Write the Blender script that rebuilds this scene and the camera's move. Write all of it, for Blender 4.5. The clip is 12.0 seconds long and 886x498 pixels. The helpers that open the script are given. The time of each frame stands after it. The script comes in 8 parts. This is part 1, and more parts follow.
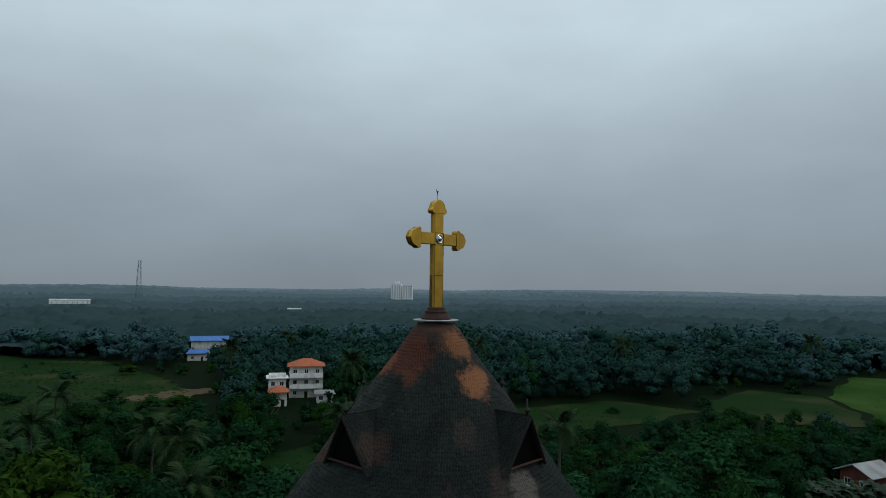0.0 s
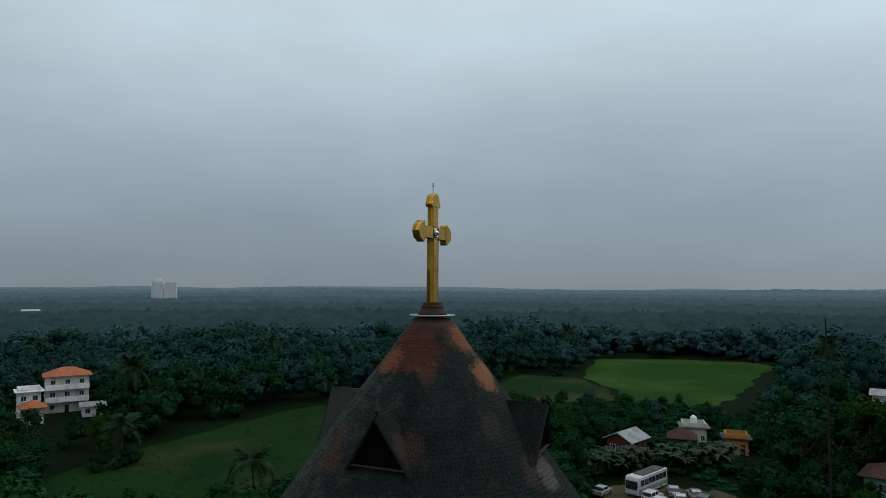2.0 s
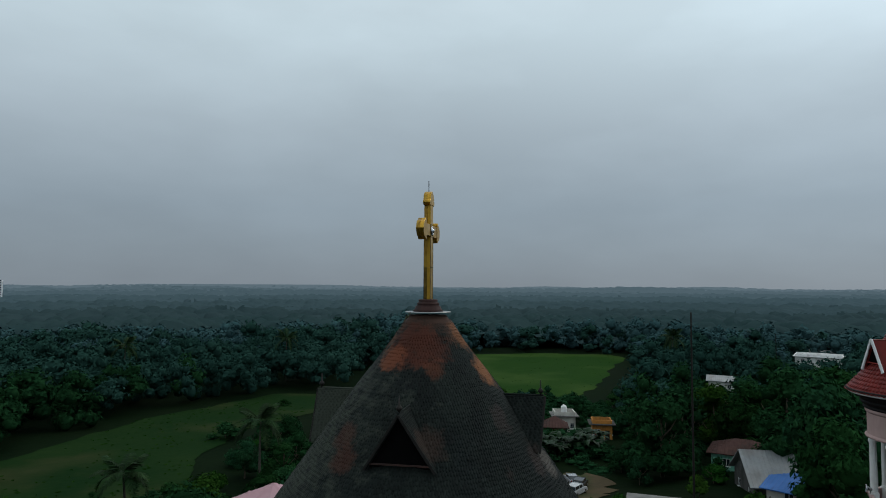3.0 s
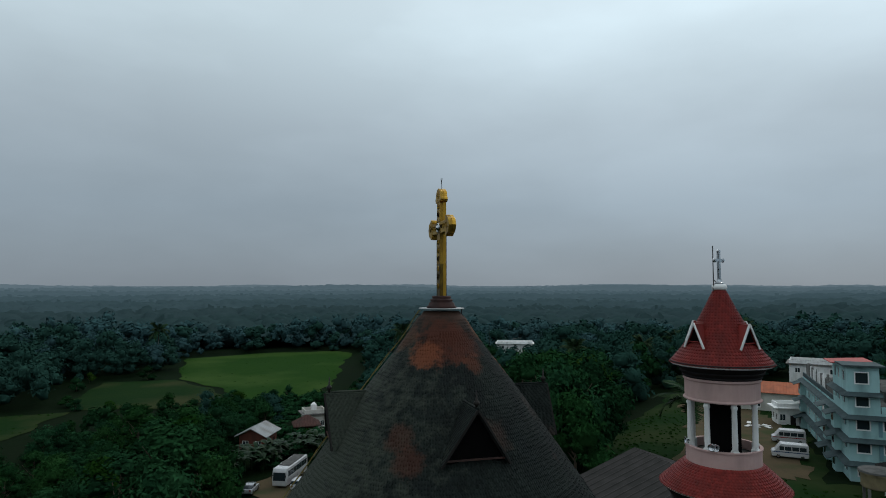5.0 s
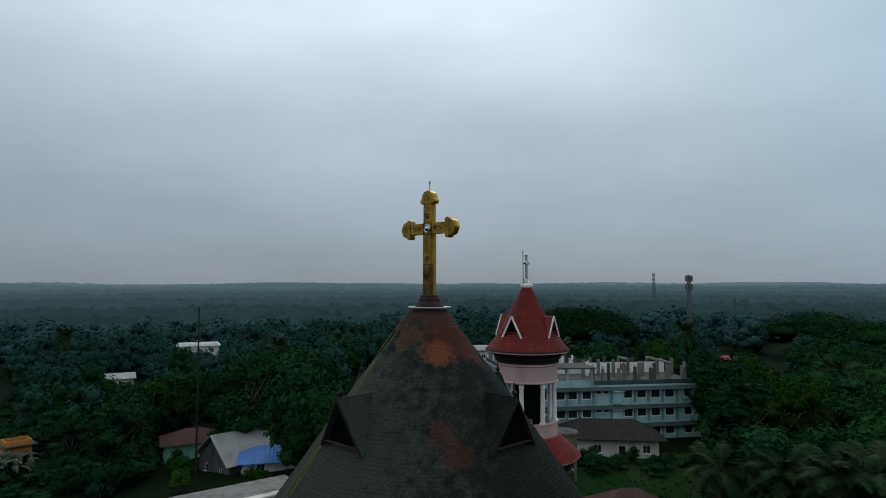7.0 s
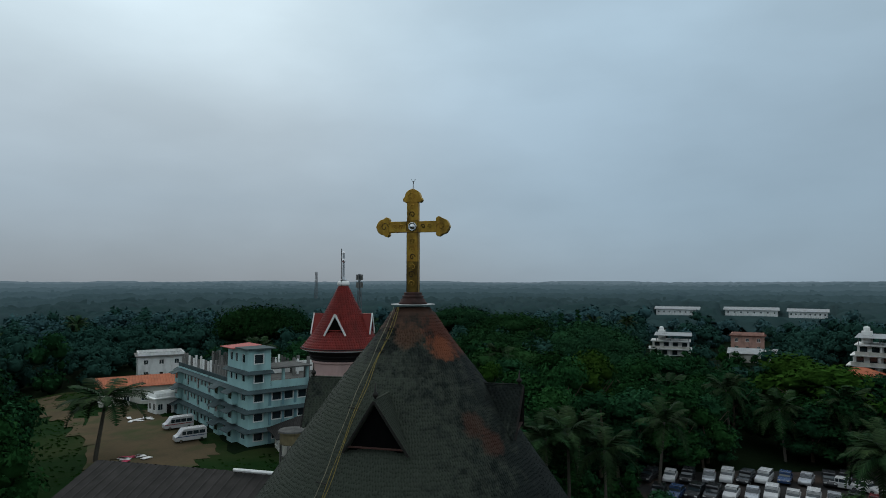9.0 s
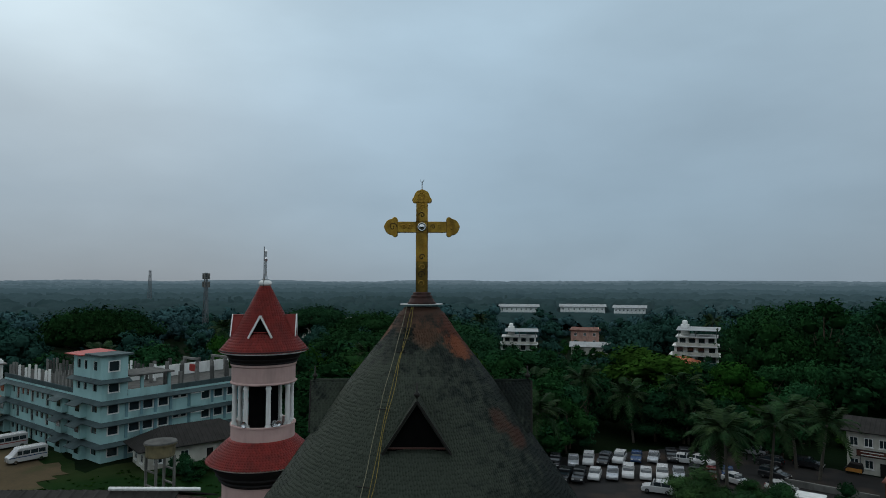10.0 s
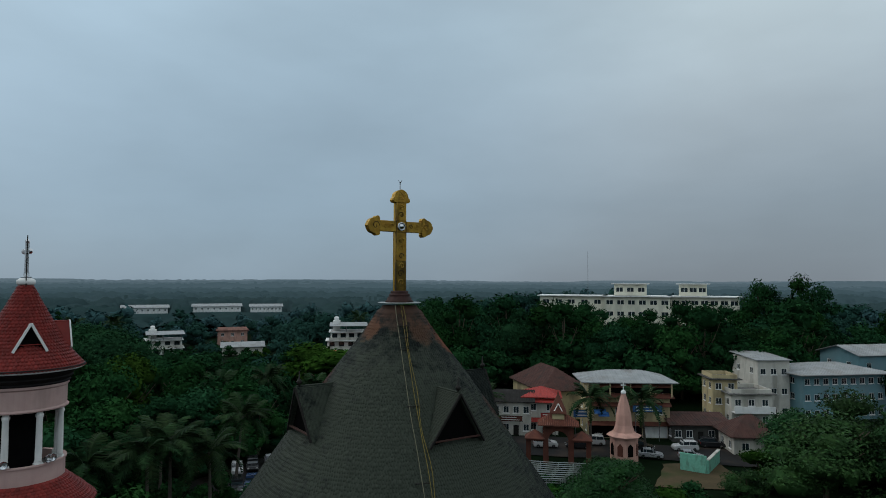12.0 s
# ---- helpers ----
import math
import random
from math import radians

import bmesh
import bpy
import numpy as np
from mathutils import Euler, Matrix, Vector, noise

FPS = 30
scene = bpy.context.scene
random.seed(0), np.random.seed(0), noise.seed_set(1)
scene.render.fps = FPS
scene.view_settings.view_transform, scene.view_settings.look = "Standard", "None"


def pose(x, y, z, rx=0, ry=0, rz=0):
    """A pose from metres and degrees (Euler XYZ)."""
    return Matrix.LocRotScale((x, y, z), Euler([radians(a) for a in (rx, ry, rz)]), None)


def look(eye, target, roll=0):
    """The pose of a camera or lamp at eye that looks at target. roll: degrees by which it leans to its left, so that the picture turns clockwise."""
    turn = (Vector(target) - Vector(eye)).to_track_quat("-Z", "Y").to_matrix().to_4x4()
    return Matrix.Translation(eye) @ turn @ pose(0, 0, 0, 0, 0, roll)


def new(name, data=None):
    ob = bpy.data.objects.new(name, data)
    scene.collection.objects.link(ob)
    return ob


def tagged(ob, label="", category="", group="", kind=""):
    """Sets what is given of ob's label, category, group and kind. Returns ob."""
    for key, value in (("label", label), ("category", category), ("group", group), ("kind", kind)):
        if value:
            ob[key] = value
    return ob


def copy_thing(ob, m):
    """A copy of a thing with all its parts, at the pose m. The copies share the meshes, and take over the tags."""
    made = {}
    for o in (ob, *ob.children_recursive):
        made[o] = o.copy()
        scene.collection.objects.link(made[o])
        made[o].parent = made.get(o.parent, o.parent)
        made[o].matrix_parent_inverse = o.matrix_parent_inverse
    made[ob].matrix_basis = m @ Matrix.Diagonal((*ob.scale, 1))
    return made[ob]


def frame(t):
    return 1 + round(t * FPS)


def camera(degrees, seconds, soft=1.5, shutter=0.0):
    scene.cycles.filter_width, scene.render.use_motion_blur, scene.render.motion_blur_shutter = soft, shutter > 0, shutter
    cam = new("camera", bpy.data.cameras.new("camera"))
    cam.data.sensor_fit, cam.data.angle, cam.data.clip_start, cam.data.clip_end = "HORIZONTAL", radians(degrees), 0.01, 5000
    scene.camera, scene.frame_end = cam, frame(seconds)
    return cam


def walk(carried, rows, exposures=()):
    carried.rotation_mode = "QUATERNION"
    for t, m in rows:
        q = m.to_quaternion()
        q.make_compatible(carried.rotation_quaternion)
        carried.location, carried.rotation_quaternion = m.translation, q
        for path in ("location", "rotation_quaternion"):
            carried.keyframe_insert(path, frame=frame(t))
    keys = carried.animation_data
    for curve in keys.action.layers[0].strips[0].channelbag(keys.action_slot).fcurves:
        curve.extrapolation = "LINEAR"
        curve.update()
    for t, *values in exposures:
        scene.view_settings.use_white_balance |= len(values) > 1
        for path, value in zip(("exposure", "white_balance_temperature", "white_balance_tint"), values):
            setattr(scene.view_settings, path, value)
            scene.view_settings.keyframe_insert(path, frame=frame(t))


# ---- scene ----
# the plan is laid out in units of 1.28 m; all of it is brought to metres at the end
UNIT = 1.28
cam = camera(70.3, 12.0, soft=0.95)
PATH = [
    (0, (0.315, -17.153, 23.491), (0.298, -15.157, 23.618), 0.7),
    (0.5, (-1.109, -17.044, 23.469), (-0.947, -15.055, 23.593), 0.6),
    (1, (-2.535, -16.79, 23.441), (-2.195, -14.823, 23.564), 0.5),
    (1.5, (-3.98, -16.443, 23.403), (-3.468, -14.514, 23.526), 0.3),
    (2, (-5.526, -16.007, 23.391), (-4.844, -14.131, 23.513), 0.3),
    (2.5, (-7.249, -15.392, 23.37), (-6.363, -13.603, 23.489), 0.2),
    (3, (-8.783, -14.669, 23.36), (-7.718, -12.98, 23.477), 0.3),
    (3.2, (-9.438, -14.272, 23.358), (-8.299, -12.632, 23.473), 0.3),
    (4.8, (-14.084, -9.723, 23.288), (-12.437, -8.595, 23.403), -0.1),
    (5, (-14.603, -9.058, 23.3), (-12.903, -8.009, 23.413), -0.0),
    (5.5, (-15.795, -7.25, 23.302), (-13.977, -6.424, 23.412), -0.0),
    (6, (-16.686, -5.279, 23.306), (-14.775, -4.697, 23.415), 0.0),
    (6.5, (-17.322, -3.174, 23.311), (-15.352, -2.845, 23.42), 0.0),
    (7, (-17.634, -1.005, 23.335), (-15.638, -0.934, 23.442), 0.0),
    (7.2, (-17.638, -0.141, 23.341), (-15.641, -0.173, 23.447), 0.1),
    (8.8, (-16.38, 6.921, 23.279), (-14.576, 6.063, 23.381), 0.2),
    (9, (-16.043, 7.861, 23.304), (-14.293, 6.898, 23.407), 0.1),
    (9.5, (-14.989, 9.822, 23.307), (-13.374, 8.646, 23.409), 0.1),
    (10, (-13.56, 11.783, 23.32), (-12.097, 10.423, 23.421), 0.1),
    (10.5, (-11.833, 13.58, 23.329), (-10.587, 12.018, 23.43), 0.1),
    (11, (-9.915, 15.133, 23.324), (-8.913, 13.405, 23.424), 0.1),
    (11.5, (-7.789, 16.412, 23.312), (-7.043, 14.56, 23.413), 0.1),
    (12, (-5.54, 17.426, 23.296), (-5.067, 15.485, 23.396), 0.2),
]
walk(cam, [(t, look(Vector(eye) * UNIT, Vector(target) * UNIT, roll)) for t, eye, target, roll in PATH])

# ---- sky and sun: an overcast, hazy morning ----
SUN_AZ, SUN_EL = radians(98), radians(42)
SUN = Vector((math.sin(SUN_AZ) * math.cos(SUN_EL), math.cos(SUN_AZ) * math.cos(SUN_EL), math.sin(SUN_EL)))


def build_world():
    w = bpy.data.worlds.new("overcast_sky")
    scene.world = w
    w.use_nodes = True
    nt = w.node_tree
    n, l = nt.nodes, nt.links
    n.clear()
    out, bg = n.new("ShaderNodeOutputWorld"), n.new("ShaderNodeBackground")
    tc, sep = n.new("ShaderNodeTexCoord"), n.new("ShaderNodeSeparateXYZ")
    l.new(tc.outputs["Generated"], sep.inputs[0])
    sky = n.new("ShaderNodeTexSky")
    sky.sky_type, sky.sun_disc = "NISHITA", False
    sky.sun_elevation, sky.sun_rotation = SUN_EL, SUN_AZ
    ramp = n.new("ShaderNodeValToRGB")
    l.new(sep.outputs["Z"], ramp.inputs[0])
    e = ramp.color_ramp.elements
    e[0].position, e[0].color = 0.0, (0.222, 0.266, 0.307, 1)
    e[1].position, e[1].color = 1.0, (0.734, 0.820, 0.887, 1)
    for p, c in ((0.03, (0.236, 0.286, 0.333)), (0.12, (0.282, 0.350, 0.408)), (0.24, (0.393, 0.475, 0.536)), (0.38, (0.561, 0.680, 0.746)), (0.62, (0.673, 0.780, 0.839))):
        k = e.new(p)
        k.color = (*c, 1)
    # thin brighter cloud round the hidden sun, clearer blue away from it
    dot = n.new("ShaderNodeVectorMath")
    dot.operation = "DOT_PRODUCT"
    dot.inputs[1].default_value = SUN
    l.new(tc.outputs["Generated"], dot.inputs[0])
    glow = n.new("ShaderNodeMapRange")
    glow.interpolation_type = "SMOOTHSTEP"
    glow.inputs["From Min"].default_value, glow.inputs["From Max"].default_value = 0.35, 1.0
    glow.inputs["To Min"].default_value, glow.inputs["To Max"].default_value = 0.9, 1.14
    l.new(dot.outputs["Value"], glow.inputs["Value"])
    # cloud billows, flattened towards the horizon
    mp = n.new("ShaderNodeMapping")
    mp.inputs["Scale"].default_value = (1, 1, 2.6)
    l.new(tc.outputs["Generated"], mp.inputs[0])
    cl = n.new("ShaderNodeTexNoise")
    cl.inputs["Scale"].default_value, cl.inputs["Detail"].default_value, cl.inputs["Roughness"].default_value = 2.3, 5, 0.5
    l.new(mp.outputs[0], cl.inputs["Vector"])
    cm = n.new("ShaderNodeMapRange")
    cm.inputs["From Min"].default_value, cm.inputs["From Max"].default_value = 0.35, 0.65
    cm.inputs["To Min"].default_value, cm.inputs["To Max"].default_value = 0.92, 1.08
    l.new(cl.outputs["Fac"], cm.inputs["Value"])
    m1, m2 = n.new("ShaderNodeVectorMath"), n.new("ShaderNodeVectorMath")
    m1.operation = m2.operation = "SCALE"
    # thinner cloud with blue showing through to the south-east
    bd = n.new("ShaderNodeVectorMath")
    bd.operation = "DOT_PRODUCT"
    bd.inputs[1].default_value = (0.5, -0.75, 0.43)
    l.new(tc.outputs["Generated"], bd.inputs[0])
    br = n.new("ShaderNodeMapRange")
    br.interpolation_type = "SMOOTHSTEP"
    br.inputs["From Min"].default_value, br.inputs["From Max"].default_value = 0.72, 1.0
    br.inputs["To Max"].default_value = 0.75
    l.new(bd.outputs["Value"], br.inputs["Value"])
    bm_ = n.new("ShaderNodeMix")
    bm_.data_type = "RGBA"
    l.new(br.outputs[0], bm_.inputs["Factor"])
    l.new(ramp.outputs["Color"], bm_.inputs["A"])
    bm_.inputs["B"].default_value = (0.275, 0.395, 0.50, 1)
    l.new(bm_.outputs["Result"], m1.inputs[0])
    l.new(glow.outputs[0], m1.inputs["Scale"])
    l.new(m1.outputs[0], m2.inputs[0])
    l.new(cm.outputs[0], m2.inputs["Scale"])
    # the clear sky behind shines through a little
    sk = n.new("ShaderNodeVectorMath")
    sk.operation = "SCALE"
    sk.inputs["Scale"].default_value = 0.003
    l.new(sky.outputs[0], sk.inputs[0])
    add = n.new("ShaderNodeVectorMath")
    add.operation = "ADD"
    l.new(m2.outputs[0], add.inputs[0])
    l.new(sk.outputs[0], add.inputs[1])
    l.new(add.outputs[0], bg.inputs["Color"])
    bg.inputs["Strength"].default_value = 1.03
    l.new(bg.outputs[0], out.inputs[0])


build_world()
sun = new("sun", bpy.data.lights.new("sun", "SUN"))
sun.data.energy, sun.data.angle, sun.data.color = 0.6, radians(25), (1.0, 0.95, 0.88)
sun.matrix_world = look(SUN * 300, (0, 0, 0))
scene.view_settings.exposure = 0.0


# ---- materials ----
def material(name, base, other=None, scale=3.0, rough=0.8, metal=0.0, bump=0.2, fine=30.0, spec=0.2, sheen=0.0, island=0.0, stain=None, stain_amount=0.0, stretch=(1, 1, 1), obj_random=0.0, depth=0.02):
    """A surface of two mixed colours with coarse and fine grain, optional stains and relief, in metres."""
    m = bpy.data.materials.new(name)
    m.use_nodes = True
    nt = m.node_tree
    n, l = nt.nodes, nt.links
    p = n["Principled BSDF"]
    other = other or tuple(c * 0.75 for c in base)
    geo = n.new("ShaderNodeNewGeometry")
    mp = n.new("ShaderNodeMapping")
    mp.inputs["Scale"].default_value = stretch
    l.new(geo.outputs["Position"], mp.inputs[0])
    a, b = n.new("ShaderNodeTexNoise"), n.new("ShaderNodeTexNoise")
    a.inputs["Scale"].default_value, a.inputs["Detail"].default_value = scale, 4
    b.inputs["Scale"].default_value, b.inputs["Detail"].default_value = fine, 3
    l.new(mp.outputs[0], a.inputs["Vector"])
    l.new(mp.outputs[0], b.inputs["Vector"])
    s = n.new("ShaderNodeMath")
    s.operation = "MULTIPLY_ADD"
    l.new(b.outputs["Fac"], s.inputs[0])
    s.inputs[1].default_value = 0.5
    l.new(a.outputs["Fac"], s.inputs[2])
    r = n.new("ShaderNodeMapRange")
    r.inputs["From Min"].default_value, r.inputs["From Max"].default_value = 0.5, 1.0
    l.new(s.outputs[0], r.inputs["Value"])
    mix = n.new("ShaderNodeMix")
    mix.data_type = "RGBA"
    mix.inputs["A"].default_value, mix.inputs["B"].default_value = (*base, 1), (*other, 1)
    l.new(r.outputs[0], mix.inputs["Factor"])
    col = mix.outputs["Result"]
    if stain:
        st = n.new("ShaderNodeTexNoise")
        st.inputs["Scale"].default_value, st.inputs["Detail"].default_value = scale * 0.6, 6
        mp2 = n.new("ShaderNodeMapping")
        mp2.inputs["Scale"].default_value = (1, 1, 0.35)
        mp2.inputs["Location"].default_value = (7, 3, 1)
        l.new(geo.outputs["Position"], mp2.inputs[0])
        l.new(mp2.outputs[0], st.inputs["Vector"])
        sr = n.new("ShaderNodeMapRange")
        sr.inputs["From Min"].default_value, sr.inputs["From Max"].default_value = 0.5, 0.68
        sr.inputs["To Max"].default_value = stain_amount
        l.new(st.outputs["Fac"], sr.inputs["Value"])
        mx = n.new("ShaderNodeMix")
        mx.data_type = "RGBA"
        l.new(sr.outputs[0], mx.inputs["Factor"])
        l.new(col, mx.inputs["A"])
        mx.inputs["B"].default_value = (*stain, 1)
        col = mx.outputs["Result"]
    if island or obj_random:
        hsv = n.new("ShaderNodeHueSaturation")
        rnd = n.new("ShaderNodeMapRange")
        k = island or obj_random
        rnd.inputs["To Min"].default_value, rnd.inputs["To Max"].default_value = 1 - k, 1 + k
        if island:
            l.new(geo.outputs["Random Per Island"], rnd.inputs["Value"])
        else:
            oi = n.new("ShaderNodeObjectInfo")
            l.new(oi.outputs["Random"], rnd.inputs["Value"])
        l.new(rnd.outputs[0], hsv.inputs["Value"])
        l.new(col, hsv.inputs["Color"])
        col = hsv.outputs["Color"]
        if island and obj_random:
            oi = n.new("ShaderNodeObjectInfo")
            h2 = n.new("ShaderNodeHueSaturation")
            for sock, lo, hi, mul in (("Value", 1 - obj_random, 1 + obj_random, 1.0), ("Hue", 0.475, 0.52, 7.3)):
                fr = n.new("ShaderNodeMath")
                fr.operation = "MULTIPLY"
                fr.inputs[1].default_value = mul
                l.new(oi.outputs["Random"], fr.inputs[0])
                f2 = n.new("ShaderNodeMath")
                f2.operation = "FRACT"
                l.new(fr.outputs[0], f2.inputs[0])
                r2 = n.new("ShaderNodeMapRange")
                r2.inputs["To Min"].default_value, r2.inputs["To Max"].default_value = lo, hi
                l.new(f2.outputs[0], r2.inputs["Value"])
                l.new(r2.outputs[0], h2.inputs[sock])
            l.new(col, h2.inputs["Color"])
            col = h2.outputs["Color"]
    l.new(col, p.inputs["Base Color"])
    p.inputs["Metallic"].default_value = metal
    p.inputs["Specular IOR Level"].default_value = spec
    if sheen:
        p.inputs["Sheen Weight"].default_value, p.inputs["Sheen Roughness"].default_value = sheen, 0.5
    rr = n.new("ShaderNodeMapRange")
    rr.inputs["To Min"].default_value, rr.inputs["To Max"].default_value = max(0.03, rough - 0.12), min(1, rough + 0.12)
    l.new(a.outputs["Fac"], rr.inputs["Value"])
    l.new(rr.outputs[0], p.inputs["Roughness"])
    if bump:
        bp = n.new("ShaderNodeBump")
        bp.inputs["Strength"].default_value, bp.inputs["Distance"].default_value = bump, depth
        l.new(s.outputs[0], bp.inputs["Height"])
        l.new(bp.outputs[0], p.inputs["Normal"])
    return m


def tile_material():
    """Old clay scales, black with lichen; bare red and orange clay in weathered patches."""
    m = material("lichened_clay_tile", (0.003, 0.005, 0.0045), (0.018, 0.024, 0.020), scale=1.5, fine=17, rough=0.8, bump=0.6, spec=0.18, island=0.25, stretch=(1, 1, 0.16), stain=(0.010, 0.014, 0.013), stain_amount=0.7)
    nt = m.node_tree
    n, l = nt.nodes, nt.links
    p = n["Principled BSDF"]
    col = p.inputs["Base Color"].links[0].from_socket
    geo = n.new("ShaderNodeNewGeometry")
    wob = n.new("ShaderNodeTexNoise")
    wob.inputs["Scale"].default_value, wob.inputs["Detail"].default_value, wob.inputs["Roughness"].default_value = 2.6, 6, 0.7
    l.new(geo.outputs["Position"], wob.inputs["Vector"])

    def patch(centre, size, colour, amount, col, squash=1.0):
        mp = n.new("ShaderNodeMapping")
        mp.vector_type = "POINT"
        mp.inputs["Location"].default_value = (-centre[0] / size, -centre[1] / size, -centre[2] / size / squash)
        mp.inputs["Scale"].default_value = (1 / size / UNIT, 1 / size / UNIT, 1 / size / squash / UNIT)
        l.new(geo.outputs["Position"], mp.inputs[0])
        ln = n.new("ShaderNodeVectorMath")
        ln.operation = "LENGTH"
        l.new(mp.outputs[0], ln.inputs[0])
        ad = n.new("ShaderNodeMath")
        ad.operation = "MULTIPLY_ADD"
        l.new(wob.outputs["Fac"], ad.inputs[0])
        ad.inputs[1].default_value = 2.2
        l.new(ln.outputs["Value"], ad.inputs[2])
        r = n.new("ShaderNodeMapRange")
        r.inputs["From Min"].default_value, r.inputs["From Max"].default_value = 1.75, 2.2
        r.inputs["To Min"].default_value, r.inputs["To Max"].default_value = amount, 0.0
        l.new(ad.outputs[0], r.inputs["Value"])
        mx = n.new("ShaderNodeMix")
        mx.data_type = "RGBA"
        l.new(r.outputs[0], mx.inputs["Factor"])
        l.new(col, mx.inputs["A"])
        mx.inputs["B"].default_value = (*colour, 1)
        return mx.outputs["Result"]

    red, orange, pale = (0.085, 0.026, 0.015), (0.23, 0.095, 0.042), (0.048, 0.057, 0.042)
    col = patch((-1.6, 3.2, 18.4), 4.4, pale, 0.8, col)
    col = patch((0.3, 2.2, 20.2), 2.0, pale, 0.55, col)
    col = patch((2.6, 2.2, 18.6), 2.2, pale, 0.5, col)
    col = patch((0, 0, 22.7), 1.15, (0.085, 0.042, 0.028), 0.7, col)
    col = patch((-0.95, -0.62, 21.95), 0.72, red, 0.85, col)
    col = patch((-0.55, -1.0, 21.85), 0.6, red, 0.7, col)
    col = patch((-1.25, -0.3, 21.55), 0.45, (0.20, 0.06, 0.026), 0.75, col)
    col = patch((-0.6, -1.35, 21.35), 0.3, (0.14, 0.045, 0.022), 0.5, col)
    col = patch((-0.9, 0.62, 21.95), 0.45, (0.15, 0.065, 0.035), 0.45, col)
    col = patch((0.62, 0.75, 22.0), 0.42, (0.17, 0.07, 0.035), 0.6, col)
    col = patch((0.60, -0.62, 22.0), 0.42, orange, 0.8, col, 1.3)
    col = patch((0.98, -1.12, 21.1), 0.48, orange, 0.95, col)
    col = patch((1.25, -0.85, 21.35), 0.3, orange, 0.8, col)
    col = patch((-2.55, -0.42, 19.75), 0.38, red, 0.45, col)
    col = patch((-2.75, -0.85, 19.3), 0.4, red, 0.5, col)
    col = patch((0.75, -2.2, 19.9), 0.3, (0.06, 0.042, 0.036), 0.4, col, 2.6)
    col = patch((1.5, -2.6, 19.0), 0.32, (0.075, 0.05, 0.042), 0.4, col, 2.2)
    col = patch((0.3, -2.9, 18.8), 0.26, (0.07, 0.036, 0.028), 0.35, col, 1.6)
    col = patch((1.9, 0.9, 20.2), 0.5, red, 0.6, col, 1.6)
    col = patch((-1.35, -2.3, 19.85), 0.4, (0.075, 0.044, 0.032), 0.5, col, 1.5)
    col = patch((2.2, -2.4, 19.0), 0.5, (0.15, 0.13, 0.11), 0.6, col)
    for sock in list(p.inputs["Base Color"].links):
        l.remove(sock)
    l.new(col, p.inputs["Base Color"])
    return m


def glass_material(name="window_glass", tint=(0.02, 0.03, 0.035)):
    m = bpy.data.materials.new(name)
    m.use_nodes = True
    p = m.node_tree.nodes["Principled BSDF"]
    p.inputs["Base Color"].default_value, p.inputs["Roughness"].default_value = (*tint, 1), 0.08
    p.inputs["Specular IOR Level"].default_value = 0.6
    return m


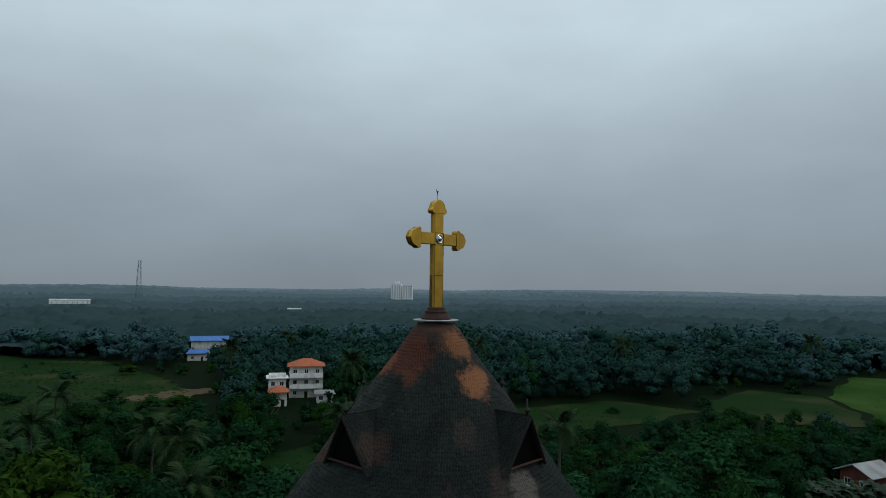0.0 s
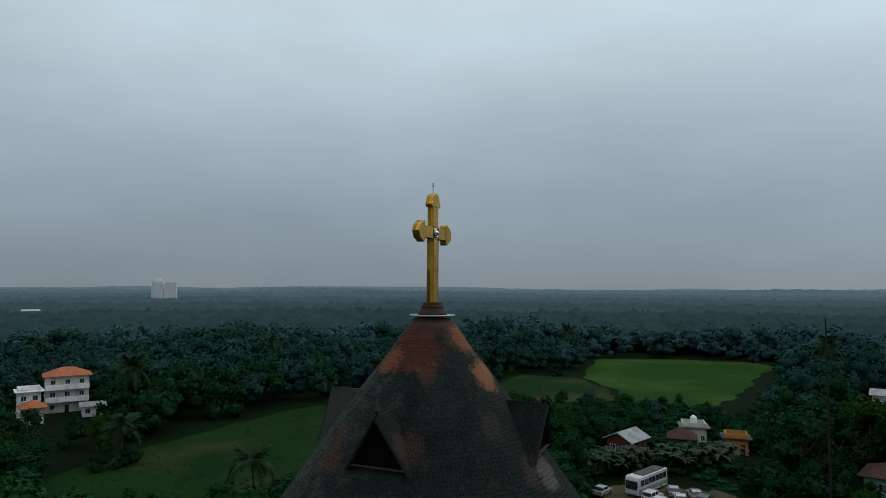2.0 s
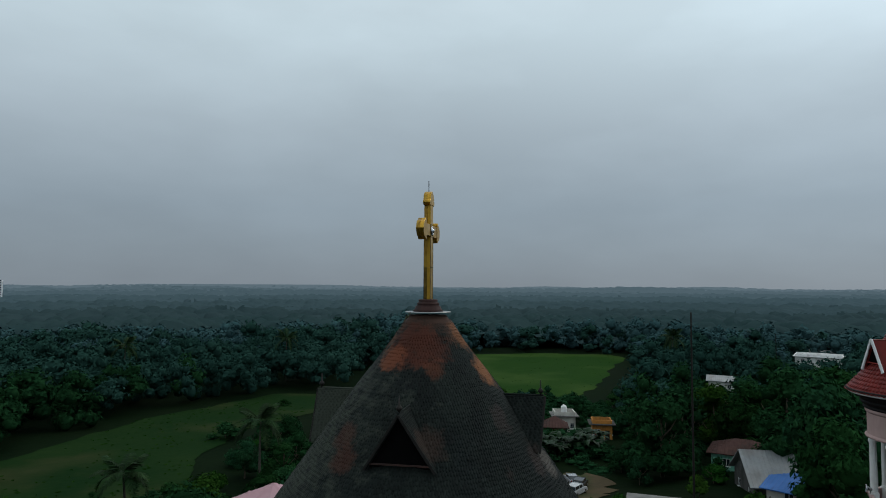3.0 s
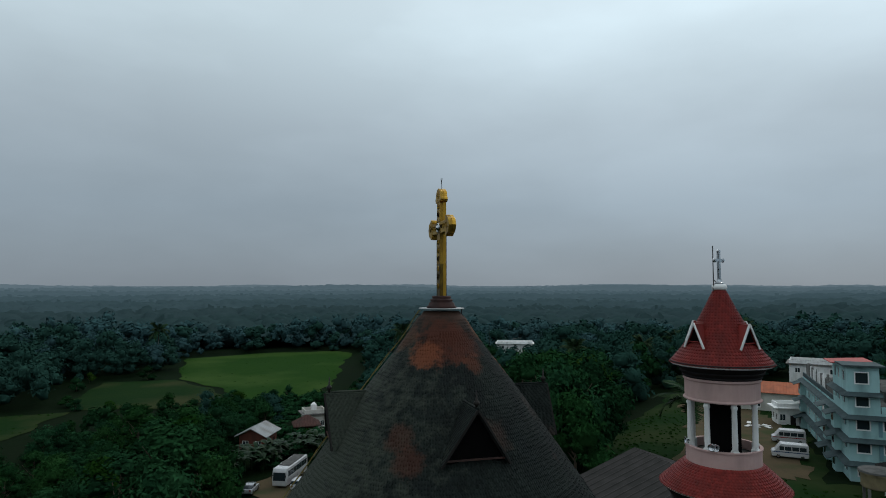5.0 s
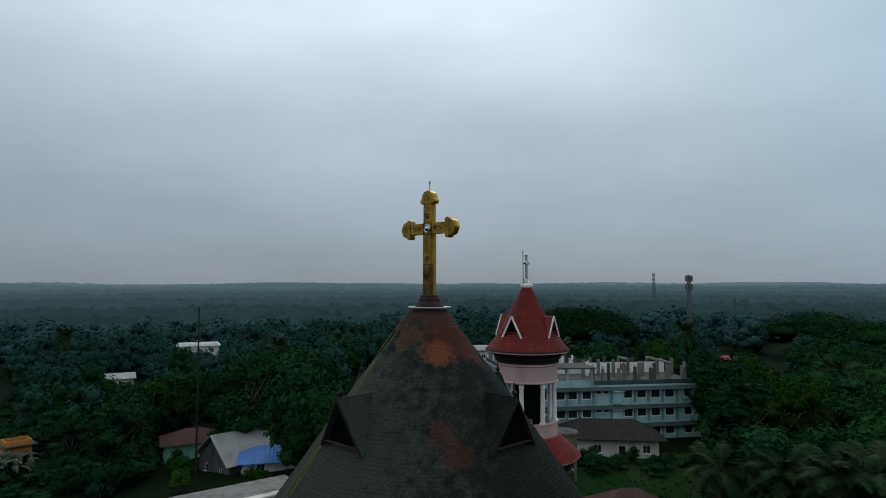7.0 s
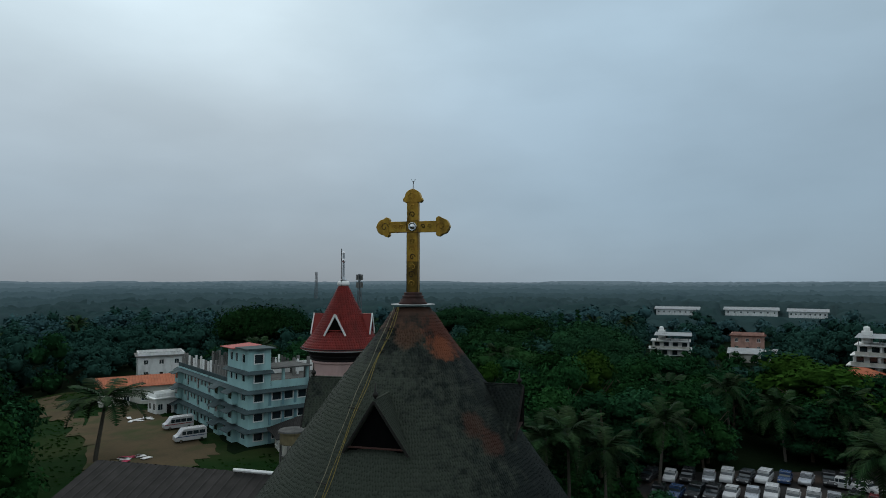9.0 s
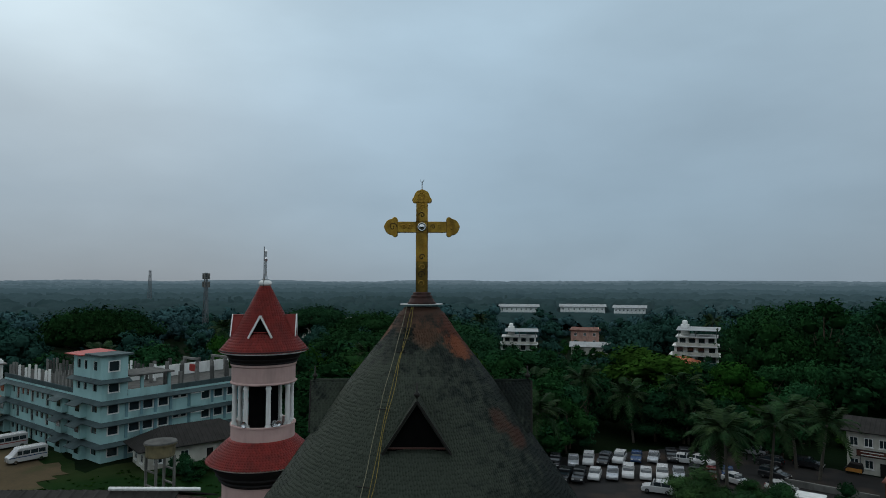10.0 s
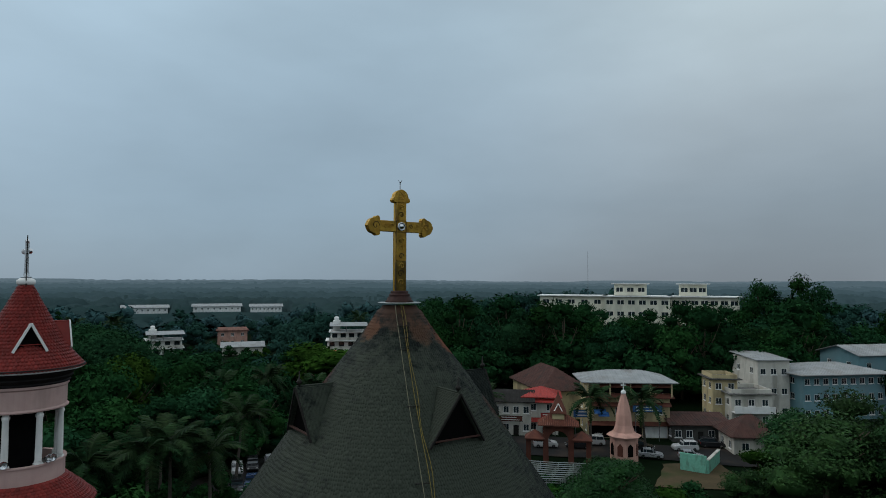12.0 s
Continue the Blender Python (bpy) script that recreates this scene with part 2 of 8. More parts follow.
M = {
    "tile": tile_material(),
    "dark_wood": material("blackened_wood", (0.012, 0.011, 0.010), (0.025, 0.022, 0.02), rough=0.9, spec=0.15),
    "black": material("black_paint", (0.012, 0.011, 0.011), (0.02, 0.018, 0.018), rough=0.75, spec=0.12),
    "gold": material("gold_sheet", (0.62, 0.36, 0.05), (0.46, 0.25, 0.035), scale=2.5, fine=22, rough=0.36, metal=0.85, bump=0.12, stain=(0.06, 0.03, 0.01), stain_amount=0.35),
    "gold_dull": material("tarnished_gold_sheet", (0.50, 0.31, 0.05), (0.32, 0.17, 0.028), scale=4, fine=26, rough=0.5, metal=0.7, bump=0.25, stain=(0.04, 0.022, 0.01), stain_amount=0.6),
    "gold_stained": material("blackened_gold_sheet", (0.30, 0.19, 0.035), (0.10, 0.06, 0.015), scale=2.2, fine=12, rough=0.42, metal=0.7, bump=0.2, stain=(0.015, 0.012, 0.008), stain_amount=0.9),
    "seam": material("dark_seam", (0.03, 0.018, 0.006), rough=0.7),
    "maroon": material("oxide_red_plaster", (0.055, 0.023, 0.018), (0.032, 0.015, 0.013), scale=6, rough=0.7, stain=(0.012, 0.01, 0.009), stain_amount=0.6),
    "silver": material("silver_metal", (0.62, 0.63, 0.64), (0.45, 0.46, 0.47), rough=0.25, metal=1.0, bump=0.05),
    "plate": material("galvanised_plate", (0.3500, 0.3500, 0.3430), (0.2520, 0.2520, 0.2450), rough=0.45, metal=0.6),
    "iron": material("black_iron", (0.015, 0.015, 0.015), (0.03, 0.025, 0.02), rough=0.6, metal=0.3),
    "rope": material("yellow_cable", (0.2040, 0.1560, 0.0300), (0.1500, 0.1200, 0.0360), rough=0.7),
    "rope_pale": material("pale_cable", (0.2, 0.19, 0.12), (0.14, 0.13, 0.09), rough=0.7),
    "red_tile": material("red_clay_tile", (0.2169, 0.0224, 0.0165), (0.1646, 0.0165, 0.0128), scale=1.8, fine=12, rough=0.5, bump=0.25, stain=(0.09, 0.014, 0.011), stain_amount=0.55, island=0.2),
    "pink": material("pink_plaster", (0.52, 0.36, 0.33), (0.46, 0.31, 0.285), scale=1.5, rough=0.85, bump=0.15, stain=(0.28, 0.2, 0.18), stain_amount=0.4),
    "white": material("white_paint", (0.80, 0.80, 0.78), (0.7, 0.7, 0.68), scale=1.2, rough=0.7, bump=0.1, stain=(0.4, 0.39, 0.36), stain_amount=0.5),
    "cream": material("cream_wall", (0.52, 0.43, 0.25), (0.44, 0.36, 0.21), scale=0.8, rough=0.85, stain=(0.14, 0.11, 0.075), stain_amount=0.6),
    "offwhite": material("limewashed_wall", (0.6, 0.58, 0.52), (0.46, 0.44, 0.39), scale=0.7, rough=0.88, stain=(0.2, 0.19, 0.16), stain_amount=0.65),
    "aqua": material("pale_aqua_wall", (0.34, 0.54, 0.54), (0.28, 0.46, 0.46), scale=0.45, rough=0.8, stain=(0.13, 0.2, 0.2), stain_amount=0.75),
    "aqua_dark": material("blue_grey_awning", (0.0612, 0.0900, 0.0936), (0.0396, 0.0612, 0.0648), scale=0.8, rough=0.85, stain=(0.03, 0.042, 0.046), stain_amount=0.7),
    "tank_wall": material("stained_ochre_wall", (0.20, 0.165, 0.09), (0.13, 0.11, 0.065), scale=1.4, rough=0.9, stain=(0.035, 0.03, 0.022), stain_amount=0.8),
    "concrete": material("raw_concrete", (0.2040, 0.1972, 0.1836), (0.1360, 0.1326, 0.1224), scale=0.9, rough=0.9, stain=(0.07, 0.07, 0.065), stain_amount=0.7),
    "concrete_dark": material("weathered_concrete", (0.0900, 0.0885, 0.0825), (0.0525, 0.0525, 0.0488), scale=1.2, rough=0.9, stain=(0.03, 0.032, 0.03), stain_amount=0.7),
    "roof_dark": material("old_dark_roof", (0.0239, 0.0215, 0.0198), (0.0145, 0.0136, 0.0124), scale=0.8, rough=0.85, bump=0.3),
    "roof_brown": material("brown_tile_roof", (0.085, 0.04, 0.032), (0.055, 0.028, 0.024), scale=0.9, rough=0.85, bump=0.3, stain=(0.035, 0.03, 0.026), stain_amount=0.6),
    "gate_tile": material("weathered_red_tile", (0.15, 0.052, 0.034), (0.1, 0.038, 0.027), scale=1.5, rough=0.8, bump=0.4, stain=(0.05, 0.03, 0.025), stain_amount=0.6),
    "roof_orange": material("orange_tile_roof", (0.42, 0.13, 0.06), (0.34, 0.1, 0.05), scale=0.9, rough=0.75, bump=0.3, stain=(0.16, 0.07, 0.045), stain_amount=0.5),
    "roof_sheet": material("grey_sheet_roof", (0.33, 0.34, 0.34), (0.23, 0.24, 0.24), scale=0.5, rough=0.55, metal=0.2, stain=(0.16, 0.13, 0.11), stain_amount=0.5),
    "roof_blue": material("blue_sheet_roof", (0.05, 0.17, 0.46), (0.04, 0.13, 0.36), scale=0.6, rough=0.5),
    "red_paint": material("red_paint", (0.38, 0.045, 0.035), (0.28, 0.035, 0.03), rough=0.6, stain=(0.12, 0.03, 0.025), stain_amount=0.5),
    "terracotta": material("terracotta_paint", (0.12, 0.04, 0.026), (0.085, 0.03, 0.021), scale=1.0, rough=0.8, stain=(0.06, 0.028, 0.022), stain_amount=0.6),
    "peach": material("peach_plaster", (0.55, 0.31, 0.25), (0.45, 0.26, 0.21), scale=1.0, rough=0.85, stain=(0.2, 0.12, 0.1), stain_amount=0.5),
    "mint": material("mint_wall", (0.2, 0.5, 0.38), (0.15, 0.4, 0.3), rough=0.85, stain=(0.1, 0.15, 0.12), stain_amount=0.6),
    "bluewall": material("sky_blue_wall", (0.1530, 0.2890, 0.3230), (0.1275, 0.2380, 0.2720), scale=0.6, rough=0.85, stain=(0.16, 0.2, 0.22), stain_amount=0.4),
    "orange": material("orange_wall", (0.5, 0.22, 0.05), (0.42, 0.18, 0.04), rough=0.85, stain=(0.2, 0.09, 0.04), stain_amount=0.5),
    "pink_sheet": material("pink_sheet_roof", (0.46, 0.27, 0.29), (0.38, 0.22, 0.24), scale=0.5, rough=0.6, stain=(0.28, 0.2, 0.2), stain_amount=0.4),
    "rose": material("rose_wall", (0.55, 0.22, 0.24), (0.48, 0.2, 0.22), rough=0.85),
    "glass": glass_material(),
    # near-black colour painted in for shade inside openings and rooms
    "dark": material("interior_shade_black", (0.004, 0.004, 0.004), (0.006, 0.006, 0.006), rough=0.95, spec=0.0),
    "rubber": material("tyre_rubber", (0.012, 0.012, 0.012), rough=0.9, spec=0.2),
    "bark": material("bark", (0.11, 0.085, 0.06), (0.06, 0.048, 0.036), scale=3, fine=14, rough=0.95, bump=0.6),
    "palm_bark": material("palm_bark", (0.09, 0.08, 0.064), (0.055, 0.05, 0.042), scale=4, fine=12, rough=0.95, bump=0.6, stretch=(1, 1, 3)),
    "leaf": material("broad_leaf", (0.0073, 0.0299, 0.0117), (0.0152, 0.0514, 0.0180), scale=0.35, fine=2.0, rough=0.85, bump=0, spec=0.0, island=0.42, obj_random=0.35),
    "leaf_mid": material("rain_tree_leaf", (0.0075, 0.0285, 0.0115), (0.0160, 0.0460, 0.0165), scale=0.3, fine=2.0, rough=0.85, bump=0, spec=0.0, island=0.42, obj_random=0.3),
    "leaf_light": material("light_leaf", (0.0101, 0.0376, 0.0063), (0.0213, 0.0589, 0.0094), scale=0.35, fine=2.0, rough=0.85, bump=0, spec=0.0, island=0.25, obj_random=0.25),
    "leaf_near": material("glossy_near_leaf", (0.0095, 0.038, 0.0115), (0.023, 0.067, 0.018), scale=0.5, fine=3.0, rough=0.75, bump=0, spec=0.08, island=0.45, obj_random=0.25),
    "palm_leaf": material("palm_leaf", (0.0080, 0.0235, 0.0085), (0.0215, 0.0440, 0.0155), scale=0.6, fine=3.0, rough=0.7, bump=0, spec=0.04, island=0.35, obj_random=0.3),
    "banana_leaf": material("banana_leaf", (0.0043, 0.0185, 0.0057), (0.0093, 0.0278, 0.0093), scale=0.6, fine=3.0, rough=0.55, bump=0, spec=0.12, island=0.35, obj_random=0.2),
    # from here leaf colours turn blue-grey with distance: haze painted into the base colour
    "haze_tinted_leaf": material("wood_leaf_haze_tint", (0.0140, 0.0430, 0.0340), (0.0240, 0.0620, 0.0480), scale=0.02, fine=0.25, rough=0.9, bump=0, spec=0.0, island=0.15),
    "hazed_cover_leaf": material("cover_leaf_blue_haze", (0.0230, 0.0447, 0.0457), (0.0326, 0.0568, 0.0571), scale=0.015, fine=0.2, rough=0.95, bump=0, spec=0.0),
    "hazed_tree_leaf": material("hazed_tree_leaf", (0.0310, 0.0720, 0.0762), (0.0430, 0.0905, 0.0923), scale=0.02, fine=0.3, rough=0.95, bump=0, spec=0.0, island=0.08),
    "hazed_leaf_mid": material("woods_leaf_mid_haze", (0.0289, 0.0512, 0.0544), (0.0367, 0.0597, 0.0623), scale=0.012, fine=0.12, rough=0.95, bump=0, spec=0.0),
    "hazed_leaf_far": material("woods_leaf_far_haze", (0.0418, 0.0691, 0.0763), (0.0504, 0.0785, 0.0850), scale=0.008, fine=0.08, rough=0.95, bump=0, spec=0.0),
    # canopy colours pale on towards the horizon, as painted haze
    "canopy": material("hazed_woodland_canopy", (0.0562, 0.0882, 0.0996), (0.0654, 0.0973, 0.1079), scale=0.006, fine=0.05, rough=0.95, bump=0, spec=0.0),
    "hazed_canopy_mid": material("hazed_woodland_mid", (0.0752, 0.1104, 0.1256), (0.0848, 0.1200, 0.1344), scale=0.004, fine=0.03, rough=0.95, bump=0, spec=0.0),
    "hazed_canopy_far": material("hazed_woodland_far", (0.0976, 0.1344, 0.1520), (0.1072, 0.1440, 0.1616), scale=0.003, fine=0.02, rough=0.95, bump=0, spec=0.0),
    "hazed_canopy_rim": material("hazed_woodland_rim", (0.1320, 0.1704, 0.1920), (0.1424, 0.1808, 0.2016), scale=0.002, fine=0.01, rough=0.95, bump=0, spec=0.0),
    "grass": material("rough_grass", (0.0024, 0.0078, 0.0027), (0.0054, 0.0126, 0.0042), scale=0.05, fine=0.8, rough=0.95, bump=0.5, spec=0.02, stain=(0.010, 0.012, 0.006), stain_amount=0.3, depth=0.2),
    "paddy": material("bright_paddy_grass", (0.0101, 0.0385, 0.0040), (0.0162, 0.0476, 0.0066), scale=0.04, fine=0.5, rough=0.9, bump=0.4, spec=0.02, stain=(0.05, 0.085, 0.02), stain_amount=0.5, depth=0.2),
    "meadow": material("mown_meadow_grass", (0.0048, 0.0210, 0.0048), (0.0124, 0.0305, 0.0076), scale=0.05, fine=0.7, rough=0.95, bump=0.6, spec=0.02, stain=(0.046, 0.046, 0.020), stain_amount=0.7, depth=0.25),
    "dirt": material("red_dirt", (0.095, 0.070, 0.042), (0.068, 0.056, 0.034), scale=0.25, fine=2.5, rough=0.95, bump=0.5, spec=0.02, stain=(0.035, 0.055, 0.022), stain_amount=0.75, depth=0.06),
    "asphalt": material("worn_asphalt", (0.0157, 0.0149, 0.0145), (0.0118, 0.0113, 0.0110), scale=0.25, fine=8, rough=0.9, bump=0.3, stain=(0.075, 0.05, 0.036), stain_amount=0.6),
    "white_cloth": material("white_cloth", (0.75, 0.74, 0.72), rough=0.9),
    "red_cloth": material("magenta_cloth", (0.45, 0.05, 0.1), rough=0.9),
}


# ---- building blocks ----
def thing(name, at=(0, 0, 0), turn=0.0, label="", category="", group="", kind=""):
    ob = new(name)
    ob.empty_display_size = 0.3
    ob.matrix_world = pose(*at, 0, 0, turn)
    return tagged(ob, label, category, group, kind)


def part(name, bm, mat, parent, label="", smooth=False):
    me = bpy.data.meshes.new(name)
    if smooth:
        for f in bm.faces:
            f.smooth = True
    bm.to_mesh(me)
    bm.free()
    me.materials.append(mat)
    ob = new(name, me)
    if parent:
        ob.parent = parent
    return tagged(ob, label)


def raw_mesh(name, verts, faces, mat, parent=None, label="", smooth=False):
    """A mesh from a numpy array of points and one of triangles or quads."""
    verts, faces = np.asarray(verts, dtype=np.float32), np.asarray(faces, dtype=np.int32)
    me = bpy.data.meshes.new(name)
    me.vertices.add(len(verts))
    me.vertices.foreach_set("co", verts.ravel())
    k = faces.shape[1]
    me.loops.add(faces.size)
    me.loops.foreach_set("vertex_index", faces.ravel())
    me.polygons.add(len(faces))
    me.polygons.foreach_set("loop_start", np.arange(0, faces.size, k, dtype=np.int32))
    me.update(calc_edges=True)
    me.validate()
    if smooth:
        me.polygons.foreach_set("use_smooth", np.ones(len(faces), dtype=bool))
    me.materials.append(mat)
    ob = new(name, me)
    if parent:
        ob.parent = parent
    return tagged(ob, label)


def box(bm, x0, x1, y0, y1, z0, z1, bevel=0.0, m=None):
    """Adds a box, with softened edges, to bm."""
    r = bmesh.ops.create_cube(bm, size=1)
    vs = r["verts"]
    bmesh.ops.transform(bm, matrix=Matrix.Translation(((x0 + x1) / 2, (y0 + y1) / 2, (z0 + z1) / 2)) @ Matrix.Diagonal((x1 - x0, y1 - y0, z1 - z0, 1)), verts=vs)
    if bevel:
        es = list({e for v in vs for e in v.link_edges})
        r = bmesh.ops.bevel(bm, geom=es, offset=bevel, segments=2, affect="EDGES")
        vs = list({v for f in r["faces"] for v in f.verts} | {v for v in vs if v.is_valid})
    if m:
        bmesh.ops.transform(bm, matrix=m, verts=vs)
    return vs


def boxes(*rows, bevel=0.0):
    bm = bmesh.new()
    for r in rows:
        box(bm, *r, bevel=bevel)
    return bm


def lathe(profile, n=48, x=0.0, y=0.0, cap=False):
    """A turned body from (radius, height) pairs, listed upwards or downwards."""
    bm = bmesh.new()
    rings = [[bm.verts.new((x + r * math.cos(2 * math.pi * i / n), y + r * math.sin(2 * math.pi * i / n), z)) for i in range(n)] for r, z in profile]
    for a, b in zip(rings, rings[1:]):
        for i in range(n):
            bm.faces.new((a[i], a[(i + 1) % n], b[(i + 1) % n], b[i]))
    if cap:
        bm.faces.new(rings[0])
        bm.faces.new(rings[-1])
    bmesh.ops.recalc_face_normals(bm, faces=bm.faces)
    return bm


def prism(outline, y0, y1, bevel=0.0):
    """An (x, z) outline given thickness along y."""
    bm = bmesh.new()
    f = bm.faces.new([bm.verts.new((x, y0, z)) for x, z in outline])
    r = bmesh.ops.extrude_face_region(bm, geom=[f])
    bmesh.ops.translate(bm, vec=(0, y1 - y0, 0), verts=[v for v in r["geom"] if isinstance(v, bmesh.types.BMVert)])
    bmesh.ops.recalc_face_normals(bm, faces=bm.faces)
    if bevel:
        bmesh.ops.bevel(bm, geom=list(bm.edges), offset=bevel, segments=1, affect="EDGES")
    return bm


def slab(points, thick):
    """A plate over a polygon in space, thickened downwards along its normal."""
    bm = bmesh.new()
    f = bm.faces.new([bm.verts.new(p) for p in points])
    f.normal_update()
    nrm = f.normal.copy()
    if nrm.z < 0:
        nrm = -nrm
    r = bmesh.ops.extrude_face_region(bm, geom=[f])
    bmesh.ops.translate(bm, vec=-nrm * thick, verts=[v for v in r["geom"] if isinstance(v, bmesh.types.BMVert)])
    bmesh.ops.recalc_face_normals(bm, faces=bm.faces)
    return bm


def tube(points, radius, sides=6, taper=1.0, bm=None):
    """A round bar along points; its far end is taper times as thick."""
    bm = bm or bmesh.new()
    pts = [Vector(p) for p in points]
    rings = []
    for i, p in enumerate(pts):
        d = (pts[min(i + 1, len(pts) - 1)] - pts[max(i - 1, 0)]).normalized()
        u = d.cross(Vector((0.31, 0.2, 0.93)) if abs(d.z) < 0.9 else Vector((1, 0, 0))).normalized()
        w = d.cross(u)
        r = radius * (1 + (taper - 1) * i / max(1, len(pts) - 1))
        rings.append([bm.verts.new(p + (u * math.cos(2 * math.pi * k / sides) + w * math.sin(2 * math.pi * k / sides)) * r) for k in range(sides)])
    for a, b in zip(rings, rings[1:]):
        for k in range(sides):
            bm.faces.new((a[k], a[(k + 1) % sides], b[(k + 1) % sides], b[k]))
    bm.faces.new(rings[0])
    bm.faces.new(rings[-1])
    return bm


# ---- the land ----
def smooth(a, b, t):
    t = np.clip((t - a) / (b - a), 0, 1)
    return t * t * (3 - 2 * t)


def land(x, y):
    """The height of the ground: level round the church, a low plain to the north, a knoll to the south."""
    x, y = np.asarray(x, dtype=float), np.asarray(y, dtype=float)
    h = -3.5 * smooth(22, 50, y) * smooth(-60, 10, x + 0.4 * y + 60)
    h = h + 9.0 * np.exp(-(((x + 15) / 70) ** 2 + ((y + 205) / 55) ** 2))
    # a low rise under the school and its yard
    h = h + 1.4 * smooth(46, 60, x) * (1 - smooth(150, 180, x)) * smooth(-50, -36, y) * (1 - smooth(12, 24, y))
    r = np.hypot(x, y)
    return h + smooth(700, 3700, r) * 9


def build_ground():
    nr, na = 150, 240
    rs = np.concatenate([[0.0], np.geomspace(6, 3850, nr - 1)])
    an = np.linspace(0, 2 * np.pi, na, endpoint=False)
    r, a = np.meshgrid(rs, an, indexing="ij")
    x, y = r * np.sin(a), r * np.cos(a)
    v = np.stack([x, y, land(x, y)], -1).reshape(-1, 3)
    i, j = np.meshgrid(np.arange(nr - 1), np.arange(na), indexing="ij")
    f = np.stack([i * na + j, (i + 1) * na + j, (i + 1) * na + (j + 1) % na, i * na + (j + 1) % na], -1).reshape(-1, 4)
    g = raw_mesh("ground", v, f[:, ::-1], M["grass"], smooth=True)
    tagged(g, "rough green grass land with worn earth", "ground", kind="structure")


build_ground()


def inside(poly, x, y):
    hit = False
    for (x0, y0), (x1, y1) in zip(poly, poly[1:] + poly[:1]):
        if (y0 > y) != (y1 > y) and x < (x1 - x0) * (y - y0) / (y1 - y0) + x0:
            hit = not hit
    return hit


def sheet(name, poly, mat, lift, label, category, step=4.0):
    """A flush surface over part of the land, with a softly uneven border."""
    xs, ys = [p[0] for p in poly], [p[1] for p in poly]
    gx, gy = np.arange(min(xs) - step, max(xs) + step * 2, step), np.arange(min(ys) - step, max(ys) + step * 2, step)
    bm = bmesh.new()
    grid = {}

    def vert(i, j):
        if (i, j) not in grid:
            jx, jy = (noise.noise((gx[i] * 0.21, gy[j] * 0.21, 1.0)), noise.noise((gx[i] * 0.21, gy[j] * 0.21, 5.0)))
            px, py = gx[i] + jx * step * 0.8, gy[j] + jy * step * 0.8
            grid[i, j] = bm.verts.new((px, py, float(land(px, py)) + lift))
        return grid[i, j]

    for i in range(len(gx) - 1):
        for j in range(len(gy) - 1):
            if inside(poly, gx[i] + step / 2, gy[j] + step / 2):
                bm.faces.new((vert(i, j), vert(i + 1, j), vert(i + 1, j + 1), vert(i, j + 1)))
    ob = part(name, bm, mat, None, label)
    return tagged(ob, label, category, kind="structure")


def patch_of(name, poly, mat, lift, label, category, step=1.6):
    """A flush surface over level land, with a wavering border."""
    pts = []
    for (x0, y0), (x1, y1) in zip(poly, poly[1:] + poly[:1]):
        n = max(2, int(math.hypot(x1 - x0, y1 - y0) / step))
        for k in range(n):
            x, y = x0 + (x1 - x0) * k / n, y0 + (y1 - y0) * k / n
            w = 1.6 * noise.noise((x * 0.12, y * 0.12, 2.0)) + 0.5 * noise.noise((x * 0.6, y * 0.6, 4.0))
            v = 1.6 * noise.noise((x * 0.12, y * 0.12, 7.0)) + 0.5 * noise.noise((x * 0.6, y * 0.6, 9.0))
            pts.append((x + w, y + v))
    bm = bmesh.new()
    vs = [bm.verts.new((x, y, float(land(x, y)) + lift)) for x, y in pts]
    es = [bm.edges.new((a, b)) for a, b in zip(vs, vs[1:] + vs[:1])]
    bmesh.ops.triangle_fill(bm, use_beauty=True, use_dissolve=False, edges=es)
    bmesh.ops.recalc_face_normals(bm, faces=bm.faces)
    return tagged(part(name, bm, mat, None, label), label, category, kind="structure")


FIELD = [(84, 97), (98, 97), (117, 107), (144, 128), (176, 150), (180, 162), (162, 178), (132, 190), (112, 166), (100, 150), (94, 124), (88, 110)]
CLEARING = [(60, 128), (72, 114), (86, 112), (92, 124), (98, 148), (84, 160), (66, 142)]
MEADOW = [(-22, 72), (4, 66), (12, 88), (22, 104), (44, 116), (58, 128), (40, 140), (8, 124), (-12, 104), (-30, 84)]
PASTURE = [(-26, 68), (-60, 72), (-120, 92), (-190, 150), (-210, 215), (-120, 205), (-82, 168), (-62, 140), (-52, 104)]
YARD = [(58, 1), (70, -6.5), (100, -2), (108, 4), (100, 9), (84, 9), (72, 9), (62, 6)]
EAST_GRASS = [(40, -24), (66, -30), (69, -9), (98, -4), (128, 6), (128, 20), (94, 20), (68, 20), (46, 16), (36, -6)]
LOT = [(8, -50), (24, -42), (36, -40), (40, -47), (36, -60), (30, -72), (8, -76)]
NORTH_LOT = [(40, 45), (50, 42), (58, 46), (57, 52), (52, 58), (43, 58)]
ROAD = [(26, -80), (14, -77), (-10, -78), (-40, -76), (-70, -72), (-70, -66), (-38, -69), (-10, -70), (4, -68), (20, -68), (27, -74)]
patch_of("paddy_field", FIELD, M["paddy"], 0.12, "flat bright green paddy field between dark trees", "field")
patch_of("clearing", CLEARING, M["meadow"], 0.12, "dull green clearing beside the paddy field", "meadow")
patch_of("meadow", MEADOW, M["meadow"], 0.12, "open green meadow below the dark woods", "meadow")
sheet("pasture", PASTURE, M["meadow"], 0.12, "wide rough green pasture with brown worn strips", "meadow", 2.0)
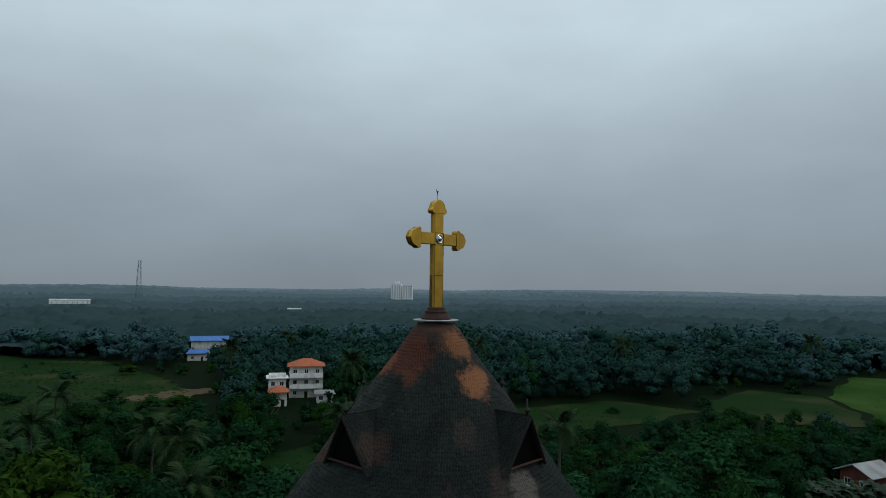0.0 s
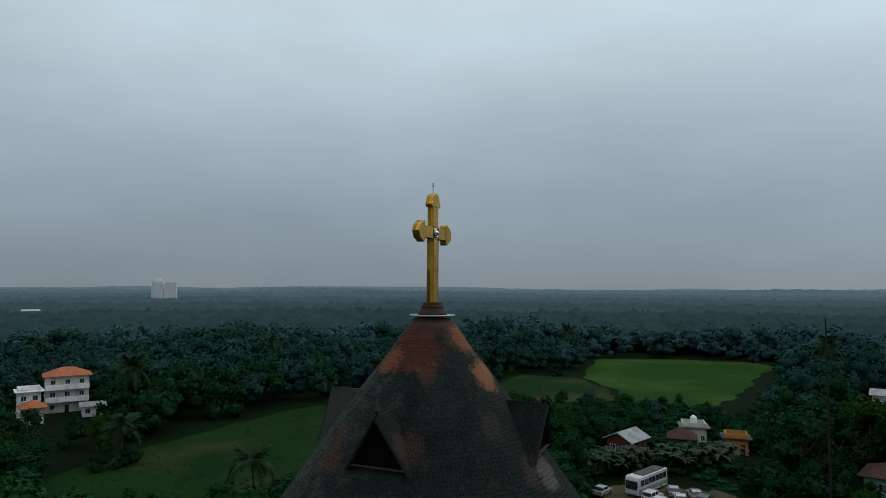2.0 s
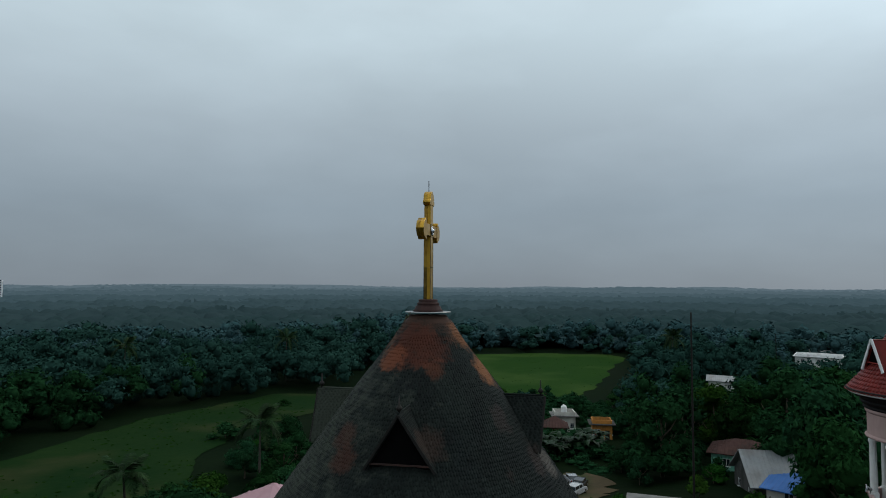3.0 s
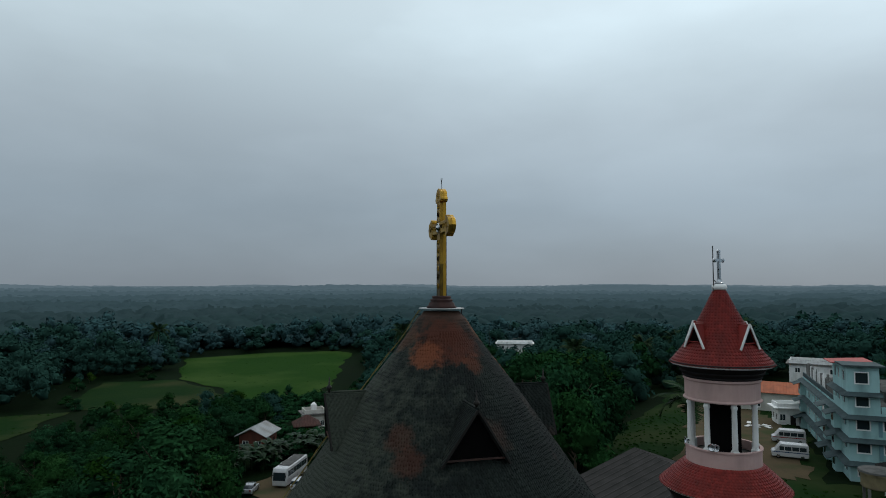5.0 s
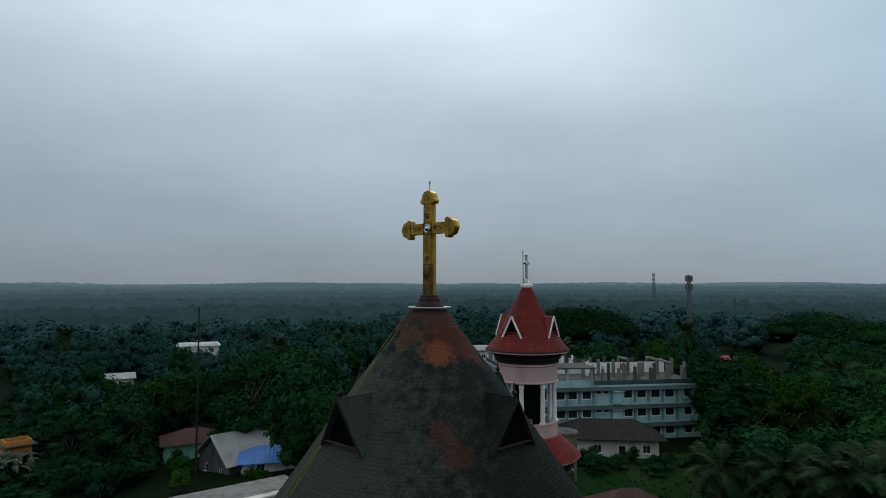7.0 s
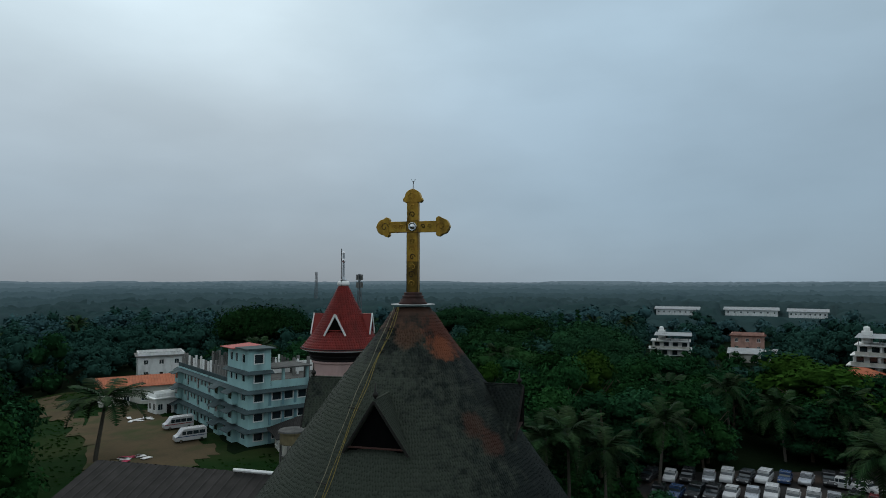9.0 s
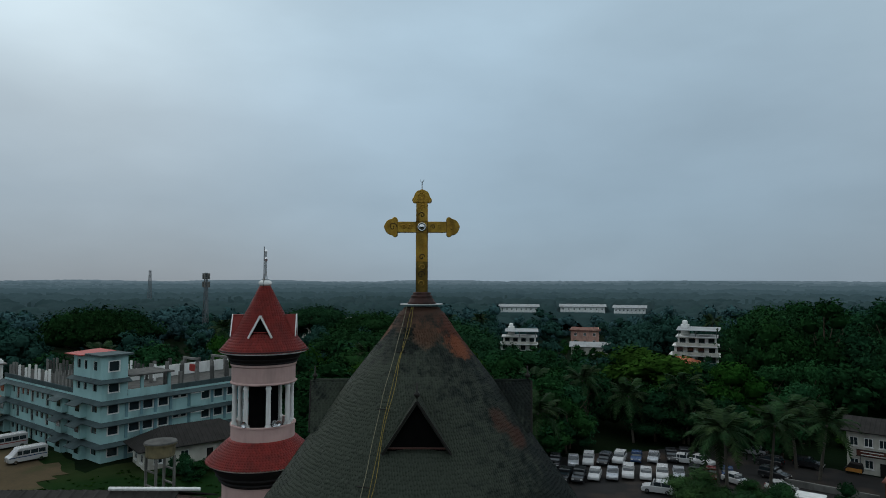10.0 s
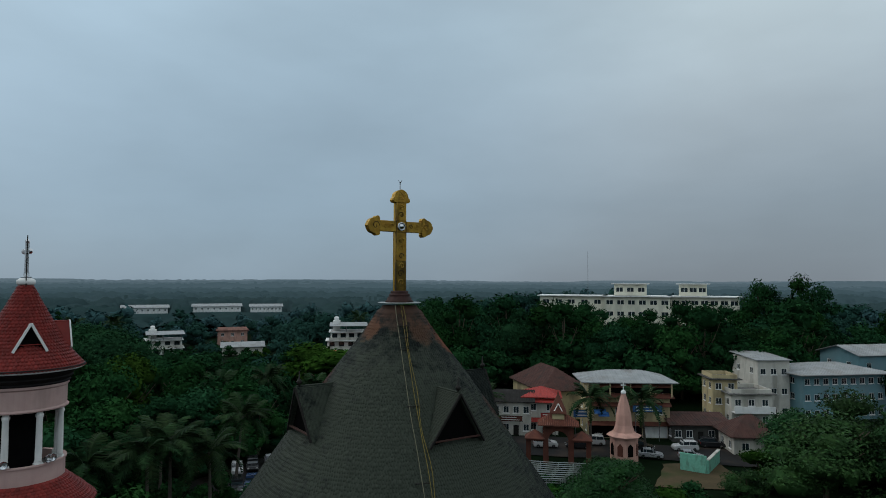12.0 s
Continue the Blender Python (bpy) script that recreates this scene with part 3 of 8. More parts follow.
sheet("pasture_track", [(-78, 132), (-70, 146), (-58, 152), (-54, 148), (-62, 138), (-68, 130)], M["dirt"], 0.2, "bare reddish brown earth bank in the pasture", "track", 2.0)
sheet("east_lawn", EAST_GRASS, M["meadow"], 0.06, "trampled green lawn beside the pale blue building", "lawn", 2.0)
sheet("yard", YARD, M["dirt"], 0.12, "brown dirt yard where the vans are parked", "yard", 1.5)
sheet("east_track", [(70, 7), (86, 9), (108, 15), (126, 17), (126, 14), (106, 11), (84, 6), (72, 3)], M["dirt"], 0.18, "brown dirt track across the lawn", "track", 1.5)
patch_of("car_park", LOT, M["asphalt"], 0.08, "dusty dark car park full of parked cars", "car park")
sheet("north_car_park", NORTH_LOT, M["dirt"], 0.10, "brown dirt car park below the trees", "car park", 2.0)
patch_of("road", ROAD, M["asphalt"], 0.14, "grey asphalt street past the church gate", "road")
patch_of("red_earth", [(-12, -58), (-22, -60), (-21, -70), (-14, -68)], M["dirt"], 0.12, "bare red earth behind the mint wall", "earth")


# ---- the church spire ----
def cone_r(z):
    """The spire's radius: a straight slope drawn in a little under the cap plate."""
    return 0.61 + 0.712 * (22.55 - z) - 0.10 * math.exp(-((z - 22.0) / 0.95) ** 2)


DORMER_AZ = (48, 137, 227, 318)


def in_dormer(a, z):
    """Whether the roof at this bearing (degrees) and height lies under a dormer."""
    for d in DORMER_AZ:
        off = cone_r(z) * math.sin(radians((a - d + 180) % 360 - 180))
        if abs((a - d + 180) % 360 - 180) < 60 and 19.32 < z < 20.5 and abs(off) < 0.66 * (20.5 - z):
            return True
    return False


def tile_points(w, l, t):
    """One fish-scale tile, lying on its slope: x across, y down the slope, z out of it."""
    return [(-w / 2, 0, 0), (w / 2, 0, 0), (w / 2, l * 0.62, t * 0.7), (w * 0.22, l, t), (-w * 0.22, l, t), (-w / 2, l * 0.62, t * 0.7),
            (w / 2, l * 0.62, t * 0.7 - 0.010), (w * 0.22, l, t - 0.012), (-w * 0.22, l, t - 0.012), (-w / 2, l * 0.62, t * 0.7 - 0.010)]


TILE_FACES = [(0, 5, 2, 1), (5, 4, 3, 2), (5, 9, 8, 4), (4, 8, 7, 3), (3, 7, 6, 2)]


def build_spire():
    sp = thing("church_spire", (0, 0, 0), 0, "conical church spire clad in lichen-black clay scales with four gabled dormers", "spire")
    prof = [(cone_r(z) - 0.03, z) for z in (12.5, 14, 16, 18, 19, 20, 20.5, 21, 21.5, 22, 22.3, 22.58)]
    part("roof_core", lathe(prof, 72, cap=True), M["tile"], sp, smooth=True)
    part("tower_wall", lathe([(7.2, -0.3), (7.2, 12.3), (8.1, 12.3), (8.1, 12.5)], 48, cap=True), M["pink"], sp, "pale pink plaster tower wall")
    rnd = random.Random(4)
    slope = math.atan2(0.712, 1.0)
    verts, quads = [], []
    me = None
    row, z = 0, 22.46
    singles = 0
    while z > 16.4:
        r = cone_r(z)
        w = 0.066
        n = max(12, int(2 * math.pi * r / w))
        # a tile's own axes: x across, y down the slope, z out of the roof
        sn, cs = math.sin(slope), math.cos(slope)
        lie = Matrix(((0, sn, cs, r), (-1, 0, 0, 0), (0, -cs, sn, z), (0, 0, 0, 1)))
        for i in range(n):
            a = 360 * (i + 0.5 * (row % 2)) / n
            if in_dormer(a, z - 0.05):
                continue
            ww = 2 * math.pi * r / n * 0.97
            lift = 0.004 + rnd.uniform(-0.002, 0.004) + (0.014 if rnd.random() < 0.05 else 0.0)
            base = Matrix.Rotation(radians(a), 4, "Z") @ lie @ Matrix.Translation((0, 0, 0.004)) @ Matrix.Rotation(rnd.uniform(-0.03, 0.03), 4, "X") @ Matrix.Rotation(rnd.uniform(-0.06, 0.06), 4, "Z")
            if singles < 300:
                if me is None:
                    me = bpy.data.meshes.new("tile")
                    me.from_pydata(tile_points(0.062, 0.15, 0.009), [], TILE_FACES)
                    me.materials.append(M["tile"])
                ob = new("tile", me)
                ob.parent = sp
                ob.matrix_local = base
                singles += 1
                continue
            k = len(verts)
            for p in tile_points(ww * rnd.uniform(0.93, 1.02), 0.15 * rnd.uniform(0.8, 1.12), lift):
                verts.append((base @ Vector(p))[:])
            quads += [tuple(k + q for q in f) for f in TILE_FACES]
        row += 1
        z -= 0.084
    tl = raw_mesh("tile_cladding", verts, quads, M["tile"], sp, "overlapping black and rust-red clay scales")
    tagged(tl, kind="stuff")
    # cap plate and turned finial under the cross
    part("cap_plate", lathe([(0.02, 22.645), (0.61, 22.645), (0.62, 22.655), (0.61, 22.668), (0.02, 22.67)], 40, cap=True), M["plate"], sp, "thin pale metal cap plate")
    part("finial_base", lathe([(0.40, 22.66), (0.41, 22.70), (0.36, 22.74), (0.345, 22.80), (0.29, 22.84), (0.31, 22.87), (0.30, 22.90), (0.25, 22.92), (0.262, 22.96), (0.25, 22.99), (0.16, 23.0)], 32, cap=True), M["maroon"], sp, "ringed dark red plaster finial", smooth=True)
    for az in DORMER_AZ:
        build_dormer(sp, az)
    # ladder of cables from the cap plate down the north-west side
    for off, mat, lab in ((-0.16, "rope_pale", "pale cable"), (0.0, "rope", "yellow cable"), (0.055, "rope", "yellow cable")):
        pts = []
        for i in range(26):
            z = 22.6 - i * 0.24
            a = radians(LADDER_AZ + 5.5 * (1 - math.exp(-i / 4)) + i * 0.13 + 0.3 * math.sin(i * 0.5))
            r = cone_r(z) + 0.10 + 0.02 * math.sin(i * 1.3 + off * 20)
            o = off * (1.0 + 0.25 * i / 25) + (0.03 * math.sin(i * 0.9) if off > 0 else 0)
            pts.append((r * math.cos(a) - o * math.sin(a), r * math.sin(a) + o * math.cos(a), z))
        part("cable", tube(pts, 0.009, 5), M[mat], sp, lab)
    for z in (22.05, 21.75, 21.45, 20.15, 18.6):
        a = radians(LADDER_AZ + 6.0)
        r = cone_r(z) + 0.09
        c = Vector((r * math.cos(a), r * math.sin(a), z))
        t = Vector((-math.sin(a), math.cos(a), 0))
        part("rung", tube([c - t * 0.24, c + t * 0.10], 0.016, 5), M["iron"], sp, "short black iron rung")
    # bent brackets under the plate on the west side
    for i, z in enumerate((22.5, 22.25, 22.0, 21.75, 21.5)):
        a = radians(113 + i * 1.2)
        r = cone_r(z)
        o = Vector((math.cos(a), math.sin(a), 0))
        p = o * r + Vector((0, 0, z))
        part("hook", tube([p, p + o * 0.16 + Vector((0, 0, -0.02)), p + o * 0.17 + Vector((0, 0, 0.07))], 0.013, 5), M["iron"], sp, "small bent iron hook")
    return sp


LADDER_AZ = 112.0


def build_dormer(sp, az):
    """A steep gabled dormer; local x points out from the spire."""
    R = Matrix.Rotation(radians(az), 4, "Z")
    zt, zb, w, xf, xt = 20.52, 19.28, 0.80, 2.98, 3.10
    xr = cone_r(zt) - 0.05
    xb = math.sqrt(cone_r(zb) ** 2 - w * w) - 0.02

    def put(name, bm, mat, label="", parent=sp, smooth=False):
        bmesh.ops.transform(bm, matrix=R, verts=bm.verts)
        return part(name, bm, mat, parent, label, smooth)

    d = new("dormer")
    d.parent = sp
    tagged(d, "steep gabled dormer with a black opening")
    for s in (-1, 1):
        put("roof_panel", slab([(xt, 0, zt), (xr, 0, zt), (xb - 0.05, s * w, zb), (xf, s * w, zb)], 0.05), M["tile"], "lichen-stained clay panel", d)
        put("bargeboard", tube([(xt + 0.012, 0, zt - 0.02), (xf + 0.012, s * (w + 0.01), zb - 0.03)], 0.035, 4), M["dark_wood"], "", d)
    for s in (-1, 1):
        clad_panel(d, R, (xt, 0, zt), (xr, 0, zt), (xf, s * w, zb), (xb - 0.05, s * w, zb), s)
    # black face painted for the unlit recess, and the sill
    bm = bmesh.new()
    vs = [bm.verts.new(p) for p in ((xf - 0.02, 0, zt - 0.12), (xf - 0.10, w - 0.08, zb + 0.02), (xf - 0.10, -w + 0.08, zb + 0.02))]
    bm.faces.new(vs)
    put("opening", bm, M["dark"], "black panel standing in for the unlit opening", d)
    put("sill", boxes((xf - 0.05, xf + 0.03, -w + 0.12, w - 0.12, zb + 0.10, zb + 0.125)), M["roof_brown"], "thin weathered wooden sill", d)
    put("finial", lathe([(0.03, zt), (0.03, zt + 0.06), (0.065, zt + 0.09), (0.075, zt + 0.13), (0.05, zt + 0.17), (0.022, zt + 0.20), (0.012, zt + 0.40)], 10, xt - 0.10, 0, True), M["iron"], "black ball and spike", d, True)
    put("ridge", tube([(xt - 0.02, 0, zt + 0.012), (xr, 0, zt + 0.012)], 0.028, 6), M["tile"], "", d)


def clad_panel(parent, R, a, b, c, e, s):
    """Rows of small tiles over a panel with top edge a-b and bottom edge c-e."""
    rnd = random.Random(int(a[0] * 100) + s)
    a, b, c, e = Vector(a), Vector(b), Vector(c), Vector(e)
    down = (c - a).normalized()
    out = (b - a).cross(c - a).normalized()
    if out.z < 0:
        out = -out
    across = down.cross(out)
    verts, quads = [], []
    rows = int((c - a).length / 0.072)
    for k in range(rows):
        u = k / rows
        p, q = a.lerp(c, u), b.lerp(e, u)
        n = max(1, int((q - p).length / 0.1))
        for i in range(n):
            o = p.lerp(q, (i + (0.5 if k % 2 else 0.15)) / n) + out * 0.004
            j = len(verts)
            for t in tile_points(0.096, 0.125 * rnd.uniform(0.85, 1.1), 0.008 + rnd.uniform(-0.003, 0.006)):
                verts.append((R @ (o + across * t[0] + down * t[1] + out * t[2]))[:])
            quads += [tuple(j + v for v in f) for f in TILE_FACES]
    tagged(raw_mesh("tile_cladding", verts, quads, M["tile"], parent), kind="stuff")


build_spire()


# ---- the gilded cross ----
def cap_outline(half):
    """The lobed end of an arm, from the bar outward, half = bar half width."""
    up = [(0.70, half), (0.69, 0.21), (0.715, 0.262), (0.765, 0.285), (0.815, 0.272), (0.85, 0.235), (0.885, 0.225), (0.95, 0.205), (1.005, 0.165), (1.045, 0.105), (1.085, 0.0)]
    return up + [(a, -b) for a, b in reversed(up[:-1])]


def build_cross():
    c = thing("gilded_cross", (0, 0, 22.99), 47, "tall gold sheet-metal cross with lobed ends on the spire", "cross")
    zc, hw, hd = 1.86, 0.165, 0.088
    front, back = M["gold"], M["gold_dull"]

    def two_faced(name, outline, y=hd, rear=back):
        """Bright sheet on one side, tarnished sheet on the other."""
        o = part(name, prism(outline, -y, 0.0, 0.006), front, c, "bright gold sheet face")
        part(name, prism(outline, 0.0, y, 0.006), rear, c, "tarnished gold sheet face with brown stains")
        return o

    two_faced("post", [(-hw, 0.0), (hw, 0.0), (hw, 0.864), (-hw, 0.864)], hd, M["gold_stained"])
    two_faced("post", [(-hw, 0.867), (hw, 0.867), (hw, 2.58), (-hw, 2.58)])
    for s in (-1, 1):
        two_faced("arm", [(s * (hw + 0.003), zc - 0.155), (s * 0.70, zc - 0.155), (s * 0.70, zc + 0.155), (s * (hw + 0.003), zc + 0.155)][::s])
        two_faced("end_cap", [(s * a, zc + b) for a, b in cap_outline(0.155)][::s], hd + 0.012)
    two_faced("end_cap", [(b, zc + a - 0.0) for a, b in cap_outline(0.165)], hd + 0.012)
    # dark joints between the sheets
    for y in (-hd - 0.004, hd + 0.004):
        for x0, x1, z0, z1 in ((-hw, hw, 0.86, 0.872), (-hw, hw, zc - 0.17, zc - 0.16), (-hw, hw, zc + 0.16, zc + 0.17), (-hw - 0.004, -hw + 0.006, zc - 0.16, zc + 0.16), (hw - 0.006, hw + 0.004, zc - 0.16, zc + 0.16),
                               (-hw - 0.003, -hw + 0.004, 0, zc - 0.16), (hw - 0.004, hw + 0.003, 0, zc - 0.16)):
            part("joint", boxes((x0, x1, y - 0.004, y + 0.004, z0, z1)), M["seam"], c, "dark joint between sheets")
        for s in (-1, 1):
            part("joint", boxes((s * 0.70 - 0.006, s * 0.70 + 0.006, y - 0.004, y + 0.004, zc - 0.155, zc + 0.155)), M["seam"], c, "dark joint between sheets")
        bm = lathe([(0.13, 0.0), (0.13, 0.02), (0.10, 0.035), (0.095, 0.02), (0.07, 0.025), (0.05, 0.06), (0.0, 0.075)], 24)
        bmesh.ops.transform(bm, matrix=Matrix.Translation((0, y, zc)) @ Matrix.Rotation(radians(90 if y < 0 else -90), 4, "X"), verts=bm.verts)
        part("boss", bm, M["silver"], c, "round silver boss", smooth=True)
    # raised scrollwork on the weathered side
    rnd = random.Random(8)
    for x, z, k, s in ((0, 0.25, 1, 0.10), (0.02, 0.5, -1, 0.11), (-0.02, 0.72, 1, 0.09), (0, 1.0, -1, 0.09), (0.0, 1.22, 1, 0.10), (0.0, 1.45, -1, 0.09), (0.0, 2.2, 1, 0.09), (0, 2.42, -1, 0.08), (-0.32, zc, 1, 0.07),
                       (-0.5, zc, -1, 0.08), (0.34, zc, -1, 0.08), (0.52, zc, 1, 0.08), (-0.83, zc, 1, 0.12), (0.83, zc, -1, 0.12), (0, 2.72, 1, 0.12)):
        pts = [(x + k * s * (1 - i / 15) * math.cos(i * 0.55), hd + 0.012, z + s * 1.1 * (1 - i / 16) * math.sin(i * 0.55)) for i in range(14)]
        part("scroll", tube(pts, 0.012, 4), M["gold_dull" if rnd.random() < 0.6 else "seam"], c, "worn raised scroll")
    part("lightning_rod", tube([(0, 0, 2.93), (0, 0, 3.08)], 0.018, 6), M["silver"], c, "thin steel lightning rod")
    part("lightning_rod", tube([(0, 0, 3.08), (0, 0, 3.18)], 0.012, 6), M["iron"], c, "black lightning rod tip")
    for s in (-1, 1):
        part("prong", tube([(0, 0, 3.14), (s * 0.035, 0, 3.18), (s * 0.055, 0, 3.23)], 0.007, 5), M["iron"], c, "thin bent prong")


build_cross()


# ---- the bell tower ----
TX, TY = 18.08, -4.46


def scale_roof(parent, profile, courses, width, label):
    """Overlapping rounded tiles in courses on a turned roof; the profile runs from the top down."""
    rnd = random.Random(courses)
    zs, rs = [p[1] for p in profile][::-1], [p[0] for p in profile][::-1]
    z0, z1 = profile[0][1], profile[-1][1]
    step = (z0 - z1) / courses
    verts, quads = [], []
    for k in range(courses):
        za, zb = z0 - step * k, z0 - step * (k + 1)
        ra, rb = float(np.interp(za, zs, rs)), float(np.interp(zb, zs, rs))
        slope = math.atan2(rb - ra, za - zb)
        sn, cs = math.sin(slope), math.cos(slope)
        lie = Matrix(((0, sn, cs, ra + 0.012), (-1, 0, 0, 0), (0, -cs, sn, za), (0, 0, 0, 1)))
        n = max(10, int(2 * math.pi * rb / width))
        long = math.hypot(rb - ra, step) * 1.35
        for i in range(n):
            m = Matrix.Rotation(2 * math.pi * (i + 0.5 * (k % 2)) / n, 4, "Z") @ lie @ Matrix.Rotation(rnd.uniform(-0.02, 0.02), 4, "Z")
            j = len(verts)
            verts += [(m @ Vector(p))[:] for p in tile_points(2 * math.pi * rb / n * 0.96, long, 0.030 + rnd.uniform(-0.006, 0.008))]
            quads += [tuple(j + q for q in f) for f in TILE_FACES]
    tagged(raw_mesh("tile_cladding", verts, quads, M["red_tile"], parent, label), kind="stuff")


def build_bell_tower():
    t = thing("bell_tower", (TX, TY, 0), 0, "round pink bell tower, open belfry, two red tiled roofs", "tower")
    part("shaft", lathe([(2.05, -0.3), (2.05, 12.75), (2.10, 12.78), (2.10, 12.9)], 56, cap=True), M["pink"], t, "pink plaster shaft", smooth=False)
    part("skirt_soffit", lathe([(2.08, 12.8), (2.25, 12.98), (2.2, 13.05), (2.4, 13.25), (2.35, 13.32), (2.6, 13.62), (2.72, 13.86)], 56), M["black"], t, "black boarded soffit")
    part("skirt_trim", lathe([(2.68, 13.84), (2.80, 13.84), (2.80, 13.92), (2.70, 13.94)], 56), M["offwhite"], t, "thin white trim")
    part("skirt_roof", lathe([(1.66, 15.02), (2.0, 14.72), (2.4, 14.36), (2.84, 13.93)], 72), M["red_tile"], t, "red tiled skirt roof in courses")
    scale_roof(t, [(1.66, 15.02), (2.0, 14.72), (2.4, 14.36), (2.84, 13.93)], 11, 0.15, "rounded red clay tiles")
    part("parapet", lathe([(1.66, 14.9), (1.66, 15.68), (1.71, 15.70), (1.71, 15.77), (1.56, 15.77), (1.56, 15.3), (0.0, 15.3)], 56), M["pink"], t, "pink plaster parapet")
    part("belfry_floor", lathe([(1.57, 15.31), (1.57, 15.34), (0, 15.35)], 40), M["concrete_dark"], t)
    # inner shaft kept near-black to paint the belfry's inner shade
    part("belfry_core", lathe([(0.8, 15.34), (0.8, 17.9)], 8), M["dark"], t, "dark inner shaft")
    for i in range(8):
        a = radians(22.5 + 45 * i + 4.7)
        cx, cy = 1.5 * math.cos(a), 1.5 * math.sin(a)
        bm = bmesh.new()
        rot = Matrix.Translation((cx, cy, 0)) @ Matrix.Rotation(a, 4, "Z")
        box(bm, -0.15, 0.15, -0.15, 0.15, 15.34, 15.82, 0.02, rot)
        box(bm, -0.12, 0.12, -0.12, 0.12, 15.80, 15.9, 0.03, rot)
        box(bm, -0.10, 0.10, -0.10, 0.10, 15.88, 15.93, 0.01, rot)
        col = part("column", bm, M["white"], t, "white belfry column on a square foot")
        part("shaft", lathe([(0.125, 15.9), (0.13, 16.2), (0.115, 17.62), (0.15, 17.7), (0.15, 17.78), (0.12, 17.8), (0.12, 17.9)], 14, cx, cy), M["white"], col, smooth=True)
    part("lintel_ring", lathe([(1.35, 17.9), (1.72, 17.9), (1.74, 17.95), (1.66, 18.02), (1.66, 18.78), (1.72, 18.84), (1.72, 18.95), (1.5, 18.98), (0, 18.98)], 56), M["pink"], t, "pink plaster ring above the columns")
    part("belfry_ceiling", lathe([(1.36, 17.9), (1.36, 18.4), (0, 18.4)], 32), M["dark"], t)
    part("eave_soffit", lathe([(1.68, 18.9), (1.78, 19.0), (1.74, 19.05), (1.88, 19.2), (1.84, 19.26), (2.02, 19.42), (2.12, 19.56)], 56), M["black"], t, "black boarded eave")
    part("eave_trim", lathe([(2.08, 19.52), (2.24, 19.52), (2.25, 19.60), (2.1, 19.62)], 56), M["white"], t, "thin white eave trim")
    roof = [(0.24, 23.06), (0.42, 22.7), (0.64, 22.25), (0.90, 21.75), (1.18, 21.2), (1.46, 20.7), (1.78, 20.22), (2.28, 19.62)]
    part("roof", lathe(roof, 72), M["red_tile"], t, "red bell-shaped roof body")
    scale_roof(t, roof, 26, 0.14, "rounded red clay tiles")
    part("eave_tile_edge", lathe([(2.27, 19.60), (2.32, 19.60), (2.32, 19.66), (2.27, 19.68)], 96), M["black"], t, "dark tile edge")
    part("dome_cap", lathe([(0.24, 23.03), (0.32, 23.06), (0.35, 23.14), (0.34, 23.24), (0.27, 23.31), (0.16, 23.34), (0.0, 23.35)], 28), M["white"], t, "white plaster cap", smooth=True)
    for az in (145, 235, 325, 55):
        d = new("dormer")
        d.parent = t
        d.matrix_local = pose(0, 0, 0, 0, 0, az)
        tagged(d, "small red dormer with white bargeboards")
        zt, zb, w, xf = 21.50, 20.42, 0.56, 1.62
        xr, xb = 0.98, 1.5
        for s in (-1, 1):
            part("roof_panel", slab([(xf + 0.06, 0, zt), (xr, 0, zt), (xb - 0.2, s * w, zb), (xf + 0.04, s * w, zb)], 0.05), M["red_tile"], d)
            bm = bmesh.new()
            L = math.hypot(w, zt - zb)
            box(bm, -0.03, 0.03, -L / 2 - 0.08, L / 2, -0.05, 0.05, 0.008, Matrix.Translation((xf + 0.06, s * w / 2, (zt + zb) / 2)) @ Matrix.Rotation(-s * math.atan2(zt - zb, w) if s > 0 else math.atan2(zt - zb, w), 4, "X") @ Matrix.Rotation(0 if s < 0 else math.pi, 4, "X"))
            part("bargeboard", bm, M["white"], d, "white bargeboard")
        # black face that paints the shade inside the small dormer
        bm = bmesh.new()
        bm.faces.new([bm.verts.new(p) for p in ((xf - 0.05, 0, zt - 0.05), (xf - 0.05, w - 0.04, zb), (xf - 0.05, -w + 0.04, zb))])
        part("opening", bm, M["dark"], d, "black panel standing in for the dark opening")
        part("sill", boxes((xf - 0.06, xf + 0.02, -w + 0.1, w - 0.1, zb + 0.2, zb + 0.23)), M["red_paint"], d)
    # silver cross and its lightning rod
    c = thing("silver_cross", (TX, TY, 23.34), -23, "small polished silver cross on the bell tower", "cross")
    part("foot", lathe([(0.20, 0), (0.20, 0.05), (0.12, 0.08), (0.10, 0.2), (0.12, 0.22)], 16, cap=True), M["silver"], c)
    part("post", boxes((-0.075, 0.075, -0.06, 0.06, 0.15, 1.55), bevel=0.01), M["silver"], c)
    part("arm", boxes((-0.34, 0.34, -0.055, 0.055, 1.06, 1.20), bevel=0.01), M["silver"], c)
    for x, z in ((-0.34, 1.13), (0.34, 1.13), (0, 1.56)):
        bm = bmesh.new()
        box(bm, -0.10, 0.10, -0.07, 0.07, -0.10, 0.10, 0.04, Matrix.Translation((x, 0, z)) @ Matrix.Rotation(radians(45), 4, "Y"))
        part("end_cap", bm, M["silver"], c)
    r = thing("lightning_rod", (TX - 0.24, TY + 0.22, 23.0), 0, "thin black lightning rod braced beside the silver cross", "rod")
    part("rod", tube([(0, 0, -0.2), (0, 0, 2.15)], 0.022, 6), M["iron"], r)
    part("brace", tube([(0, 0, 0.55), (0.2, -0.18, 0.32)], 0.018, 5), M["iron"], r)
    part("brace", tube([(0, 0, 0.33), (0.22, -0.2, 0.33)], 0.018, 5), M["iron"], r)
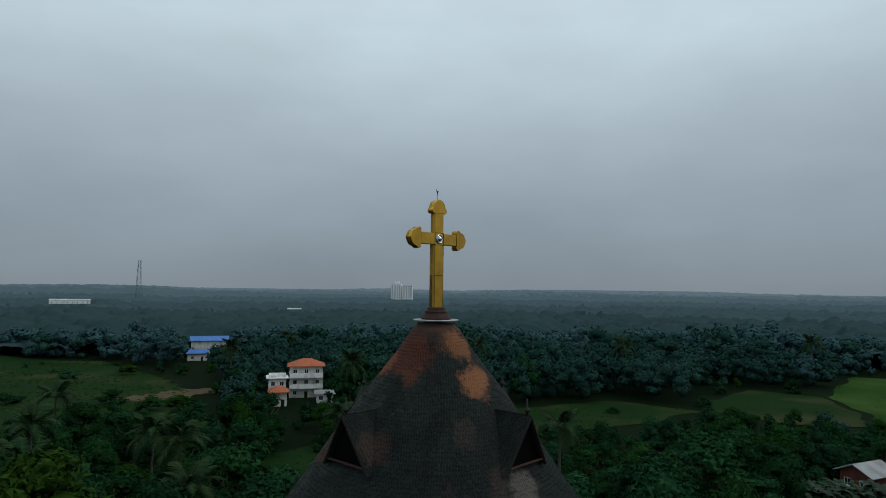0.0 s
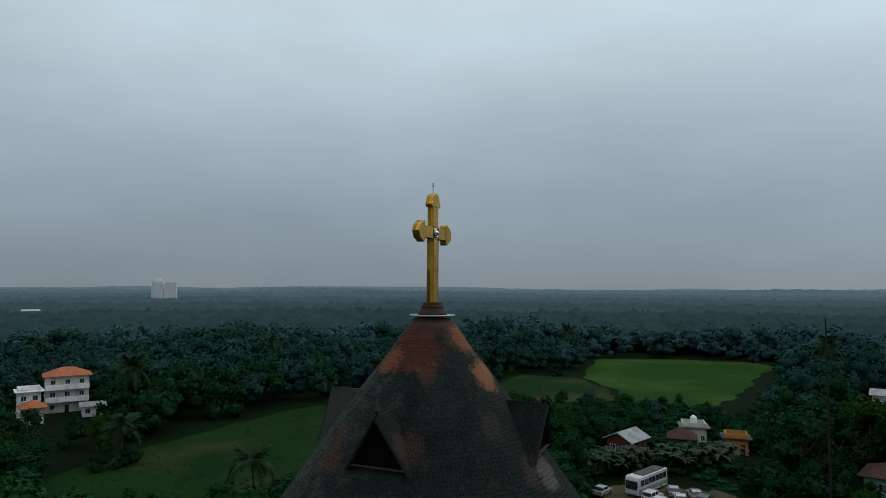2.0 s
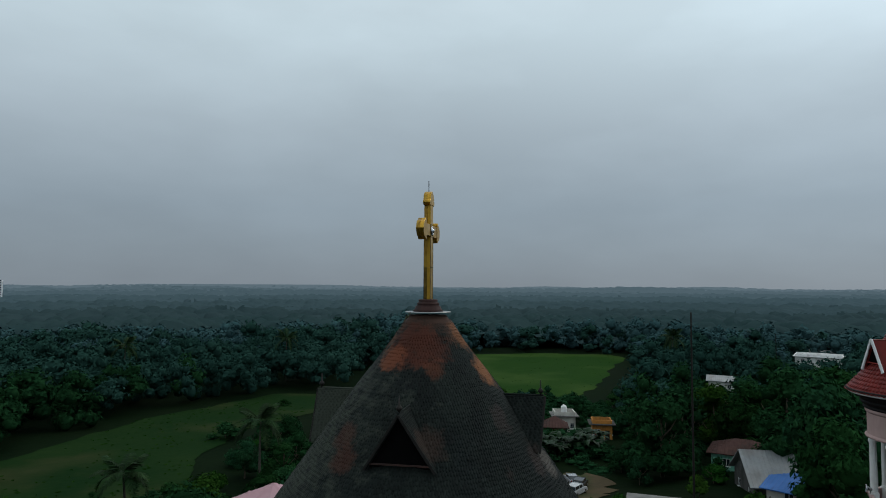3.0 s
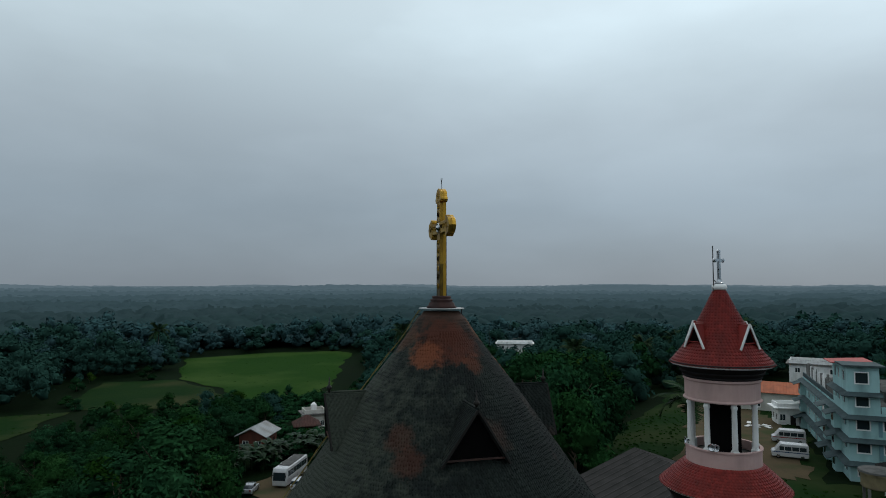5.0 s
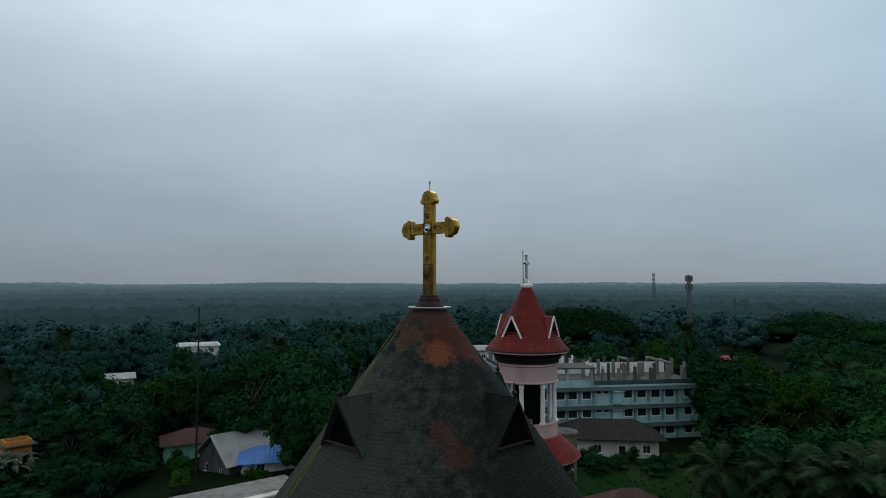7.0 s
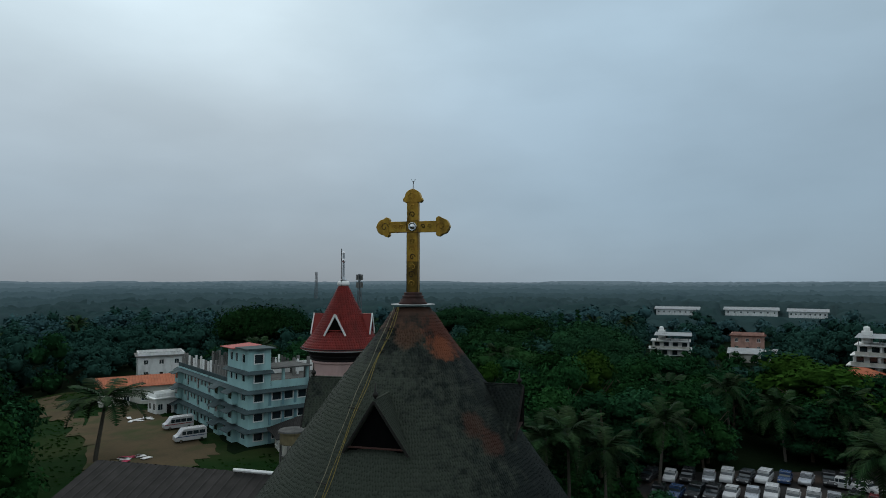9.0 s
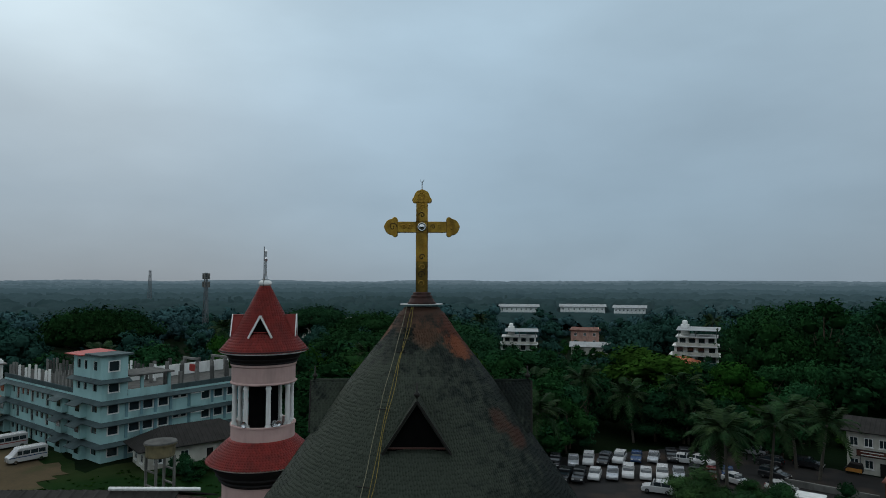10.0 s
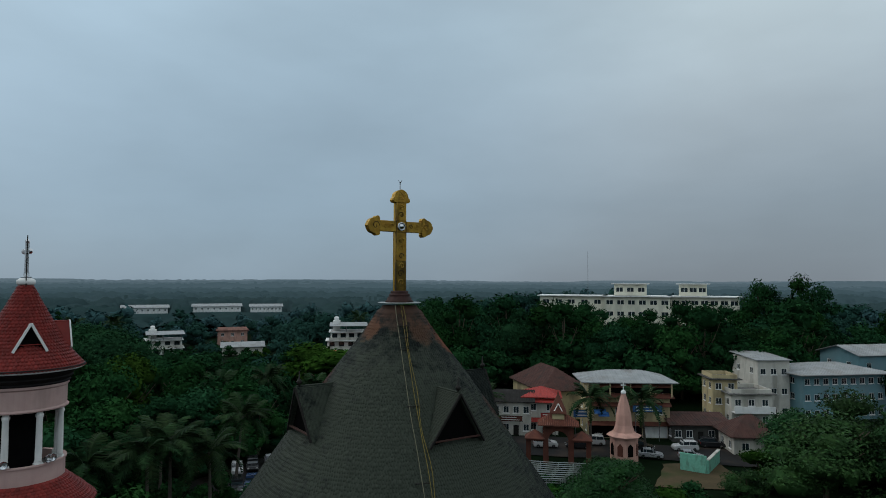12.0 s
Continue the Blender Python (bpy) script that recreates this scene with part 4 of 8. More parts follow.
    for a, tilt in ((178, 0), (172, 20), (120, 0)):
        h = thing("loudspeaker", (TX + 1.63 * math.cos(radians(a)), TY + 1.63 * math.sin(radians(a)), 15.77), a, "small grey horn loudspeaker on the belfry parapet", "loudspeaker", "belfry loudspeakers")
        bm = lathe([(0.04, 0), (0.06, 0.1), (0.10, 0.18), (0.17, 0.24), (0.15, 0.235), (0.03, 0.1)], 16)
        bmesh.ops.transform(bm, matrix=Matrix.Translation((-0.1, 0, 0.18)) @ Matrix.Rotation(radians(90), 4, "Y"), verts=bm.verts)
        part("horn", bm, M["silver"], h, smooth=True)
        part("bracket", tube([(0, 0, 0), (0, 0, 0.16)], 0.02, 5), M["iron"], h)


build_bell_tower()


# ---- houses ----
def facing(x, y, off=0.0):
    """The turn that points a thing's front (its own -y side) at the church."""
    return math.degrees(math.atan2(-x, y)) + off


def shell(w, d, h, holes, t=0.22):
    """Four walls of thickness t round a floor of w by d, front at y = -d / 2, with openings (side, x0, x1, z0, z1) cut through."""
    bm = bmesh.new()
    for side in range(4):
        L = w if side in (0, 2) else d
        cuts = sorted(h2[1:] for h2 in holes if h2[0] == side)
        xs = sorted({-L / 2, L / 2, *[c[0] for c in cuts], *[c[1] for c in cuts]})
        zs = sorted({0.0, h, *[c[2] for c in cuts], *[c[3] for c in cuts]})
        m = Matrix.Rotation(radians(90 * side), 4, "Z") @ Matrix.Translation((0, -(d if side in (0, 2) else w) / 2, 0))
        inset = 0.0 if side in (0, 2) else t
        for a, b in zip(xs, xs[1:]):
            # merge free stretches upwards
            run = None
            for c, e in zip(zs, zs[1:]):
                free = not any(k[0] <= (a + b) / 2 <= k[1] and k[2] <= (c + e) / 2 <= k[3] for k in cuts)
                if free:
                    run = (run[0], e) if run else (c, e)
                if run and (not free or e == zs[-1]):
                    box(bm, a + (inset if a == -L / 2 else 0), b - (inset if b == L / 2 else 0), 0, t, run[0], run[1], 0, m)
                    run = None
    bmesh.ops.remove_doubles(bm, verts=bm.verts, dist=0.001)
    return bm


def add_window(parent, side, w, d, x0, x1, z0, z1, frame_mat, pane_mat, bars=1, sill=True):
    m = Matrix.Rotation(radians(90 * side), 4, "Z") @ Matrix.Translation((0, -(d if side in (0, 2) else w) / 2, 0))
    bm = bmesh.new()
    f = 0.07
    for r in ((x0, x0 + f, z0, z1), (x1 - f, x1, z0, z1), (x0 + f, x1 - f, z0, z0 + f), (x0 + f, x1 - f, z1 - f, z1)):
        box(bm, r[0], r[1], 0.04, 0.12, r[2], r[3], 0, m)
    for i in range(bars):
        x = x0 + (x1 - x0) * (i + 1) / (bars + 1)
        box(bm, x - 0.025, x + 0.025, 0.05, 0.11, z0 + f, z1 - f, 0, m)
    wn = part("window", bm, frame_mat, parent)
    bm = bmesh.new()
    box(bm, x0 + f, x1 - f, 0.07, 0.085, z0 + f, z1 - f, 0, m)
    part("pane", bm, pane_mat, wn)
    if sill:
        bm = bmesh.new()
        box(bm, x0 - 0.1, x1 + 0.1, -0.12, 0.04, z0 - 0.08, z0 - 0.005, 0, m)
        part("sill", bm, frame_mat, wn)
    return wn


def roof_bm(kind, w, d, h, z, over=0.5):
    x, y = w / 2 + over, d / 2 + over
    bm = bmesh.new()
    if kind == "flat":
        box(bm, -x, x, -y, y, z, z + 0.18, 0.03)
        return bm
    if kind == "hip":
        k = min(x, y)
        a, b = (x - k, 0) if x >= y else (0, y - k)
        top = [(-a, -b, z + h), (a, b, z + h)]
        base = [(-x, -y, z), (x, -y, z), (x, y, z), (-x, y, z)]
        v = [bm.verts.new(p) for p in base + top] + [bm.verts.new((p[0], p[1], p[2] - 0.12)) for p in base]
        if x >= y:
            fs = [(0, 1, 5, 4), (1, 2, 5), (2, 3, 4, 5), (3, 0, 4)]
        else:
            fs = [(0, 1, 4), (1, 2, 5, 4), (2, 3, 5), (3, 0, 4, 5)]
        fs += [(0, 6 + 0, 7, 1), (1, 7, 8, 2), (2, 8, 9, 3), (3, 9, 6, 0), (9, 8, 7, 6)]
        for f in fs:
            bm.faces.new([v[i] for i in f])
    elif kind == "gable":
        for s in (-1, 1):
            b2 = slab([(-x, s * y, z), (x, s * y, z), (x, 0, z + h), (-x, 0, z + h)], 0.1)
            me = bpy.data.meshes.new("t")
            b2.to_mesh(me)
            b2.free()
            bm.from_mesh(me)
            bpy.data.meshes.remove(me)
    elif kind == "shed":
        b2 = slab([(-x, -y, z), (x, -y, z), (x, y, z + h), (-x, y, z + h)], 0.1)
        bm.free()
        return b2
    bmesh.ops.remove_doubles(bm, verts=bm.verts, dist=0.0005)
    bmesh.ops.recalc_face_normals(bm, faces=bm.faces)
    return bm


def corrugate(bm, pitch=0.5, lift=0.05):
    """Ribs along the slope of a sheet or tile roof, as thin raised strips on its upper faces."""
    out = bmesh.new()
    for f in bm.faces:
        f.normal_update()
        if f.normal.z < 0.5 or f.calc_area() < 2:
            continue
        n = f.normal
        flat = n.z > 0.985
        across = Vector((1, 0, 0)) if flat else Vector((n.y, -n.x, 0)).normalized()
        down = n.cross(across)
        vs = [v.co for v in f.verts]
        lo, hi = min(v.dot(across) for v in vs), max(v.dot(across) for v in vs)
        k = lo + pitch / 2
        while k < hi:
            hits = []
            for a, b in zip(vs, vs[1:] + vs[:1]):
                da, db = a.dot(across) - k, b.dot(across) - k
                if da * db < 0:
                    hits.append(a.lerp(b, da / (da - db)))
            if len(hits) == 2:
                a, b = hits
                s, u = across * pitch * 0.16, n * lift
                v = [out.verts.new(p) for p in (a - s + n * 0.003, a + u, a + s + n * 0.003, b - s + n * 0.003, b + u, b + s + n * 0.003)]
                out.faces.new((v[0], v[1], v[4], v[3]))
                out.faces.new((v[1], v[2], v[5], v[4]))
            k += pitch
    return out


def house(name, x, y, w, d, storeys, wall, roof, kind, label, turn=None, h=2.6, sh=2.6, base=None, windows=3, side_windows=2, over=0.6, awning=None, trim="white", door=True, category="house", ribs=True, pitch=0.5, gallery=False):
    z = float(land(x, y)) if base is None else base
    hs = thing(name, (x, y, z - 0.15), facing(x, y) if turn is None else turn, label, category)
    H = storeys * sh
    holes, wins = [], []
    for side, n in ((0, windows), (1, side_windows), (3, side_windows)):
        L = w if side in (0, 2) else d
        for s in range(storeys):
            for i in range(n):
                c = -L / 2 + L * (i + 0.5) / n
                hw = min(0.5, L / n * 0.3)
                if door and side == 0 and s == 0 and i == n // 2:
                    holes.append((side, c - 0.4, c + 0.4, 0.02, 1.66))
                    wins.append(("door", side, c - 0.4, c + 0.4, 0.02, 1.66))
                    continue
                holes.append((side, c - hw, c + hw, s * sh + 0.8, s * sh + 1.85))
                wins.append(("window", side, c - hw, c + hw, s * sh + 0.8, s * sh + 1.85))
    part("wall", shell(w, d, H, holes), M[wall], hs)
    part("floor_slab", boxes((-w / 2 + 0.23, w / 2 - 0.23, -d / 2 + 0.23, d / 2 - 0.23, 0.0, 0.1), *[(-w / 2 + 0.23, w / 2 - 0.23, -d / 2 + 0.23, d / 2 - 0.23, s * sh - 0.15, s * sh) for s in range(1, storeys)]), M["dark"], hs)
    for k, side, x0, x1, z0, z1 in wins:
        if k == "window":
            add_window(hs, side, w, d, x0, x1, z0, z1, M[trim], M["glass"])
        else:
            m = Matrix.Rotation(radians(90 * side), 4, "Z") @ Matrix.Translation((0, -d / 2, 0))
            bm = bmesh.new()
            box(bm, x0, x1, 0.06, 0.11, z0, z1, 0.01, m)
            part("door", bm, M["dark_wood"], hs, "dark wooden door")
    rb = roof_bm(kind, w, d, h, H + 0.003, over)
    if ribs and kind != "flat":
        rr = corrugate(rb, pitch)
    else:
        rr = None
    ro = part("roof", rb, M[roof], hs)
    if rr:
        part("rib", rr, M[roof], ro)
    if kind == "gable":
        for s in (-1, 1):
            bm = bmesh.new()
            v = [bm.verts.new((s * (w / 2 - 0.12), yy, zz)) for yy, zz in ((-d / 2, H), (d / 2, H), (0, H + h * (d / 2) / (d / 2 + over)))]
            bm.faces.new(v)
            r = bmesh.ops.extrude_face_region(bm, geom=list(bm.faces))
            bmesh.ops.translate(bm, vec=(s * 0.1, 0, 0), verts=[q for q in r["geom"] if isinstance(q, bmesh.types.BMVert)])
            part("gable_wall", bm, M[wall], hs)
    if kind == "flat":
        part("parapet", boxes((-w / 2, w / 2, -d / 2, -d / 2 + 0.15, H + 0.19, H + 0.8), (-w / 2, w / 2, d / 2 - 0.15, d / 2, H + 0.19, H + 0.8), (-w / 2, -w / 2 + 0.15, -d / 2 + 0.16, d / 2 - 0.16, H + 0.19, H + 0.8), (w / 2 - 0.15, w / 2, -d / 2 + 0.16, d / 2 - 0.16, H + 0.19, H + 0.8)), M[wall], hs)
    for s in range(1, storeys + (1 if awning else 0)):
        zz = s * sh - 0.25
        if awning:
            part("awning", slab([(-w / 2 - 0.1, -d / 2 - 0.9, zz - 0.45), (w / 2 + 0.1, -d / 2 - 0.9, zz - 0.45), (w / 2 + 0.1, -d / 2 - 0.005, zz), (-w / 2 - 0.1, -d / 2 - 0.005, zz)], 0.07), M[awning], hs)
    if gallery:
        for s in range(1, storeys):
            zz = s * sh
            part("balcony_slab", boxes((-w / 2, w / 2, -d / 2 - 1.2, -d / 2 - 0.004, zz - 0.15, zz)), M[trim], hs)
            part("balcony_wall", boxes((-w / 2, w / 2, -d / 2 - 1.2, -d / 2 - 1.08, zz + 0.003, zz + 0.9)), M[trim], hs)
    return hs


# ---- the pale blue building with its unfinished top floor ----
def build_blue_block():
    b = thing("school_building", (70.2, -10.2, 1.35), 10.5, "pale blue three-storey school building with an unfinished concrete top floor", "building")
    sh, t = 2.55, 0.2
    # walls: local x runs along the long north side, -y along the west side
    bays_w = [(-1.4, 1.2), (-4.0, 1.25), (-5.75, 1.25), (-7.8, 1.25), (-13.9, 1.2), (-15.9, 1.3), (-18.0, 1.3), (-20.1, 1.3), (-22.9, 1.1)]
    small_w = [(-9.55, 0.8), (-10.65, 0.8)]

    def west_wall(z0, z1, y0, y1, wins):
        bm = bmesh.new()
        ys = sorted({y0, y1, *[c - w / 2 for c, w, _, _ in wins], *[c + w / 2 for c, w, _, _ in wins]})
        for a, c in zip(ys, ys[1:]):
            k = [q for q in wins if q[0] - q[1] / 2 <= (a + c) / 2 <= q[0] + q[1] / 2]
            if k:
                box(bm, 0, t, a, c, z0, z0 + k[0][2])
                box(bm, 0, t, a, c, z0 + k[0][3], z1)
            else:
                box(bm, 0, t, a, c, z0, z1)
        bmesh.ops.remove_doubles(bm, verts=bm.verts, dist=0.001)
        part("wall", bm, M["aqua"], b)
        for c, w, lo, hi in wins:
            bm = boxes((-0.04, 0.1, c - w / 2 - 0.12, c - w / 2, z0 + lo - 0.12, z0 + hi + 0.12), (-0.04, 0.1, c + w / 2, c + w / 2 + 0.12, z0 + lo - 0.12, z0 + hi + 0.12),
                       (-0.04, 0.1, c - w / 2, c + w / 2, z0 + hi, z0 + hi + 0.12), (-0.04, 0.1, c - w / 2, c + w / 2, z0 + lo - 0.12, z0 + lo))
            wn = part("window", bm, M["white"], b)
            part("pane", boxes((0.13, 0.145, c - w / 2, c + w / 2, z0 + lo, z0 + hi)), M["glass"], wn)

    def north_wall(z0, z1, x0, x1, wins):
        bm = bmesh.new()
        xs = sorted({x0, x1, *[c - w / 2 for c, w, _, _ in wins], *[c + w / 2 for c, w, _, _ in wins]})
        for a, c in zip(xs, xs[1:]):
            k = [q for q in wins if q[0] - q[1] / 2 <= (a + c) / 2 <= q[0] + q[1] / 2]
            if k:
                if k[0][2] > 0.06:
                    box(bm, a, c, -t, 0, z0, z0 + k[0][2])
                box(bm, a, c, -t, 0, z0 + k[0][3], z1)
            else:
                box(bm, a, c, -t, 0, z0, z1)
        bmesh.ops.remove_doubles(bm, verts=bm.verts, dist=0.001)
        part("wall", bm, M["aqua"], b)
        for c, w, lo, hi in wins:
            wn = part("door" if lo < 0.1 else "window", boxes((c - w / 2, c - w / 2 + 0.07, -0.14, -0.06, z0 + lo, z0 + hi), (c + w / 2 - 0.07, c + w / 2, -0.14, -0.06, z0 + lo, z0 + hi), (c - w / 2 + 0.07, c + w / 2 - 0.07, -0.14, -0.06, z0 + hi - 0.07, z0 + hi)), M["white"], b)
            part("pane", boxes((c - w / 2 + 0.07, c + w / 2 - 0.07, -0.12, -0.1, z0 + lo, z0 + hi - 0.07)), M["glass"], wn)

    for s in range(3):
        z0 = s * sh
        west_wall(z0, z0 + sh, -25.6, 0, [(c, w, 0.72, 1.88) for c, w in bays_w] + [(c, w, 1.4, 1.8) for c, w in small_w])
        wins = [(1.9, 1.5, 0.8, 1.9), (4.4, 0.9, 0.75, 1.9)]
        x = 7.0
        i = 0
        while x < 28.6:
            wins.append((x, 0.95, 0.05, 1.85) if i % 3 == 2 else (x, 0.9, 0.75, 1.9))
            x += 1.62
            i += 1
        north_wall(z0, z0 + sh, t, 30, wins)
        # sloping awnings on both sides
        zt = z0 + sh - 0.25
        part("awning", slab([(-0.8, -26.2, zt - 0.38), (-0.8, 0.7, zt - 0.38), (-0.003, 0.0, zt), (-0.003, -26.2, zt)], 0.1), M["aqua_dark"], b, "grey-blue sloping awning")
        part("awning", slab([(-0.8, 0.7, zt - 0.38), (30.6, 0.7, zt - 0.38), (30.6, 0.003, zt), (0.0, 0.003, zt)], 0.1), M["aqua_dark"], b, "grey-blue sloping awning")
        part("floor_slab", boxes((t + 0.01, 12, -25.6, -t - 0.01, z0 + sh - 0.2, z0 + sh), (12.01, 30, -12, -t - 0.01, z0 + sh - 0.2, z0 + sh)), M["concrete_dark"], b)
        # projecting bays with small hoods near the corner of the long side
        for x0 in (4.6, 9.8, 28.4):
            part("bay", boxes((x0 - 0.9, x0 + 0.9, 0.004, 0.75, z0 + 0.02, zt - 0.5)), M["aqua"], b, "projecting pale blue bay")
            part("bay_window", boxes((x0 - 0.5, x0 + 0.5, 0.752, 0.78, z0 + 0.75, z0 + 1.75)), M["glass"], b)
            part("hood", slab([(x0 - 1.3, 1.7, zt - 0.7), (x0 + 1.3, 1.7, zt - 0.7), (x0 + 1.3, 0.0, zt - 0.1), (x0 - 1.3, 0.0, zt - 0.1)], 0.08), M["aqua_dark"], b)
        # flat pilasters along the west side
        for y in (-3.0, -4.9, -6.7, -8.8, -11.4, -13.0, -14.9, -16.9, -19.0, -21.2, -25.4):
            part("pilaster", boxes((-0.12, -0.004, y - 0.17, y + 0.17, z0 + 0.02, zt - 0.5)), M["bluewall"], b)
    part("back_wall", boxes((11.75, 12, -25.6, -12.3, 0, 7.5), (12.1, 30, -12, -11.75, 0, 7.5), (0, 12, -25.85, -25.61, 0, 7.5), (29.75, 30, -11.7, -0.3, 0, 7.5)), M["aqua"], b)
    # corner block one storey higher, with a flat roof and a red shelter
    for z0 in (7.65, 10.2):
        west_wall(z0, z0 + 2.55, -3.1, 0, [(-1.4, 1.2, 0.72, 1.88)])
        north_wall(z0, z0 + 2.55, t, 7.6, [(1.9, 1.1, 0.75, 1.9), (4.4, 0.9, 0.75, 1.9), (6.2, 0.9, 0.75, 1.9)])
        if z0 < 9:
            part("awning", slab([(-0.8, -3.3, 9.57), (-0.8, 0.7, 9.57), (-0.003, 0.0, 9.95), (-0.003, -3.3, 9.95)], 0.1), M["aqua_dark"], b, "grey-blue sloping awning")
            part("awning", slab([(-0.8, 0.7, 9.57), (8.0, 0.7, 9.57), (8.0, 0.003, 9.95), (0.0, 0.003, 9.95)], 0.1), M["aqua_dark"], b, "grey-blue sloping awning")
    part("wall", boxes((t + 0.01, 7.6, -3.1, -2.85, 7.65, 12.7), (7.35, 7.6, -2.8, -0.3, 7.65, 12.7)), M["aqua"], b)
    part("flat_roof", boxes((-0.5, 3.6, -3.6, 0.5, 12.76, 12.95)), M["aqua_dark"], b, "grey flat roof")
    part("red_shelter", slab([(3.7, 0.9, 12.75), (8.2, 0.9, 12.75), (8.2, -3.4, 13.0), (3.7, -3.4, 13.0)], 0.08), M["red_paint"], b, "red sheet shelter")
    # open balcony beside the corner block
    part("balcony_rail", boxes((0.0, 0.15, -8.8, -3.2, 7.67, 8.4)), M["aqua"], b)
    for y in (-5.0, -8.6):
        part("post", boxes((0.0, 0.35, y - 0.18, y + 0.18, 8.41, 10.0)), M["aqua"], b)
    part("canopy", boxes((-0.5, 5.0, -9.0, -3.2, 10.02, 10.2)), M["concrete_dark"], b)
    # raw columns of the unfinished storey
    rnd = random.Random(3)
    for i in range(7):
        y = -10.4 - i * 2.4
        for j, x in enumerate((0.5, 4.2, 8.0, 11.4)):
            h = rnd.uniform(2.0, 2.7)
            m = M["concrete" if rnd.random() < 0.55 else "concrete_dark"]
            c = part("column", boxes((x - 0.19, x + 0.19, y - 0.19, y + 0.19, 7.66, 7.66 + h)), m, b, "raw concrete column")
            for k in range(2):
                part("rebar", tube([(x - 0.1 + 0.2 * k, y, 7.65 + h), (x - 0.1 + 0.2 * k + rnd.uniform(-0.05, 0.05), y + rnd.uniform(-0.05, 0.05), 8.05 + h)], 0.02, 4), M["iron"], c)
    for i in range(20):
        x = 8.3 + i * 1.12
        for y, kinds in ((-0.6, ("white", "concrete", "concrete")), (-5.6, ("concrete_dark", "concrete")), (-11.2, ("concrete_dark", "white"))):
            h = rnd.uniform(1.7, 2.5)
            part("column", boxes((x - 0.13, x + 0.13, y - 0.13, y + 0.13, 7.66, 7.66 + h)), M[rnd.choice(kinds)], b, "raw concrete column")
    for y in (-5.6, -11.2):
        part("scaffold_pole", tube([(8.0, y, 9.3), (29.8, y, 9.35)], 0.05, 5), M["iron"], b)
    part("low_wall", boxes((0.02, 0.2, -25.6, -9.0, 7.66, 8.3), (7.7, 30, -0.2, -0.02, 7.66, 8.25)), M["aqua_dark"], b, "stained low wall")
    part("beam", boxes((7.8, 11.6, -17.8, -17.4, 10.0, 10.3), (4.0, 11.6, -22.6, -22.2, 9.9, 10.2)), M["concrete"], b)
    part("half_wall", boxes((11.2, 11.4, -25.2, -3.4, 7.66, 9.3)), M["white"], b, "new white half wall")
    part("scaffold_sheet", boxes((6.0, 8.0, -16.4, -16.3, 8.6, 9.6)), M["red_paint"], b, "faded red sheet")
    for s in range(3):
        z0 = s * sh
        part("stair_bay", boxes((-0.35, -0.004, -13.0, -11.5, z0 + 0.02, z0 + sh - 0.65)), M["aqua"], b, "projecting plain stair bay")
        part("ledge", boxes((-0.75, -0.36, -13.2, -11.3, z0 + 1.75, z0 + 1.9)), M["white"], b, "white concrete ledge")
    part("plinth", boxes((-0.25, 30.2, -25.9, 0.25, -1.2, -0.004)), M["concrete_dark"], b, "dark stained plinth")


build_blue_block()

house("old_bungalow", 65.6, -19.2, 12, 5, 1, "offwhite", "roof_dark", "hip", "low limewashed bungalow under a dark mossy roof", turn=-93, h=1.9, windows=4, over=0.9)
house("dark_tiled_shed", 43.0, -16.3, 6.5, 5, 1, "terracotta", "roof_brown", "hip", "low shed under a dark brown tiled roof", turn=-85, h=1.9, windows=2, sh=2.4)
house("red_roof_hall", 112, -1.5, 17, 6, 1, "offwhite", "roof_orange", "gable", "long low hall with an orange-red sheet roof", turn=-88, h=1.5, windows=6, sh=3.4)
house("white_villa", 143, -5.5, 9.5, 7, 2, "white", "concrete", "flat", "white two-storey flat-roofed villa behind the hall", turn=-90, windows=3)
house("gate_cabin", 100, -2.8, 4.4, 3, 1, "white", "white", "flat", "small white flat-roofed cabin beside the yard", turn=-70, windows=3, sh=2.7)
house("parish_hall", 40.5, 0.6, 17, 15, 1, "pink", "roof_dark", "gable", "parish hall under a broad dark grey sheet roof", turn=47.5, h=3.0, sh=5.0, windows=4, over=0.7, pitch=0.9, category="hall")
hr = thing("ridge_capping", (0, 0, 0), 0, "white metal capping along the parish hall ridge", "capping")
part("capping", tube([(33.0, -7.2, 8.02), (37.6, -2.3, 8.02)], 0.14, 6), M["white"], hr)
tb = thing("terrace_parapet", (31.2, 15.2, 0), -50, "long pale plaster terrace wall of the church", "wall")
part("wall", boxes((-4.5, 5.5, -0.25, 0.25, -1.5, 6.7), bevel=0.03), M["pink"], tb)
part("coping", boxes((-4.6, 5.6, -0.4, 0.4, 6.704, 6.86), bevel=0.03), M["offwhite"], tb)
part("terrace", boxes((-4.5, 5.5, 0.26, 7.0, 5.7, 5.9)), M["concrete"], tb)


